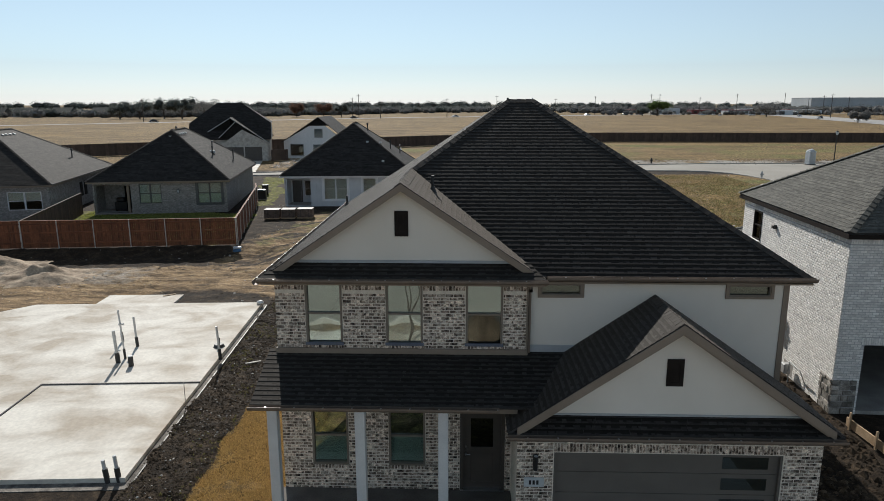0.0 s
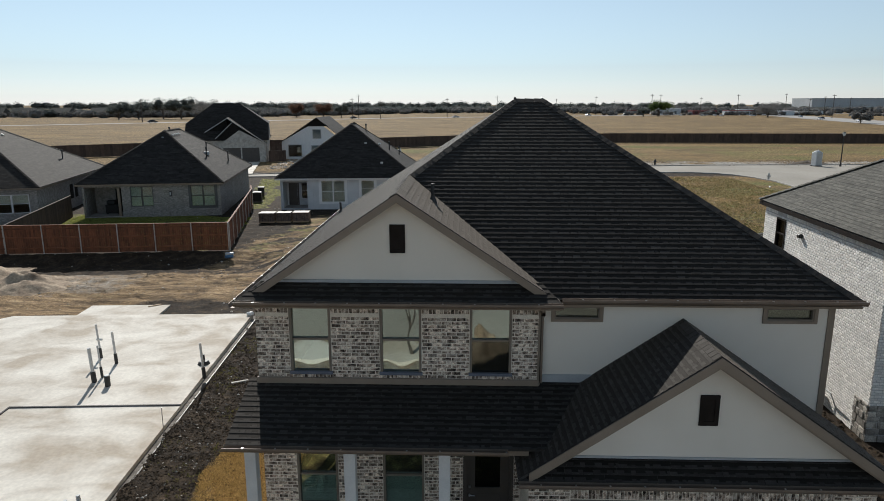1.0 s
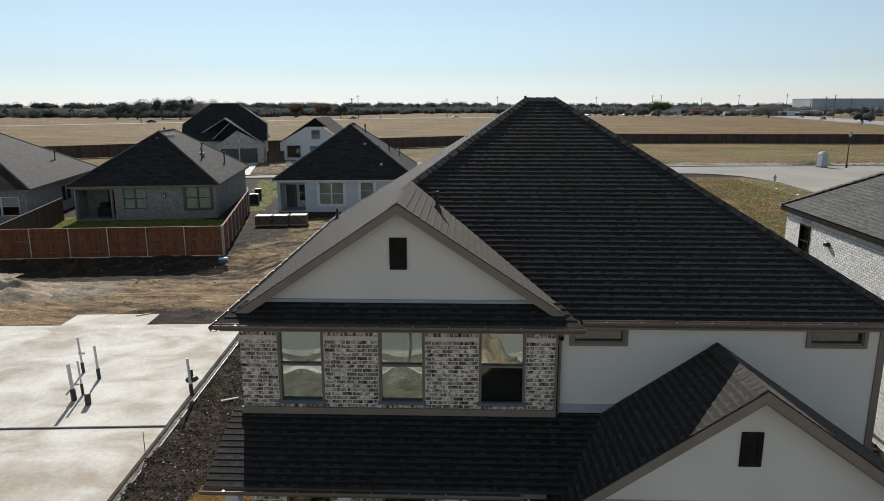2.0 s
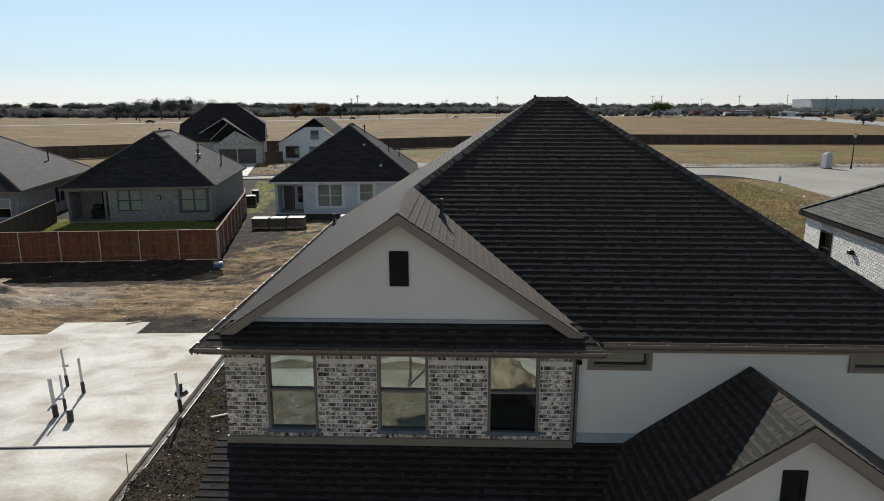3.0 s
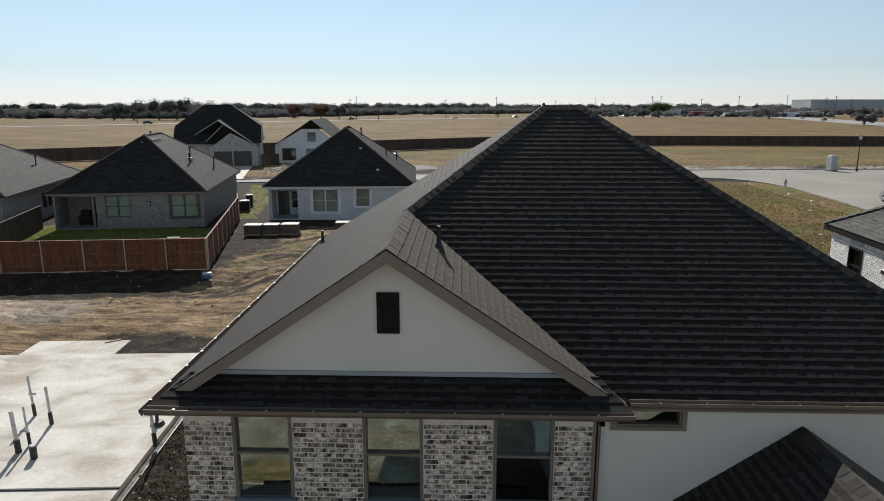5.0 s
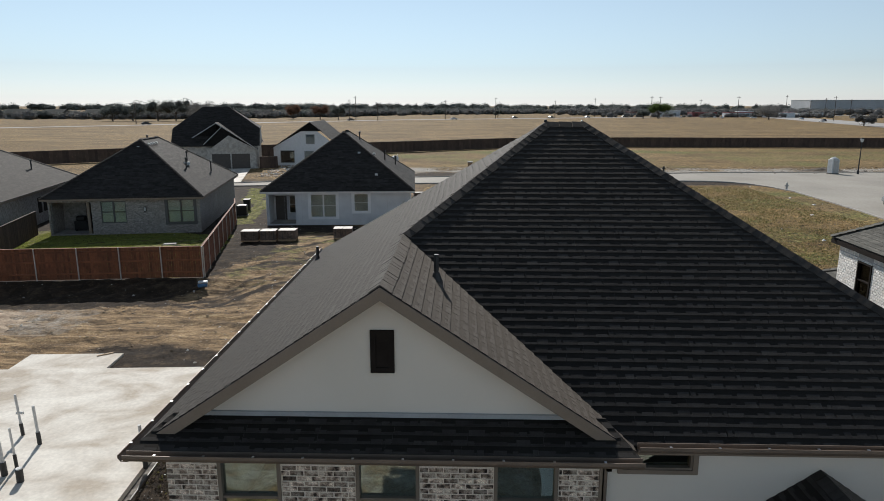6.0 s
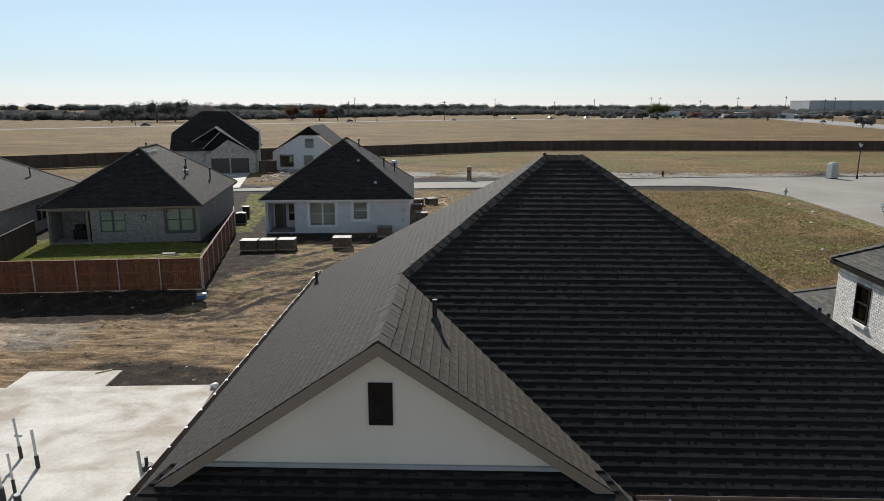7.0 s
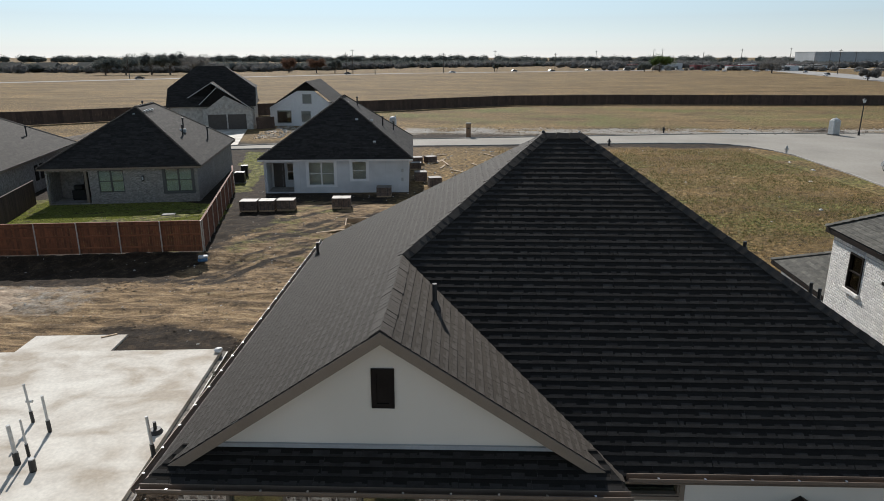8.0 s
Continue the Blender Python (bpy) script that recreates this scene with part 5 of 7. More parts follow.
acu = thing("air_conditioner", "dark grey outdoor air conditioner beside the bungalow", "appliance", pose(-20.35, 66.0, 0, 0, 0, 10))
part("case", box(B(), -0.45, 0.45, -0.45, 0.45, 0.05, 0.95, 0.04), BLACK_METAL, acu)
part("pad", box(B(), -0.5, 0.5, -0.5, 0.5, -0.02, 0.05), CONCRETE_ROUGH, acu)
part("grille", tube(B(), (0, 0, 0.95), (0, 0, 0.98), 0.36, seg=16), AC_GREY, acu)
bin_ = thing("wheelie_bin", "dark wheeled bin beside the bungalow", "bin", pose(-20.9, 69.2, 0, 0, 0, 10))
bm = B()
prism(bm, [(-0.25, -0.3, 0.05), (0.25, -0.3, 0.05), (0.31, -0.36, 1.0), (-0.31, -0.36, 1.0)], (0, 0.66, 0))
part("body", bm, BLACK_PIPE, bin_)
part("lid", box(B(), -0.33, 0.33, -0.38, 0.34, 1.0, 1.06, 0.02), BLACK_PIPE, bin_)
lid = thing("stepping_stone", "pale flat stone on the shaded lawn", "stone", pose(-21.4, 53.0, 0.0, 0, 0, 12))
part("slab", box(B(), -0.45, 0.45, -0.3, 0.3, 0.0, 0.1, 0.03), RUBBLE, lid)

# bungalow still without its brick skin
h2 = thing("bungalow", "unfinished bungalow in pale wrap with a dark hip roof", "house", pose(-17.0, 60.6, 0, 0, 0, 4.0))
W2, D2 = 12.75, 16.0
u1, u2, u3 = (4.05, 6.2, 0.65, 2.60), (7.66, 8.86, 1.12, 2.62), (0.5, 2.8, 0.12, 2.55)
obs = block(h2, Matrix.Translation((OV, OV, 0)), W2 - 2 * OV, D2 - 2 * OV, 2.8, WRAP, [(a - OV, b - OV, c, d) for a, b, c, d in (u1, u2, u3)], label="pale weatherproof wrap")
for k in range(9):
    part("wrap_seam", box(B(), 0.5 + k * 1.42, 0.51 + k * 1.42, OV - 0.006, OV - 0.001, 0.15, 2.75), AC_GREY, h2)
r2, a2, b2 = hip_roof(h2, W2, D2, 2.9, 0.72, DARK, I4, seed=70, gut=WHITE_WOOD)
for a, b, c, d in (u1, u2):
    part("casing", walls(B(), a - 0.2, c - 0.16, b - a + 0.4, d - c + 0.3, OV - 0.05, OV - 0.002, [(a, b, c, d)]), SASH_WHITE, h2, "broad white window surround")
for k in range(2):
    window(h2, pose(u1[0] + k * 1.08, OV, u1[2]), 1.07, 1.95, frame_mat=SASH_WHITE, label="white sash window")
window(h2, pose(u2[0], OV, u2[2]), 1.2, 1.5, frame_mat=SASH_WHITE, label="white sash window")
bm = B()
walls(bm, 0.6, 0.12, 2.5, 2.6, 2.5, 2.6, [(0.75, 1.7, 0.12, 2.2), (1.9, 2.9, 0.7, 2.2)])
box(bm, 2.8, 2.9, 0.6, 2.5, 0.12, 2.7)
box(bm, 0.5, 0.55, 0.6, 2.5, 0.12, 2.7)
part("patio_wall", bm, WRAP, h2)
part("patio_door", box(B(), 0.75, 1.7, 2.52, 2.57, 0.12, 2.2), DOOR_WOOD, h2, "dark patio door")
window(h2, pose(1.9, 2.5, 0.7), 1.0, 1.5, frame_mat=SASH_WHITE, label="white sash window")
part("inner_wall", box(B(), 3.2, 12.2, 1.5, 1.6, 0.12, 2.7), WHITE_WOOD, h2, "bare plasterboard inner wall")
part("patio_post", box(B(), 0.45, 0.62, 0.42, 0.6, 0.12, 2.7), WRAP, h2)
part("meter_box", box(B(), 11.75, 11.95, OV - 0.1, OV, 1.75, 2.0, 0.02), AC_GREY, h2)
part("meter_box", box(B(), 11.75, 11.93, OV - 0.1, OV, 0.95, 1.25, 0.02), AC_GREY, h2)
for x, y, z in ((7.9, 4.0, 0.0), (9.2, 3.9, 0.0), (9.5, 1.6, 0.0)):
    roof_vent(h2, Matrix.Translation((x, y, 2.93 + y * 0.69)) @ pose(0, 0, 0, 34))
for x, y in ((6.0, 6.7), (6.9, 6.9), (6.4, 6.2)):
    roof_vent(h2, Matrix.Translation((x, y, 6.95)))
for x, y, z in ((10.0, 7.0, 4.85), (10.9, 9.5, 4.2), (7.6, 8.8, 6.5)):
    roof_vent(h2, Matrix.Translation((x, y, z)), "pipe")

# bungalow farther left
h0 = thing("bungalow", "brick bungalow with a brown hip roof beside the fence", "house", pose(-33.95 - 14 * math.cos(radians(13)), 53.6 - 14 * math.sin(radians(13)), 0, 0, 0, 13.0))
W0, D0 = 14.0, 18.6
obs = block(h0, Matrix.Translation((OV, OV, 0)), W0 - 2 * OV, D0 - 2 * OV, 2.8, GREY_BRICK, [(10.0, 12.6, 0.8, 2.3)], label="brown-grey brick wall")
brick_field(obs[0], Matrix.Identity(4), W0 - 2 * OV, 2.75, [(10.0, 12.6, 0.8, 2.3)], material=GREY_BRICK, seed=63)
hip_roof(h0, W0, D0, 2.9, 0.6, DARK, I4, seed=80)
for k in range(2):
    window(h0, pose(OV + 10.0 + k * 1.3, OV, 0.8), 1.28, 1.5, frame_mat=SASH_WHITE, label="white sash window with pale blinds", blinds=(1,))
for k in range(4):
    roof_vent(h0, Matrix.Translation((W0 / 2 + 0.8, 7.6 + k * 0.8, 6.62)) @ pose(0, 0, 0, 0, 31))
roof_vent(h0, Matrix.Translation((11.8, 12.5, 4.2)), "pipe")
roof_vent(h0, Matrix.Translation((W0 / 2 + 0.3, 6.4, 6.3)), "pipe")
for y in (8.0, 9.2):
    part("side_window", box(B(), W0 - OV - 0.02, W0 - OV + 0.05, y, y + 0.7, 0.9, 2.2), VENT_DARK, h0)

# two-storey house and a white one beyond the street
h3 = thing("far_house", "two-storey stone house with a steep dark roof and two garage doors", "house", pose(-44.6, 107.5, 0, 0, 0, 14.0))
block(h3, Matrix.Translation((0.3, 1.6, 0)), 12.4, 10.4, 3.5, PALE_STONE, label="pale stone wall")
mr = new("roof")
mr.parent = h3
zr3, yr3 = 9.5, 0.8 + (9.5 - 3.6) / 0.85
k3 = 0.8 + (6.2 - 3.6) / 0.85
slope(mr, [(-0.2, 0.8, 3.6), (13.0, 0.8, 3.6), (13.0, k3, 6.2), (8.2, yr3, zr3), (4.0, yr3, zr3), (-0.2, k3, 6.2)], DARK, teeth=False, seed=90)
slope(mr, [(13.0, k3, 6.2), (13.0, 2 * yr3 - k3, 6.2), (8.2, yr3, zr3)], DARK, teeth=False, seed=91)
slope(mr, [(-0.2, 2 * yr3 - k3, 6.2), (-0.2, k3, 6.2), (4.0, yr3, zr3)], DARK, teeth=False, seed=92)
slope(mr, [(13.0, 2 * yr3 - 0.8, 3.6), (-0.2, 2 * yr3 - 0.8, 3.6), (4.0, yr3, zr3), (8.2, yr3, zr3)], DARK, teeth=False, seed=93)
for x in (0.0, 12.6):
    bm = B()
    prism(bm, [(x, 1.0, 3.4), (x, 2 * yr3 - 1.0, 3.4), (x, 2 * yr3 - k3, 6.1), (x, k3, 6.1)], (0.2, 0, 0))
    part("side_wall", bm, PALE_STONE, h3)
wing = Matrix.Translation((3.0, 1.0, 0))
gar3 = [(2.7, 5.45, 0.0, 2.35), (5.65, 8.4, 0.0, 2.35)]
fw = part("wing_wall", walls(B(), 2.0, 0, 7.4, 3.2, 0, 0.2, gar3), PALE_STONE, h3, "pale stone garage front")
fw.matrix_basis = wing
bm = B()
prism(bm, [(2.6, -0.22, 3.2), (9.2, -0.22, 3.2), (5.4, -0.22, 5.2)], (0, 0.2, 0))
g3 = part("gable_wall", bm, PALE_STONE, h3)
g3.matrix_basis = wing
pw = part("porch_wall", walls(B(), -2.0, 0, 4.0, 3.5, 1.6, 1.8, [(0.6, 1.6, 0, 2.3)]), PALE_STONE, h3)
pw.matrix_basis = wing
for k, (a, b, c, d) in enumerate(gar3):
    g = part("garage_door", box(B(), a, b, 0.1, 0.16, 0.02, d), DOOR_WOOD, h3, "dark garage door")
    g.matrix_basis = wing
for x in (4.6, 5.6):
    g = part("gable_window", box(B(), x, x + 0.6, -0.04, 0.02, 3.7, 4.4), VENT_DARK, h3)
    g.matrix_basis = wing
wr = new("wing_roof")
wr.parent, wr.matrix_basis = h3, wing
slope(wr, [(-2.3, 7.0, 3.6), (-2.3, 1.3, 3.6), (3.6, 1.3, 7.2), (3.6, 7.0, 7.2)], DARK, teeth=False, seed=95)
slope(wr, [(9.7, -0.4, 3.05), (9.7, 7.0, 3.05), (3.6, 7.0, 7.2), (3.6, -0.4, 7.2)], DARK, teeth=False, seed=96)
slope(wr, [(1.6, 1.3, 3.9), (1.6, -0.4, 3.9), (4.4, -0.4, 6.55), (4.4, 1.3, 6.55)], DARK, teeth=False, seed=99)
bm = B()
prism(bm, [(-2.3, 1.25, 3.6), (3.6, 1.25, 7.2), (3.6, 1.25, 7.08), (-2.1, 1.25, 3.55)], (0, 0.08, 0))
prism(bm, [(9.7, -0.45, 3.05), (3.6, -0.45, 7.2), (3.6, -0.45, 7.05), (9.55, -0.45, 3.0)], (0, 0.08, 0))
prism(bm, [(1.6, -0.45, 3.9), (4.4, -0.45, 6.5), (4.4, -0.45, 6.38), (1.7, -0.45, 3.85)], (0, 0.08, 0))
part("rake_board", bm, AC_GREY, wr)
bm = B()
prism(bm, [(2.0, -0.2, 3.9), (9.0, -0.2, 3.3), (5.1, -0.2, 5.9), (4.4, -0.2, 6.3)], (0, 0.15, 0))
part("gable_cladding", bm, SHINGLE, wr)
bm = B()
prism(bm, [(-2.0, 1.5, 3.5), (3.4, 1.5, 3.5), (3.4, 1.5, 6.9)], (0, 0.15, 0))
part("gable_cladding", bm, SHINGLE, wr)
bm = B()
prism(bm, [(-39.3, 109.9, -0.05), (-33.8, 111.3, -0.05), (-29.0, 91.6, -0.05), (-34.5, 90.2, -0.05)], (0, 0, 0.095))
dv = part("driveway", bm, CONCRETE)
tagged(dv, "pale concrete driveway of the far stone house", "driveway", kind="structure")
h4 = thing("far_house", "white unfinished house with a dark gable beyond the street", "house", pose(-31.6, 117.0, 0, 0, 0, 1.5))
block(h4, I4, 10.6, 13.0, 3.0, SASH_WHITE, [(1.2, 3.4, 0.5, 2.4)], label="white sheathed wall")
bm = B()
prism(bm, [(0.0, 0.0, 3.0), (10.6, 0.0, 3.0), (6.4, 0.0, 6.3), (5.9, 0.0, 6.3)], (0, 0.2, 0))
part("gable_wall", bm, SASH_WHITE, h4)
bm = B()
prism(bm, [(4.2, -0.08, 5.6), (8.2, -0.08, 5.6), (6.4, -0.08, 6.9), (6.0, -0.08, 6.9)], (0, 0.08, 0))
part("gable_cladding", bm, SHINGLE, h4)
hr4 = new("roof")
hr4.parent = h4
slope(hr4, [(-0.5, 13.4, 2.7), (-0.5, -0.4, 2.7), (6.2, -0.4, 7.1), (6.2, 13.4, 7.1)], DARK, teeth=False, seed=97)
slope(hr4, [(11.4, -0.4, 2.9), (11.4, 13.4, 2.9), (6.2, 13.4, 7.1), (6.2, -0.4, 7.1)], DARK, teeth=False, seed=98)
for a, b, c, d in ((5.5, 6.8, 3.6, 5.0), (5.2, 6.6, 0.7, 2.3), (1.2, 3.4, 0.5, 2.4)):
    w = part("window", box(B(), a, b, -0.05, 0.05, c, d), GLASS_DARK, h4)
    part("window_frame", walls(B(), a - 0.1, c - 0.1, b - a + 0.2, d - c + 0.2, -0.08, -0.051, [(a, b, c, d)]), AC_GREY, w)
bm = B()
strip(bm, [(-39.0, 96), (-39.5, 107)], [(-33.0, 96), (-33.2, 107)], 0.03)
tagged(part("driveway", bm, CONCRETE), "pale concrete driveway before the far garage", "driveway", kind="structure")

# white brick house on the other side
RM = pose(11.32, 19.42, 0, 0, 0, -2.4)
hr = thing("house", "two-storey white brick house with a weathered grey roof", "house", RM)
WR, DR = 13.0, 8.35
op = (0.78, 5.6, 0.0, 2.25)
f_, l_, rr_, b_ = block(hr, I4, WR, DR, 5.66, GREY_MORTAR, [op, (7.5, 9.0, 3.4, 5.0)], label="white painted brick wall")
sw = (6.45, 7.2, 4.13, 5.26)
bm = walls(B(), 0, 0, DR - 0.2, 5.66, 0, 0.2, [(DR - sw[1], DR - sw[0], sw[2], sw[3])])
bm.transform(pose(0, DR, 0, 0, 0, -90))
bm.to_mesh(l_.data)
bm.free()
brick_field(l_, pose(0, DR, 0, 0, 0, -90), DR, 5.34, [(DR - sw[1], DR - sw[0], sw[2], sw[3]), (DR - 0.62, DR, 0, 1.1)], material=WHITE_BRICK, singles=300, seed=64, depth=0.011, sort=lambda t: -t[0])
brick_field(f_, I4, WR, 5.34, [op, (0, 0.72, 0, 1.1), (0.7, 5.7, 2.2, 2.5)], material=WHITE_BRICK, seed=65, depth=0.011)
for k in range(80):
    if k * 0.0675 + 0.7 < 5.7:
        part("soldier_brick", box(B(), 0.7 + k * 0.0675, 0.757 + k * 0.0675, -0.011, 0.01, 2.26, 2.48, 0.004), WHITE_BRICK, f_)
for k in range(150):
    if k * 0.0675 < DR - 0.1 and not (sw[0] - 0.08 < k * 0.0675 < sw[1]):
        part("soldier_brick", box(B(), -0.011, 0.01, k * 0.0675 + 0.02, k * 0.0675 + 0.078, 5.36, 5.60, 0.004), WHITE_BRICK, l_)
    if k * 0.0675 < 6:
        part("soldier_brick", box(B(), k * 0.0675 + 0.01, k * 0.0675 + 0.068, -0.011, 0.01, 5.36, 5.60, 0.004), WHITE_BRICK, f_)
hip_roof(hr, WR + 0.45, DR + 0.45, 5.72, 0.62, (SHINGLE_GREY, SHINGLE_GREY), Matrix.Translation((-0.16, -0.16, 0)), teeth=True, seed=100, gut=VENT_DARK, e=0.145)
w = window(hr, pose(-0.02, sw[1], sw[2], 0, 0, -90), sw[1] - sw[0], sw[3] - sw[2], frame_mat=VENT_DARK, glass_mat=GLASS_SIDE, f=0.05, label="dark framed sash window")
part("sill", box(B(), -0.06, 0.81, -0.08, 0.02, -0.11, -0.005, 0.008), WHITE_BRICK, w)
part("garage_ceiling", box(B(), 0.3, 6.0, 0.25, 6.0, 2.5, 2.6), ROOM, hr)
part("garage_partition", box(B(), 5.8, 6.0, 0.25, 6.0, 0.0, 2.5), ROOM, hr)
part("garage_back", box(B(), 0.25, 6.0, 6.0, 6.1, 0.0, 2.6), ROOM, hr)
rng = random.Random(5)
stones = []
for side in (0, 1):
    z = 0.0
    while z < 1.1:
        hh = rng.uniform(0.14, 0.26)
        u = 0.0
        while u < 0.70:
            ww = min(rng.uniform(0.16, 0.36), 0.72 - u)
            d = rng.uniform(0.02, 0.055)
            bm = B()
            z1 = min(z + hh, 1.12)
            if side:
                box(bm, -d, 0.02, u + 0.008, u + ww - 0.008, z + 0.008, z1 - 0.008, 0.015)
            else:
                box(bm, u + 0.008 - (0.03 if u == 0 else 0), u + ww - 0.008, -d, 0.02, z + 0.008, z1 - 0.008, 0.015)
            part("stone", bm, STONE, l_ if side else f_)
            u += ww
        z += hh
part("exhaust_hood", box(B(), -0.14, 0.0, 5.05, 5.25, 4.86, 5.0, 0.02), BLACK_METAL, hr)
mb = part("meter_cabinet", box(B(), -0.16, 0.0, 3.55, 3.9, 1.15, 2.0, 0.02), AC_GREY, hr, "grey electric meter cabinet")
part("meter_dial", tube(B(), (-0.16, 3.72, 1.72), (-0.24, 3.72, 1.72), 0.09, seg=14), STEEL, mb)
part("conduit", tube(B(), (-0.06, 3.75, 0.0), (-0.06, 3.75, 1.15), 0.035, seg=8), AC_GREY, mb)
bm = B()
tube(bm, (-0.25, 2.35, 0.0), (-0.25, 2.35, 0.75), 0.022, seg=8)
tube(bm, (-0.25, 2.35, 0.75), (-0.25, 1.55, 0.75), 0.022, seg=8)
tube(bm, (-0.25, 1.55, 0.75), (-0.02, 1.55, 0.2), 0.018, seg=8)
gas = part("gas_riser", bm, AC_GREY, hr, "bent grey gas pipe")
part("gas_meter", box(B(), -0.36, -0.12, 2.45, 2.75, 0.25, 0.6, 0.03), AC_GREY, gas)
part("stain", box(B(), -0.014, -0.0115, 2.6, 3.3, 0.05, 0.5), CONCRETE_ROUGH, hr)
back = hip_roof(hr, 8.0, 6.0, 2.95, 0.5, (SHINGLE_GREY, SHINGLE_GREY), Matrix.Translation((0.6, DR - 0.3, 0)), teeth=False, seed=110, gut=VENT_DARK, e=0.145)
o = part("rear_wing", box(B(), 0.9, 8.3, DR, DR + 5.3, 0, 2.85), WHITE_BRICK, hr)


# ---- building materials and odds and ends ----
def brick_pallet(x, y, rz, w=1.2, d=1.0, h=0.78, z=0.0):
    p = thing("brick_pallet", "wrapped pallet of brown bricks standing on the dirt", "pallet", pose(x, y, z, 0, 0, rz), "pallets of bricks")
    rng = random.Random(int(x * 31 + y * 7))
    bm = B()
    for k in range(3):
        box(bm, -w / 2, w / 2, -d / 2 + k * (d - 0.1) / 2, -d / 2 + k * (d - 0.1) / 2 + 0.1, 0, 0.11)
    part("pallet_base", bm, LUMBER, p)
    rows, cols = max(2, round((h - 0.12) / 0.11)), round(w / 0.2)
    vs, fs = [], []
    for r in range(rows):
        for c in range(cols):
            o = rng.uniform(-0.008, 0.008)
            x0, x1 = -w / 2 + c * w / cols + 0.004, -w / 2 + (c + 1) * w / cols - 0.004
            y0, y1, z0, z1 = -d / 2 + o, d / 2 + o, 0.12 + r * 0.11, 0.225 + r * 0.11
            k = len(vs)
            vs.extend([(a, b, e) for e in (z0, z1) for a, b in ((x0, y0), (x1, y0), (x1, y1), (x0, y1))])
            fs.extend([(k + 4, k + 5, k + 6, k + 7), (k, k + 1, k + 5, k + 4), (k + 1, k + 2, k + 6, k + 5), (k + 2, k + 3, k + 7, k + 6), (k + 3, k, k + 4, k + 7)])
    tagged(raw("bricks", vs, fs, PALLET_BRICK, p), kind="stuff")
    part("top_wrap", box(B(), -w / 2 - 0.01, w / 2 + 0.01, -d / 2 - 0.015, d / 2 + 0.015, 0.12 + rows * 0.11, 0.14 + rows * 0.11, 0.008), PLASTIC_WRAP, p)
    for a in (-w / 4, w / 4):
        part("strap", box(B(), a - 0.012, a + 0.012, -d / 2 - 0.018, -d / 2 - 0.010, 0.1, 0.13 + rows * 0.11), BLACK_PIPE, p)


for x, y, rz, w in ((-15.98, 54.6, 3, 1.25), (-14.96, 54.75, 4, 0.56), (-14.38, 54.8, 4, 0.56), (-13.33, 55.05, 3, 1.28), (-9.68, 55.85, 4, 0.68), (-8.98, 55.9, 6, 0.68), (-6.6, 60.2, 4, 1.2)):
    brick_pallet(x, y, rz, w)
for x, y, rz in ((-2.6, 64.1, 12), (-4.0, 67.0, 8), (-4.9, 73.8, 5), (-5.0, 77.6, 10), (-3.6, 78.2, 30)):
    brick_pallet(x, y, rz, 1.1, 1.0, 0.9 if y < 68 else 0.7)
frame_box = thing("lumber_form", "open rectangular lumber form lying on the soil", "formwork", pose(-6.6, 50.3, 0, 0, 0, 8))
for q in ((-1.5, 1.5, -1.0, -0.94), (-1.5, 1.5, 0.94, 1.0), (-1.5, -1.44, -0.94, 0.94), (1.44, 1.5, -0.94, 0.94)):
    part("form_board", box(B(), *q, 0.0, 0.32), LUMBER, frame_box)
pl = thing("plank", "loose raw plank on the soil", "plank", pose(-8.6, 48.7, 0.02, 0, 0, 28))
part("board", box(B(), -1.2, 1.2, -0.08, 0.08, 0, 0.04), LUMBER, pl)
chip = thing("plank", "short pale board on the soil beside the slab", "plank", pose(-7.75, 22.9, 0.04, 0, 0, 28), "loose planks")
part("board", box(B(), -0.28, 0.28, -0.04, 0.04, 0, 0.03), RUBBLE, chip)
splash = thing("splash_block", "pale concrete splash block below the porch corner", "splash block", pose(-4.75, 13.15, 0.0, 0, 0, 100))
part("block", box(B(), -0.3, 0.3, -0.14, 0.14, 0.0, 0.09, 0.02), CONCRETE, splash)
blue = thing("plastic_tub", "crumpled blue and white plastic tub beside the fence", "litter", pose(-14.9, 42.3, -0.12, 0, 0, 20))
part("tub", box(B(), -0.26, 0.26, -0.18, 0.18, 0.0, 0.2, 0.05), BLUE_PLASTIC, blue)
part("liner", box(B(), -0.24, 0.3, -0.16, 0.22, 0.2, 0.32, 0.05), TOILET_PLASTIC, blue)
form = thing("lumber_form", "raw lumber form board with stakes beside the white house", "formwork", pose(11.45, 17.6, 0, 0, 0, 94))
part("form_board", box(B(), -1.9, 0.95, -0.02, 0.02, 0.05, 0.32), LUMBER, form)
for k in (-1.5, -0.4, 0.75):
    part("stake", box(B(), k - 0.03, k + 0.03, 0.02, 0.07, 0.0, 0.55), LUMBER, form)


rng = random.Random(55)
for x0, x1, y0, y1, n in ((-4.5, 6, 64, 84, 12), (-29.5, -26.5, 99, 114, 10)):
    for _ in range(n):
        pk = thing("plank", "loose raw lumber plank lying on the ground", "plank", pose(rng.uniform(x0, x1), rng.uniform(y0, y1), 0.03, 0, 0, rng.uniform(0, 180)), "loose planks")
        l = rng.uniform(0.8, 2.2)
        part("board", box(B(), -l, l, -0.09, 0.09, 0, 0.05), LUMBER, pk)


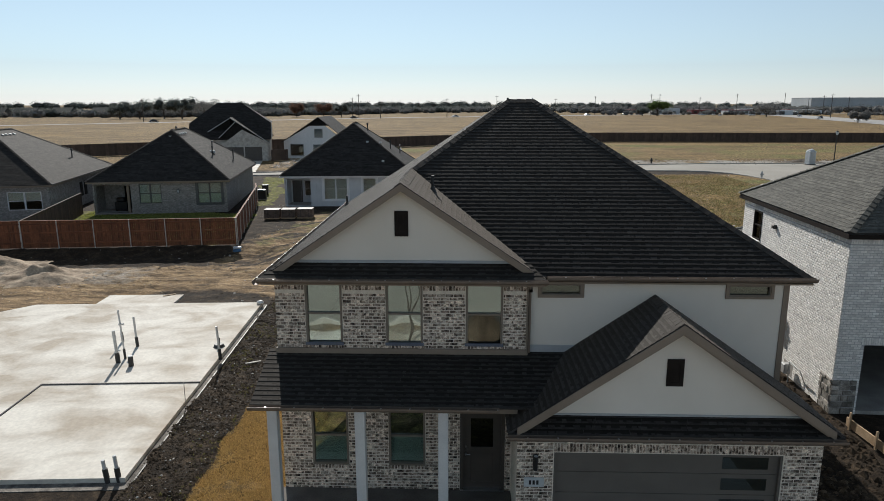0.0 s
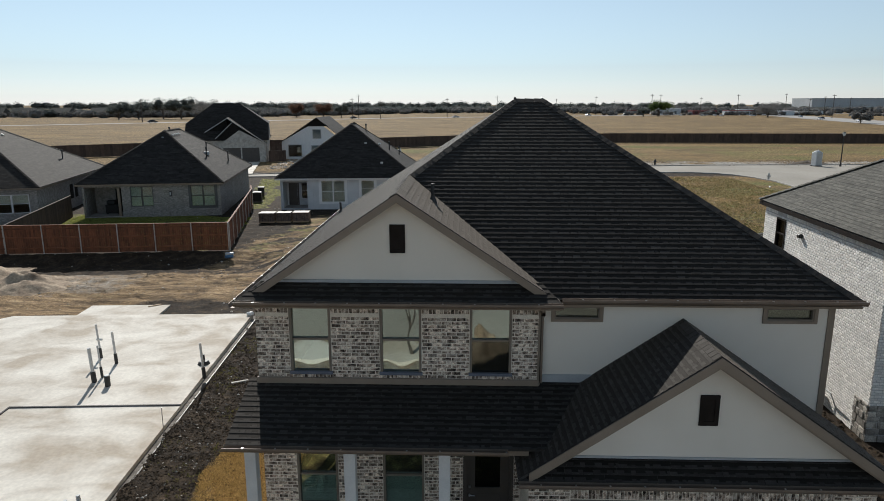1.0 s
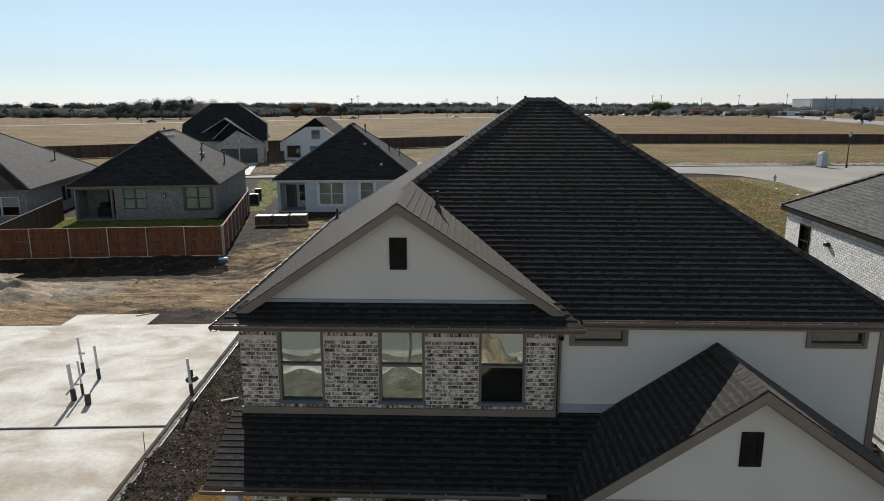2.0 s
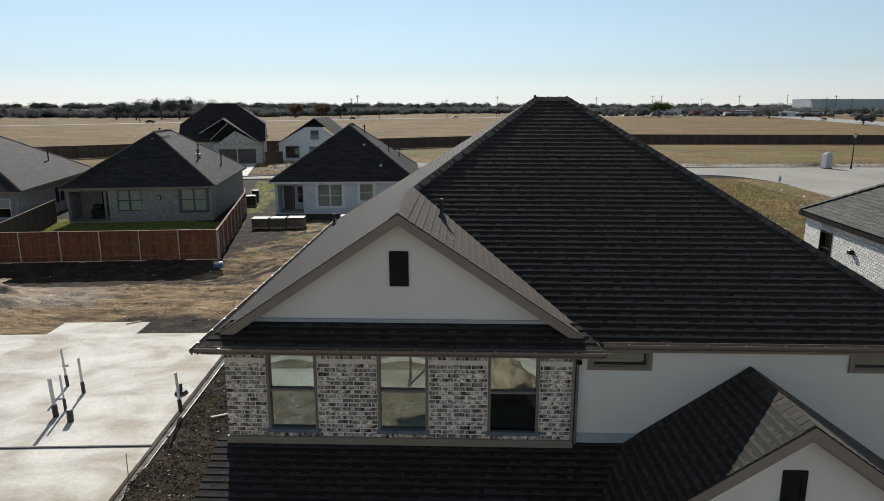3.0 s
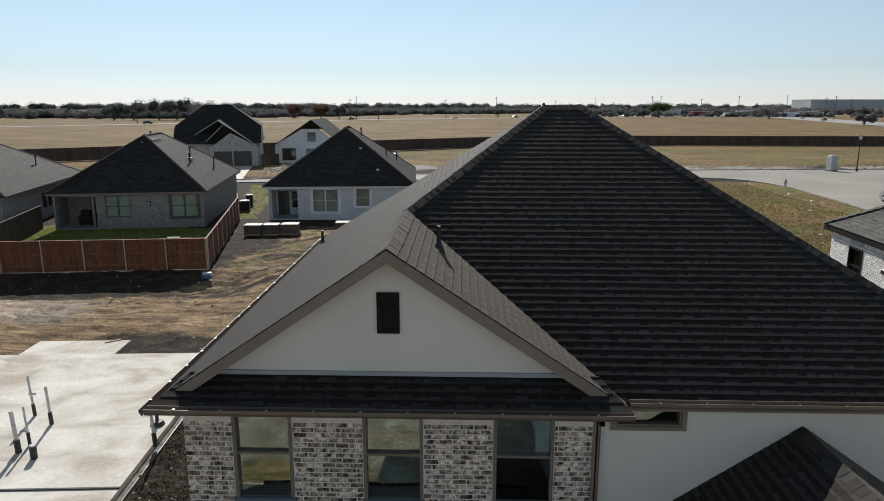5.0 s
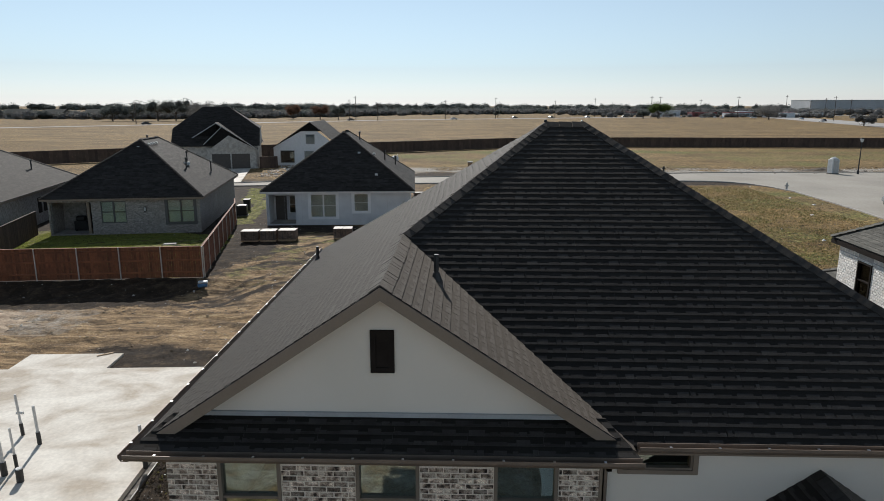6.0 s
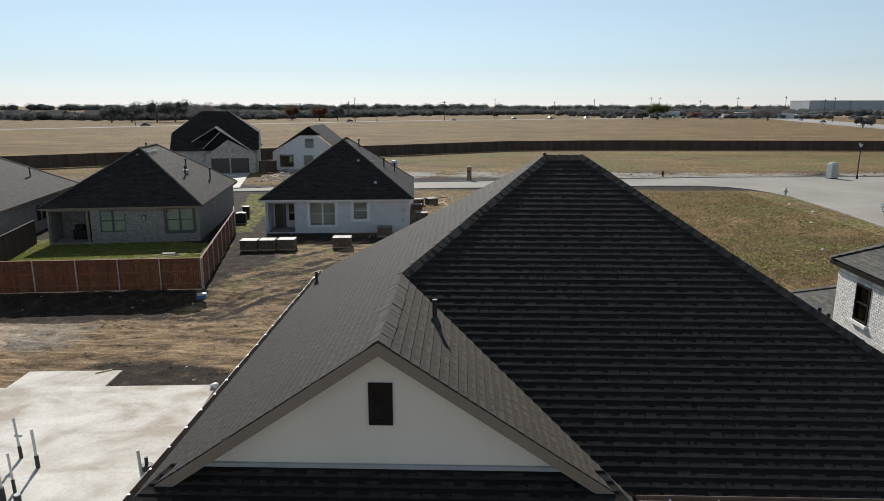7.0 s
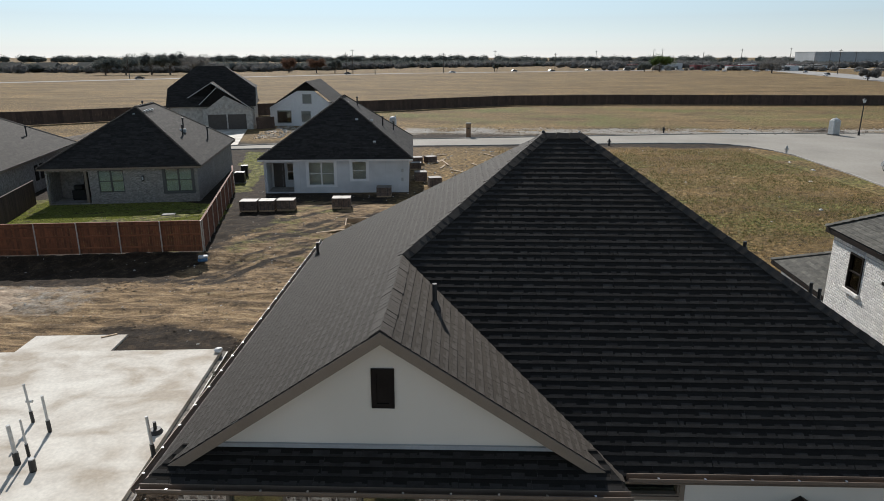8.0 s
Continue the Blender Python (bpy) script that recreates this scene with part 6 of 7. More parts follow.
def heap(name, label, x, y, r, h, material, seed, rx=1.0):
    p = thing(name, label, "dirt heap", pose(x, y, 0))
    n, vs, fs = 44, [], []
    for j in range(n + 1):
        for i in range(n + 1):
            a, b = (i / n * 2 - 1), (j / n * 2 - 1)
            q = math.sqrt(a * a + b * b) + 0.25 * noise.noise((a * 1.7, b * 1.7, seed))
            z = h * (max(0.0, 1 - q) ** 1.3) * (1 + 0.5 * noise.noise((a * 4, b * 4, seed))) + 0.05 * h * noise.noise((a * 15, b * 15, seed))
            vs.append((a * r * rx, b * r, z - 0.06))
    for j in range(n):
        for i in range(n):
            k = j * (n + 1) + i
            fs.append((k, k + 1, k + n + 2, k + n + 1))
    raw("dirt", vs, fs, material, p, smooth=True)


TAN_DIRT = mk("tan_dirt", (0.19, 0.135, 0.088), (0.42, 0.33, 0.235), 1.6, 0.95, 0.8, 9, 0.3)
DARK_DIRT = mk("dark_dirt", (0.06, 0.046, 0.034), (0.14, 0.11, 0.08), 1.6, 0.95, 0.8, 9, 0.3)
heap("dirt_heap", "pale dirt heap beside the track", -23.6, 35.0, 2.2, 0.8, TAN_DIRT, 2, 1.3)
heap("dirt_heap", "tan dirt heap with rubble near the slab", -28.0, 36.8, 2.3, 1.3, TAN_DIRT, 5, 1.2)
heap("dirt_heap", "tan dirt heap in the front yard", 0.75, 3.6, 1.5, 1.2, TAN_DIRT, 8)
heap("dirt_heap", "low dark dirt heap beside the street lamp", 55.0, 110.5, 2.4, 0.55, DARK_DIRT, 11, 1.5)
heap("dirt_heap", "low grey dirt heap in the far lot", -47.0, 101.0, 6.0, 1.6, DARK_DIRT, 9, 1.6)


def scatter(name, label, n, area, material, size, seed, flat=0.6, kind="stuff", ok=None, lift=0.0):
    """Small irregular lumps strewn over a stretch of ground, one object."""
    rng = random.Random(seed)
    V0 = [(1, 0, 0), (-1, 0, 0), (0, 1, 0), (0, -1, 0), (0, 0, 1), (0, 0, -0.5)]
    F0 = [(0, 2, 4), (2, 1, 4), (1, 3, 4), (3, 0, 4), (2, 0, 5), (1, 2, 5), (3, 1, 5), (0, 3, 5)]
    vs, fs = [], []
    while n > 0:
        x, y = rng.uniform(area[0], area[1]), rng.uniform(area[2], area[3])
        n -= 1
        if ok and not ok(x, y):
            continue
        t_, d_, g_, r_, f_ = fields(x, y)
        z0 = lift + (ground_height(x, y, t_, d_, f_) if y < 100 else 0.0)
        s = size * rng.choice((0.35, 0.5, 0.5, 0.7, 1.0, 1.5)) * rng.uniform(0.7, 1.2)
        a = rng.uniform(0, 6.3)
        k = len(vs)
        for p in V0:
            q = [c * s * rng.uniform(0.6, 1.3) for c in p]
            vs.append((x + q[0] * math.cos(a) - q[1] * math.sin(a), y + q[0] * math.sin(a) + q[1] * math.cos(a), z0 + q[2] * flat))
        fs.extend([(i + k, j + k, l + k) for i, j, l in F0])
    tagged(raw(name, vs, fs, material), label, name.replace("_", " "), kind=kind)


def soil_here(x, y):
    t, d, g, r, f = fields(x, y)
    return f > 0.6 and t < 0.5 and d < 0.4 and g < 0.4


def tan_here(x, y):
    t, d, g, r, f = fields(x, y)
    return f > 0.5 and t > 0.4


scatter("soil_clods", "dark clods of turned soil", 46000, (-9.5, -4.6, 12, 33), CLOD, 0.034, 1, flat=0.5, ok=soil_here)
scatter("soil_clods", "dark clods of turned soil", 16000, (-34, -2, 27, 46), CLOD, 0.04, 2, flat=0.32, ok=soil_here)
scatter("soil_clods", "dark clods of turned soil", 7000, (-15, 2, 40, 62), CLOD, 0.03, 3, flat=0.32, ok=soil_here)
scatter("soil_clods", "dark clods of turned soil", 3500, (7.7, 11.3, 11, 26), CLOD, 0.09, 4)
scatter("soil_clods", "dark clods of turned soil", 2000, (-30, -3, 32, 39), DARK_DIRT, 0.022, 12, ok=tan_here)
scatter("soil_clods", "tan clods and crumbs of dry dirt", 12000, (-32, 1, 31, 60), TAN_DIRT, 0.045, 13, flat=0.45, ok=tan_here)
scatter("soil_clods", "dark clods among the dry dirt", 6000, (-18, 1, 37, 60), DARK_DIRT, 0.05, 14, flat=0.45, ok=tan_here)
scatter("pale_stones", "small pale stones and rubble in the soil", 2600, (-9.5, -4.4, 12, 34), RUBBLE, 0.028, 5, ok=soil_here)
scatter("pale_stones", "small pale stones and rubble in the soil", 800, (-32, 4, 30, 62), RUBBLE, 0.05, 6)
scatter("pale_stones", "pale rubble and litter along the street", 2600, (-6, 90, 105, 115), RUBBLE, 0.09, 7, flat=0.4)
scatter("dark_rubble", "dark broken clods along the street", 1600, (-6, 90, 105, 116), CLOD, 0.12, 8, flat=0.4)
scatter("pale_stones", "scraps of white litter in the dry grass", 60, (6, 37, 45, 90), WHITE_WOOD, 0.14, 9)
scatter("pale_stones", "scraps and rubble beside the unfinished house", 260, (-5, 10, 60, 88), RUBBLE, 0.14, 10)
scatter("pale_stones", "scraps and rubble before the far houses", 420, (-30, -25.5, 99, 116), RUBBLE, 0.16, 11)


def blades(name, label, n, area, material, h, seed, test, w=0.012):
    """Short leaning blades of grass, each a thin upright sliver."""
    rng = random.Random(seed)
    vs, fs = [], []
    for _ in range(n):
        x, y = rng.uniform(area[0], area[1]), rng.uniform(area[2], area[3])
        if not test(x, y):
            continue
        for _ in range(3):
            a, l = rng.uniform(0, 6.3), h * rng.uniform(0.5, 1.3)
            b = rng.uniform(0, 6.3)
            ox, oy = x + rng.uniform(-0.05, 0.05), y + rng.uniform(-0.05, 0.05)
            k, g = len(vs), -swale(ox, oy)
            vs.extend([(ox - w * math.cos(a), oy - w * math.sin(a), g - 0.01), (ox + w * math.cos(a), oy + w * math.sin(a), g - 0.01),
                       (ox + l * 0.8 * math.cos(b), oy + l * 0.8 * math.sin(b), g + l)])
            fs.append((k, k + 1, k + 2))
    tagged(raw(name, vs, fs, material), label, "grass", kind="stuff")


def dry_plot(x, y):
    return fields(x, y)[1] > 0.45 and y < near_edge(x) - 1 and not (x > 34 and y > 50)


blades("straw_mat", "ochre straw over the strip beside the house", 30000, (-7.4, -4.4, 11, 20.5), STRAW, 0.035, 1, lambda x, y: fields(x, y)[1] > 0.4, 0.014)
blades("weeds", "sparse olive weeds on the soil beside the slab", 2600, (-9.2, -4.6, 13, 34), OLIVE_BLADE, 0.05, 6, lambda x, y: soil_here(x, y) and noise.noise((x / 1.3, y / 1.7, 5)) > 0.05, 0.02)
blades("dry_grass", "tufts of dry winter grass on the corner plot", 26000, (4, 38, 40, 91), DRY_BLADE, 0.11, 2, dry_plot, 0.03)
blades("olive_grass", "olive green tufts on the corner plot", 16000, (6, 38, 42, 90), OLIVE_BLADE, 0.10, 3, lambda x, y: dry_plot(x, y) and fields(x, y)[2] > 0.25, 0.03)
blades("green_grass", "mown green lawn behind the bungalow", 44000, (-33, -15, 43, 58), GREEN_BLADE, 0.03, 4, lambda x, y: fields(x, y)[2] > 0.8, 0.035)
blades("green_grass", "green lawn strip beside the bungalow", 6000, (-26, -16, 60, 88), GREEN_BLADE, 0.035, 5, lambda x, y: fields(x, y)[2] > 0.4, 0.02)


# ---- street furniture ----
def mailbox(x, y, z=0.0):
    p = thing("brick_mailbox", "brown brick mailbox pillar by the street", "mailbox", pose(x, y, z))
    part("pillar", box(B(), -0.33, 0.33, -0.33, 0.33, 0, 1.85, 0.01), TAN_BRICK, p)
    part("cap", box(B(), -0.38, 0.38, -0.38, 0.38, 1.85, 1.96, 0.02), CONCRETE_ROUGH, p)
    part("box_door", box(B(), -0.14, 0.14, -0.35, -0.33, 1.1, 1.35), BLACK_METAL, p)


mailbox(0.75, 101.9)
def toilet(x, y, rz, w):
    loo = thing("portable_toilet", "pale grey portable toilet beside the street", "toilet", pose(x, y, 0, 0, 0, rz))
    part("cabin", box(B(), -w, w, -w, w, 0.1, 2.1, 0.05), TOILET_PLASTIC, loo)
    bm = B()
    bmesh.ops.create_uvsphere(bm, u_segments=16, v_segments=8, radius=w + 0.03)
    for v in bm.verts:
        v.co = Vector((v.co.x, v.co.y, max(v.co.z, 0) * 0.5 + 2.1))
    part("roof", bm, TOILET_PLASTIC, loo, smooth=True)
    part("door", box(B(), -w * 0.7, w * 0.7, -w - 0.04, -w, 0.15, 1.98, 0.01), AC_GREY, loo)
    part("vent_stack", tube(B(), (w * 0.7, w * 0.7, 2.1), (w * 0.7, w * 0.7, 2.5), 0.05, seg=8), TOILET_PLASTIC, loo)
    part("skid", box(B(), -w - 0.05, w + 0.05, -w - 0.05, w + 0.05, 0.0, 0.1), BLACK_PIPE, loo)


toilet(53.6, 105.5, 10, 0.54)
toilet(-10.5, 107.6, -5, 0.46)
lamp = thing("street_lamp", "dark street lamp with a small lantern head", "street lamp", pose(56.9, 104.9, 0))
part("post", tube(B(), (0, 0, 0), (0, 0, 4.6), 0.09, 0.06, 10), BLACK_METAL, lamp)
part("base", tube(B(), (0, 0, 0), (0, 0, 0.6), 0.17, 0.12, 10), BLACK_METAL, lamp)
part("lantern", tube(B(), (0, 0, 4.6), (0, 0, 5.05), 0.14, 0.26, 8), TOILET_PLASTIC, lamp)
part("lantern_cap", tube(B(), (0, 0, 5.05), (0, 0, 5.25), 0.3, 0.05, 8), BLACK_METAL, lamp)


def hydrant(x, y, mat_, label):
    p = thing("fire_hydrant", label, "hydrant", pose(x, y, 0))
    part("barrel", tube(B(), (0, 0, 0), (0, 0, 0.65), 0.13, 0.12, 10), mat_, p)
    part("bonnet", tube(B(), (0, 0, 0.65), (0, 0, 0.9), 0.16, 0.04, 10), mat_, p)
    bm = B()
    tube(bm, (-0.24, 0, 0.5), (0.24, 0, 0.5), 0.07, seg=8)
    tube(bm, (0, -0.22, 0.5), (0, 0, 0.5), 0.08, seg=8)
    part("nozzles", bm, mat_, p)


hydrant(38.0, 86.3, AC_GREY, "grey fire hydrant on the street corner")
hydrant(18.6, 92.6, BLACK_METAL, "black fire hydrant beside the street")
hydrant(29.8, 107.5, BLACK_METAL, "black fire hydrant beyond the street")


def car(x, y, rz, paint, label, group="", z=0.04, van=False):
    c = thing("car", label, "car", pose(x, y, z, 0, 0, rz), group)
    L, H = 4.7, 1.45 if not van else 1.85
    prof = [(-2.35, 0.35), (-2.3, 0.75), (-2.1, 0.9), (-1.35, 0.98), (1.0, 1.0), (2.05, 0.86), (2.3, 0.7), (2.35, 0.35)]
    bm = B()
    prism(bm, [(a, -0.88, b) for a, b in prof], (0, 1.76, 0))
    es = [e for e in bm.edges if abs(e.verts[0].co.y - e.verts[1].co.y) < 0.01]
    bmesh.ops.bevel(bm, geom=es, offset=0.09, segments=2, affect="EDGES")
    part("body", bm, paint, c, smooth=False)
    top = [(-1.75, 0.95), (-1.05, H - 0.03), (-0.6, H), (0.15, H), (0.55, H - 0.08), (1.25, 0.98)] if not van else [(-2.2, 0.95), (-2.05, H - 0.03), (-1.6, H), (0.3, H), (0.8, H - 0.1), (1.4, 0.98)]
    for nm, m_, ins, sh in (("cabin_glass", GLASS_DARK, 0.0, 0.0), ("roof", paint, 0.0, 1.0)):
        bm = B()
        if nm == "roof":
            pr = [(a, b) for a, b in top[1:-1]]
            vs = [(a, s * 0.62, b + 0.012) for a, b in pr for s in (-1, 1)]
            for p in vs:
                bm.verts.new(p)
            bm.verts.ensure_lookup_table()
            for i in range(len(pr) - 1):
                bm.faces.new([bm.verts[k] for k in (2 * i, 2 * i + 2, 2 * i + 3, 2 * i + 1)])
            bmesh.ops.solidify(bm, geom=bm.faces[:], thickness=0.03)
        else:
            lo = [bm.verts.new((a, -0.80 + 0.19 * (b - 0.95) / (H - 0.95), b)) for a, b in top]
            hi = [bm.verts.new((a, 0.80 - 0.19 * (b - 0.95) / (H - 0.95), b)) for a, b in top]
            bm.faces.new(lo), bm.faces.new(hi[::-1])
            for i in range(len(top)):
                j = (i + 1) % len(top)
                bm.faces.new((lo[j], lo[i], hi[i], hi[j]))
            bmesh.ops.recalc_face_normals(bm, faces=bm.faces)
        part(nm, bm, CAR_DARK if nm == "cabin_glass" else m_, c)
    for a in (-1.42, 1.42):
        for s in (-1, 1):
            wv = part("wheel", tube(B(), (a, s * 0.70, 0.33), (a, s * 0.90, 0.33), 0.33, seg=18), TYRE, c)
            part("rim", tube(B(), (a, s * 0.895, 0.33), (a, s * 0.915, 0.33), 0.2, seg=12), STEEL, wv)
    for s in (-0.6, 0.6):
        part("headlight", box(B(), 2.2, 2.32, s - 0.16, s + 0.16, 0.66, 0.78, 0.02), TOILET_PLASTIC, c)
        part("tail_light", box(B(), -2.36, -2.26, s - 0.16, s + 0.16, 0.68, 0.82, 0.02), RED_PAINT, c)
    return c


car(42.4, 72.0, -95, CAR_SILVER, "silver saloon car on the concrete street", z=0.03)
FARCARS = [(-232, 268, 39, CAR_DARK), (-158, 340, 43, CAR_DARK), (-70, 428, 44, CAR_DARK), (-6, 466, 32, CAR_WHITE), (38, 505, 27, CAR_DARK), (66, 515, 27, CAR_DARK),
           (96, 532, 27, CAR_SILVER), (128, 548, 25, CAR_DARK), (172, 562, 22, CAR_SILVER), (205, 400, 78, CAR_WHITE), (214, 415, 78, CAR_DARK), (200, 352, 76, CAR_WHITE), (196, 318, 74, CAR_DARK), (228, 470, 80, CAR_SILVER)]
for x, y, rz, m_ in FARCARS:
    nm = {CAR_DARK: "dark", CAR_WHITE: "white", CAR_SILVER: "silver"}[m_]
    c = car(x, y, rz, m_, nm + " car on the far highway", "cars on the far highway", z=0.1)


def pole(x, y, h, arms=True, lean=0.0):
    p = thing("utility_pole", "tall wooden utility pole beside the highway", "utility pole", pose(x, y, 0, 0, lean, RNG.uniform(-20, 20)), "utility poles")
    part("shaft", tube(B(), (0, 0, 0), (0, 0, h), 0.24, 0.16, 8), BARK, p)
    if arms:
        part("crossarm", box(B(), -1.3, 1.3, -0.08, 0.08, h - 1.0, h - 0.8), BARK, p)


for x, y, h in ((-67, 430, 15), (-70, 424, 13), (-54, 436, 11), (-12, 470, 13), (24, 505, 15), (72, 540, 13), (106, 556, 15), (141, 520, 16), (146, 515, 16), (186, 545, 14),
                (205, 520, 16), (233, 440, 15), (252, 545, 17), (268, 540, 13), (-168, 350, 12), (290, 560, 15), (310, 560, 14)):
    pole(x, y, h)


# ---- trees and the far edge ----
def clump(rng, vs, fs, c, r, n, s, squash=0.8):
    """Leaf scraps spread through a ball, thickest near its skin: small tilted triangles."""
    g = np.random.default_rng(rng.randrange(1 << 30))
    d = g.normal(size=(n, 3))
    d /= np.linalg.norm(d, axis=1)[:, None]
    p = d * (g.random(n) ** 0.45)[:, None] * r * (1, 1, squash) + c
    q = p[:, None, :] + g.uniform(-s, s, (n, 3, 3))
    k = len(vs)
    vs.extend(map(tuple, q.reshape(-1, 3).tolist()))
    fs.extend([(k + 3 * i, k + 3 * i + 1, k + 3 * i + 2) for i in range(n)])


ICO = bmesh.new()
bmesh.ops.create_icosphere(ICO, subdivisions=2, radius=1.0)
ICO_V, ICO_F = [tuple(v.co) for v in ICO.verts], [tuple(v.index for v in f.verts) for f in ICO.faces]
ICO.free()


def core(rng, vs, fs, c, r, rz):
    """The dense heart of a crown: an uneven lump that the leaf scraps hide."""
    k, o = len(vs), rng.uniform(0, 50)
    for x, y, z in ICO_V:
        q = 1 + 0.45 * noise.noise((x * 1.6 + o, y * 1.6, z * 1.6)) + 0.25 * noise.noise((x * 4 + o, y * 4, z * 4))
        vs.append((c[0] + x * r * q, c[1] + y * r * q, c[2] + z * rz * q))
    fs.extend([tuple(i + k for i in f) for f in ICO_F])


def tree(x, y, h, w, leaf, seed, name="tree", label="bare grey winter tree", dense=700, s=0.35):
    rng = random.Random(seed)
    t = thing(name, label, "tree", pose(x, y, 0))
    bm = B()
    tube(bm, (0, 0, -0.1), (0, 0, h * 0.45), w * 0.035 + 0.05, w * 0.02 + 0.03, 8)
    vs, fs = [], []
    for k in range(9):
        a, l = k * 2.4 + rng.uniform(-0.4, 0.4), rng.uniform(0.25, 0.5) * w
        z0 = h * rng.uniform(0.2, 0.45)
        e = (math.cos(a) * l, math.sin(a) * l, h * rng.uniform(0.5, 0.88))
        tube(bm, (0, 0, z0), e, w * 0.014 + 0.02, 0.02, 6)
        clump(rng, vs, fs, e, w * rng.uniform(0.2, 0.34), dense // 9, s)
        if leaf is not LEAF_GREY:
            core(rng, vs, fs, e, w * 0.14, w * 0.12)
    part("trunk", bm, BARK, t)
    tagged(raw("crown", vs, fs, leaf, t), kind="stuff")


for i, (x, y, h, w, leaf, lab) in enumerate([
        (-214, 415, 10, 13, LEAF_DARK, "dark evergreen tree at the field's edge"), (-204, 420, 11, 14, LEAF_DARK, "dark evergreen tree at the field's edge"),
        (-190, 424, 13, 15, LEAF_DARK, "tall dark evergreen tree at the field's edge"), (-179, 425, 12, 14, LEAF_DARK, "dark evergreen tree at the field's edge"),
        (-166, 430, 11, 15, LEAF_GREY, "bare grey winter tree at the field's edge"), (-98, 470, 9, 10, LEAF_RUST, "rusty winter tree near the highway"),
        (-118, 475, 9, 10, LEAF_RUST, "rusty winter tree near the highway"), (-84, 462, 9, 8, LEAF_DARK, "dark evergreen tree near the highway"),
        (26, 512, 6, 5, LEAF_DARK, "dark round bush near the highway"), (142, 505, 11, 15, LEAF_GREEN, "light green tree near the crossing"),
        (130, 500, 6, 8, LEAF_DARK, "dark bush near the crossing"), (206, 470, 9, 14, LEAF_GREY, "bare grey tree near the crossing"),
        (188, 330, 5, 7, LEAF_GREY, "bare grey bush beside the road"), (187, 262, 6, 8, LEAF_GREY, "bare grey bush beside the road")]):
    tree(x, y, h, w, leaf, 200 + i, label=lab, dense=5400, s=0.36)


def far_wood(name, label, path, n, hmin, hmax, depth, leaf, seed, s=1.2, dens=55):
    """A far belt of woodland: overlapping crowns of scraps, one object."""
    rng = random.Random(seed)
    vs, fs = [], []
    for _ in range(n):
        k = rng.uniform(0, len(path) - 1.001)
        i, f = int(k), k - int(k)
        x = path[i][0] + (path[i + 1][0] - path[i][0]) * f + rng.uniform(-depth, depth) * 0.3
        y = path[i][1] + (path[i + 1][1] - path[i][1]) * f + rng.uniform(0, depth)
        h = rng.uniform(hmin, hmax) * (0.82 if x > 90 else 1.0) * (1 + 0.25 * noise.noise((x / 60, y / 60, seed)))
        core(rng, vs, fs, (x, y + h * 0.3, h * 0.36), h * rng.uniform(0.5, 0.65), h * 0.38)
        clump(rng, vs, fs, (x, y, h * 0.48), h * 0.66, dens, s)
    tagged(raw(name, vs, fs, leaf), label, "woodland", kind="stuff")


far_wood("woodland", "dark belt of far winter woodland", [(-900, 560), (-420, 470), (-230, 480), (-150, 520), (0, 760), (200, 800), (420, 760), (900, 700)], 900, 5, 8, 70, LEAF_DARK, 31, 0.5, 300)
far_wood("woodland", "grey belt of far bare woodland", [(-900, 540), (-420, 450), (-230, 460), (-150, 500), (-60, 640), (100, 760), (420, 700), (900, 640)], 700, 4, 7, 60, LEAF_GREY, 32, 0.45, 300)
far_wood("woodland", "hazy far woodland on the horizon", [(-1600, 1300), (-500, 1250), (0, 1250), (500, 1250), (1600, 1200)], 700, 9, 15, 120, LEAF_DARK, 33, 1.0, 200)
far_wood("woodland", "low scrub along the highway", [(100, 640), (200, 660), (330, 650), (560, 600)], 280, 6, 10, 40, LEAF_GREY, 34, 0.5, 200)
far_wood("woodland", "low scrub among the far shops", [(110, 545), (200, 552), (300, 520), (360, 480)], 70, 3, 6.5, 14, LEAF_GREY, 35, 0.3, 200)


def far_building(x, y, w, d, h, material, label, roof_mat=None, rz=0, gable=False, name="far_building"):
    p = thing(name, label, "building", pose(x, y, 0, 0, 0, rz))
    part("wall", box(B(), 0, w, 0, d, 0, h), material, p)
    if gable:
        bm = B()
        prism(bm, [(-0.5, -0.5, h), (-0.5, d + 0.5, h), (-0.5, d / 2, h + d * 0.3)], (w + 1, 0, 0))
        part("roof", bm, roof_mat, p)
    else:
        part("parapet", box(B(), -0.2, w + 0.2, -0.2, d + 0.2, h, h + 0.6), roof_mat or material, p)
    for k in range(int(w / 6)):
        part("window", box(B(), 2 + k * 6, 4.5 + k * 6, -0.12, 0.02, 1.0, 2.8), GLASS_DARK, p)


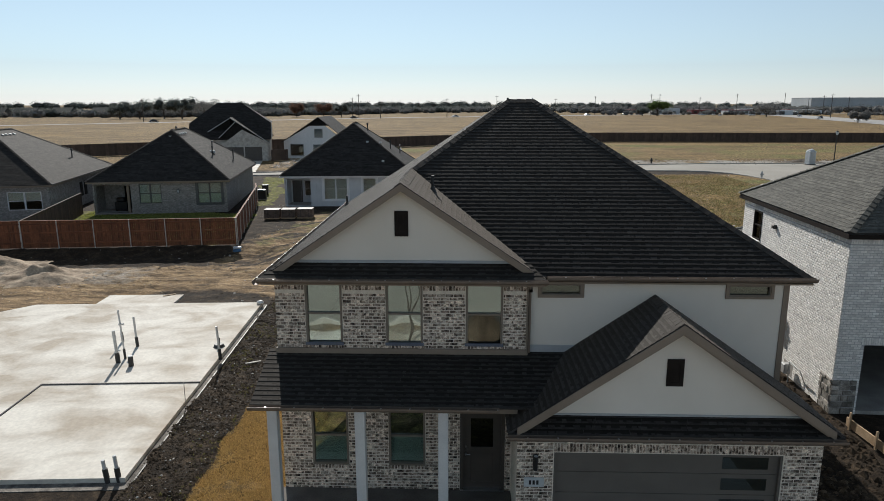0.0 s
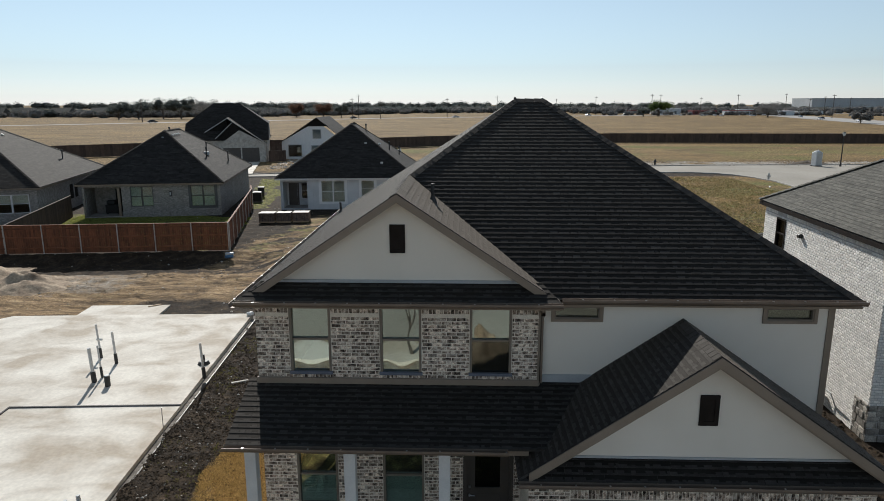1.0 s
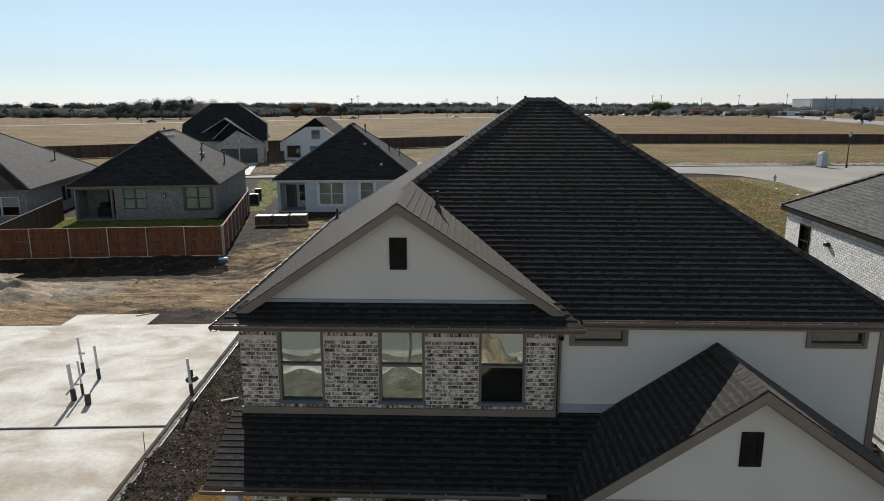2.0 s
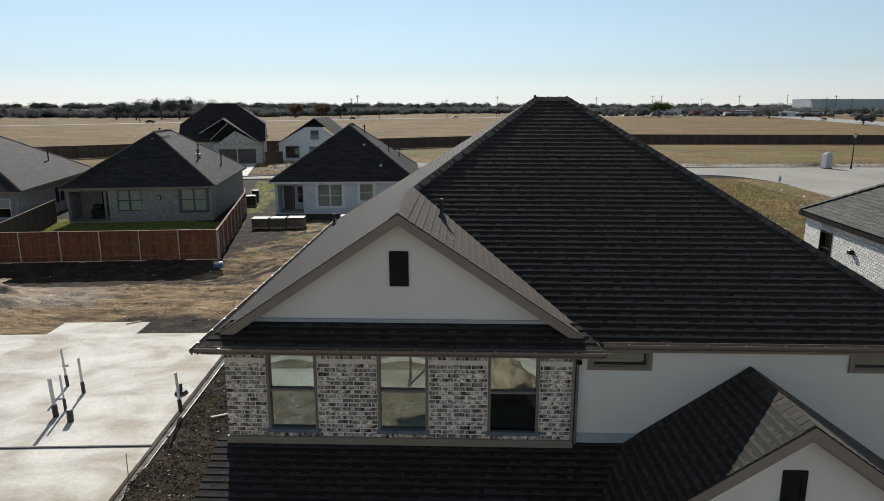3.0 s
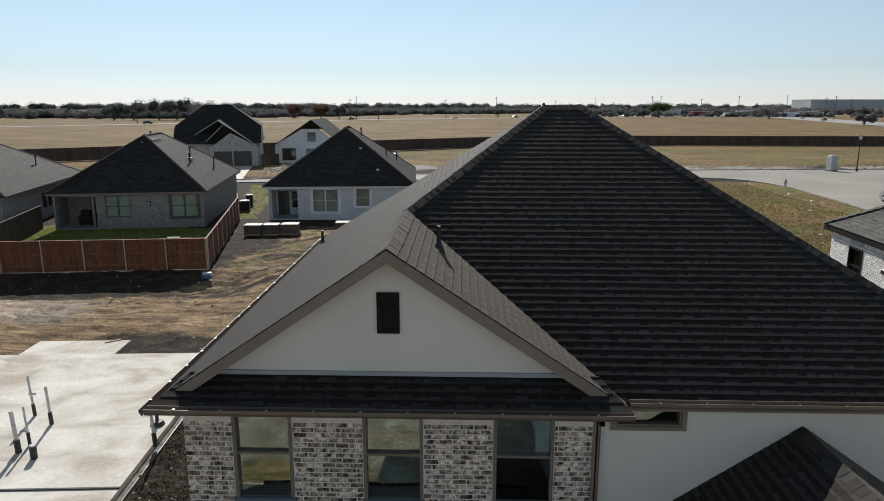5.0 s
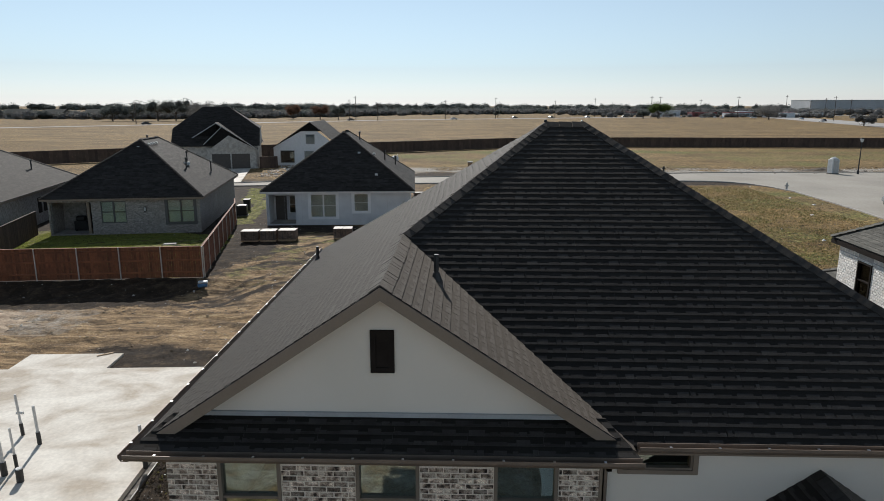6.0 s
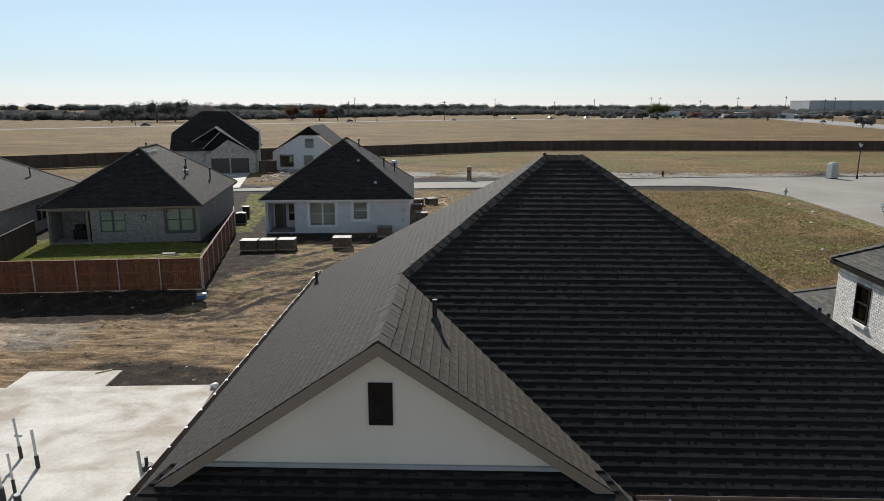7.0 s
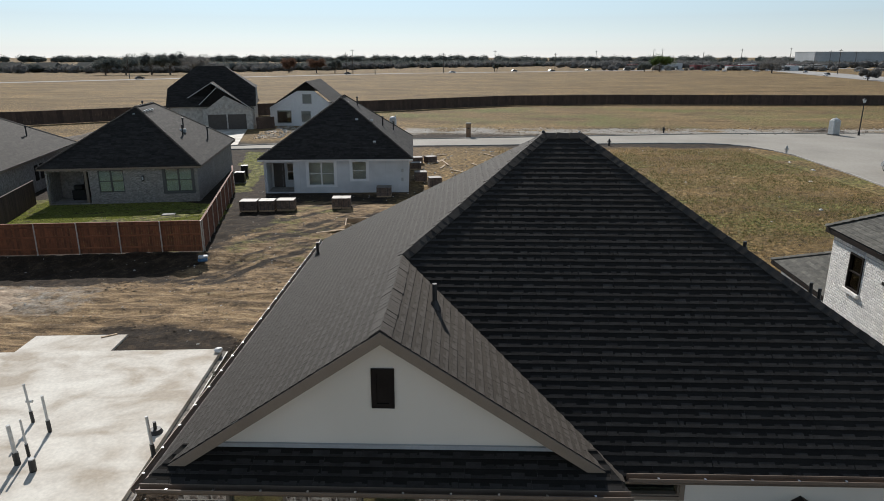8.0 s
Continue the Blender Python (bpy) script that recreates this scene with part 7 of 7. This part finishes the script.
far_building(500, 1000, 290, 60, 16, WAREHOUSE, "long pale grey warehouse on the horizon")
far_building(190, 575, 20, 12, 3.2, RED_PAINT, "low red roadside shop")
far_building(216, 565, 20, 14, 3.2, GREY_PANEL, "low pale roadside shop", RED_PAINT)
far_building(165, 590, 20, 12, 4.5, GREY_PANEL, "low pale roadside shop")
far_building(246, 540, 11, 8, 3.2, GREY_PANEL, "small white roadside building")
far_building(268, 430, 8, 5, 3.2, CAR_WHITE, "small white kiosk beside the crossing")
for k in range(9):
    far_building(-420 + k * 24 + RNG.uniform(-4, 4), 470 + k * 3 + RNG.uniform(-8, 8), 15, 12, 3.2, GREY_BRICK, "far suburban house with a grey roof", SHINGLE_GREY, RNG.uniform(-10, 10), True, "far_house")

rng = random.Random(91)
for k in range(14):
    m_ = rng.choice((GREY_PANEL, CAR_WHITE, RUBBLE, GREY_BRICK, AC_GREY))
    far_building(rng.uniform(120, 330), rng.uniform(575, 680), rng.uniform(7, 16), rng.uniform(8, 14), rng.uniform(2.4, 3.6), m_, "low far roadside building", rng.choice((GREY_PANEL, SHINGLE_GREY, RED_PAINT)), rng.uniform(-8, 8))
for k in range(16):
    m_ = rng.choice((CAR_WHITE, CAR_DARK, CAR_SILVER))
    nm = {CAR_DARK: "dark", CAR_WHITE: "white", CAR_SILVER: "silver"}[m_]
    car(rng.uniform(150, 300), rng.uniform(505, 560), rng.uniform(0, 360), m_, nm + " car parked by the far shops", "cars parked by the far shops", z=0.02)
# street tree and yard before the house, mirrored in its windows
rng = random.Random(77)
st = thing("young_tree", "bare young street tree before the house", "tree", pose(-2.2, 4.0, 0))
bm = B()


def twig(p, d, l, r, n):
    q = p + d * l
    tube(bm, p, q, r, r * 0.62, 5, False)
    if n:
        for _ in range(3 if n > 2 else 2):
            twig(q, (d + Vector((rng.uniform(-0.55, 0.55), rng.uniform(-0.55, 0.55), rng.uniform(-0.1, 0.45)))).normalized(), l * rng.uniform(0.62, 0.85), max(r * 0.62, 0.008), n - 1)


twig(Vector((0, 0, 0)), Vector((0.03, 0, 1)).normalized(), 1.15, 0.05, 6)
part("trunk", bm, BARK, st)
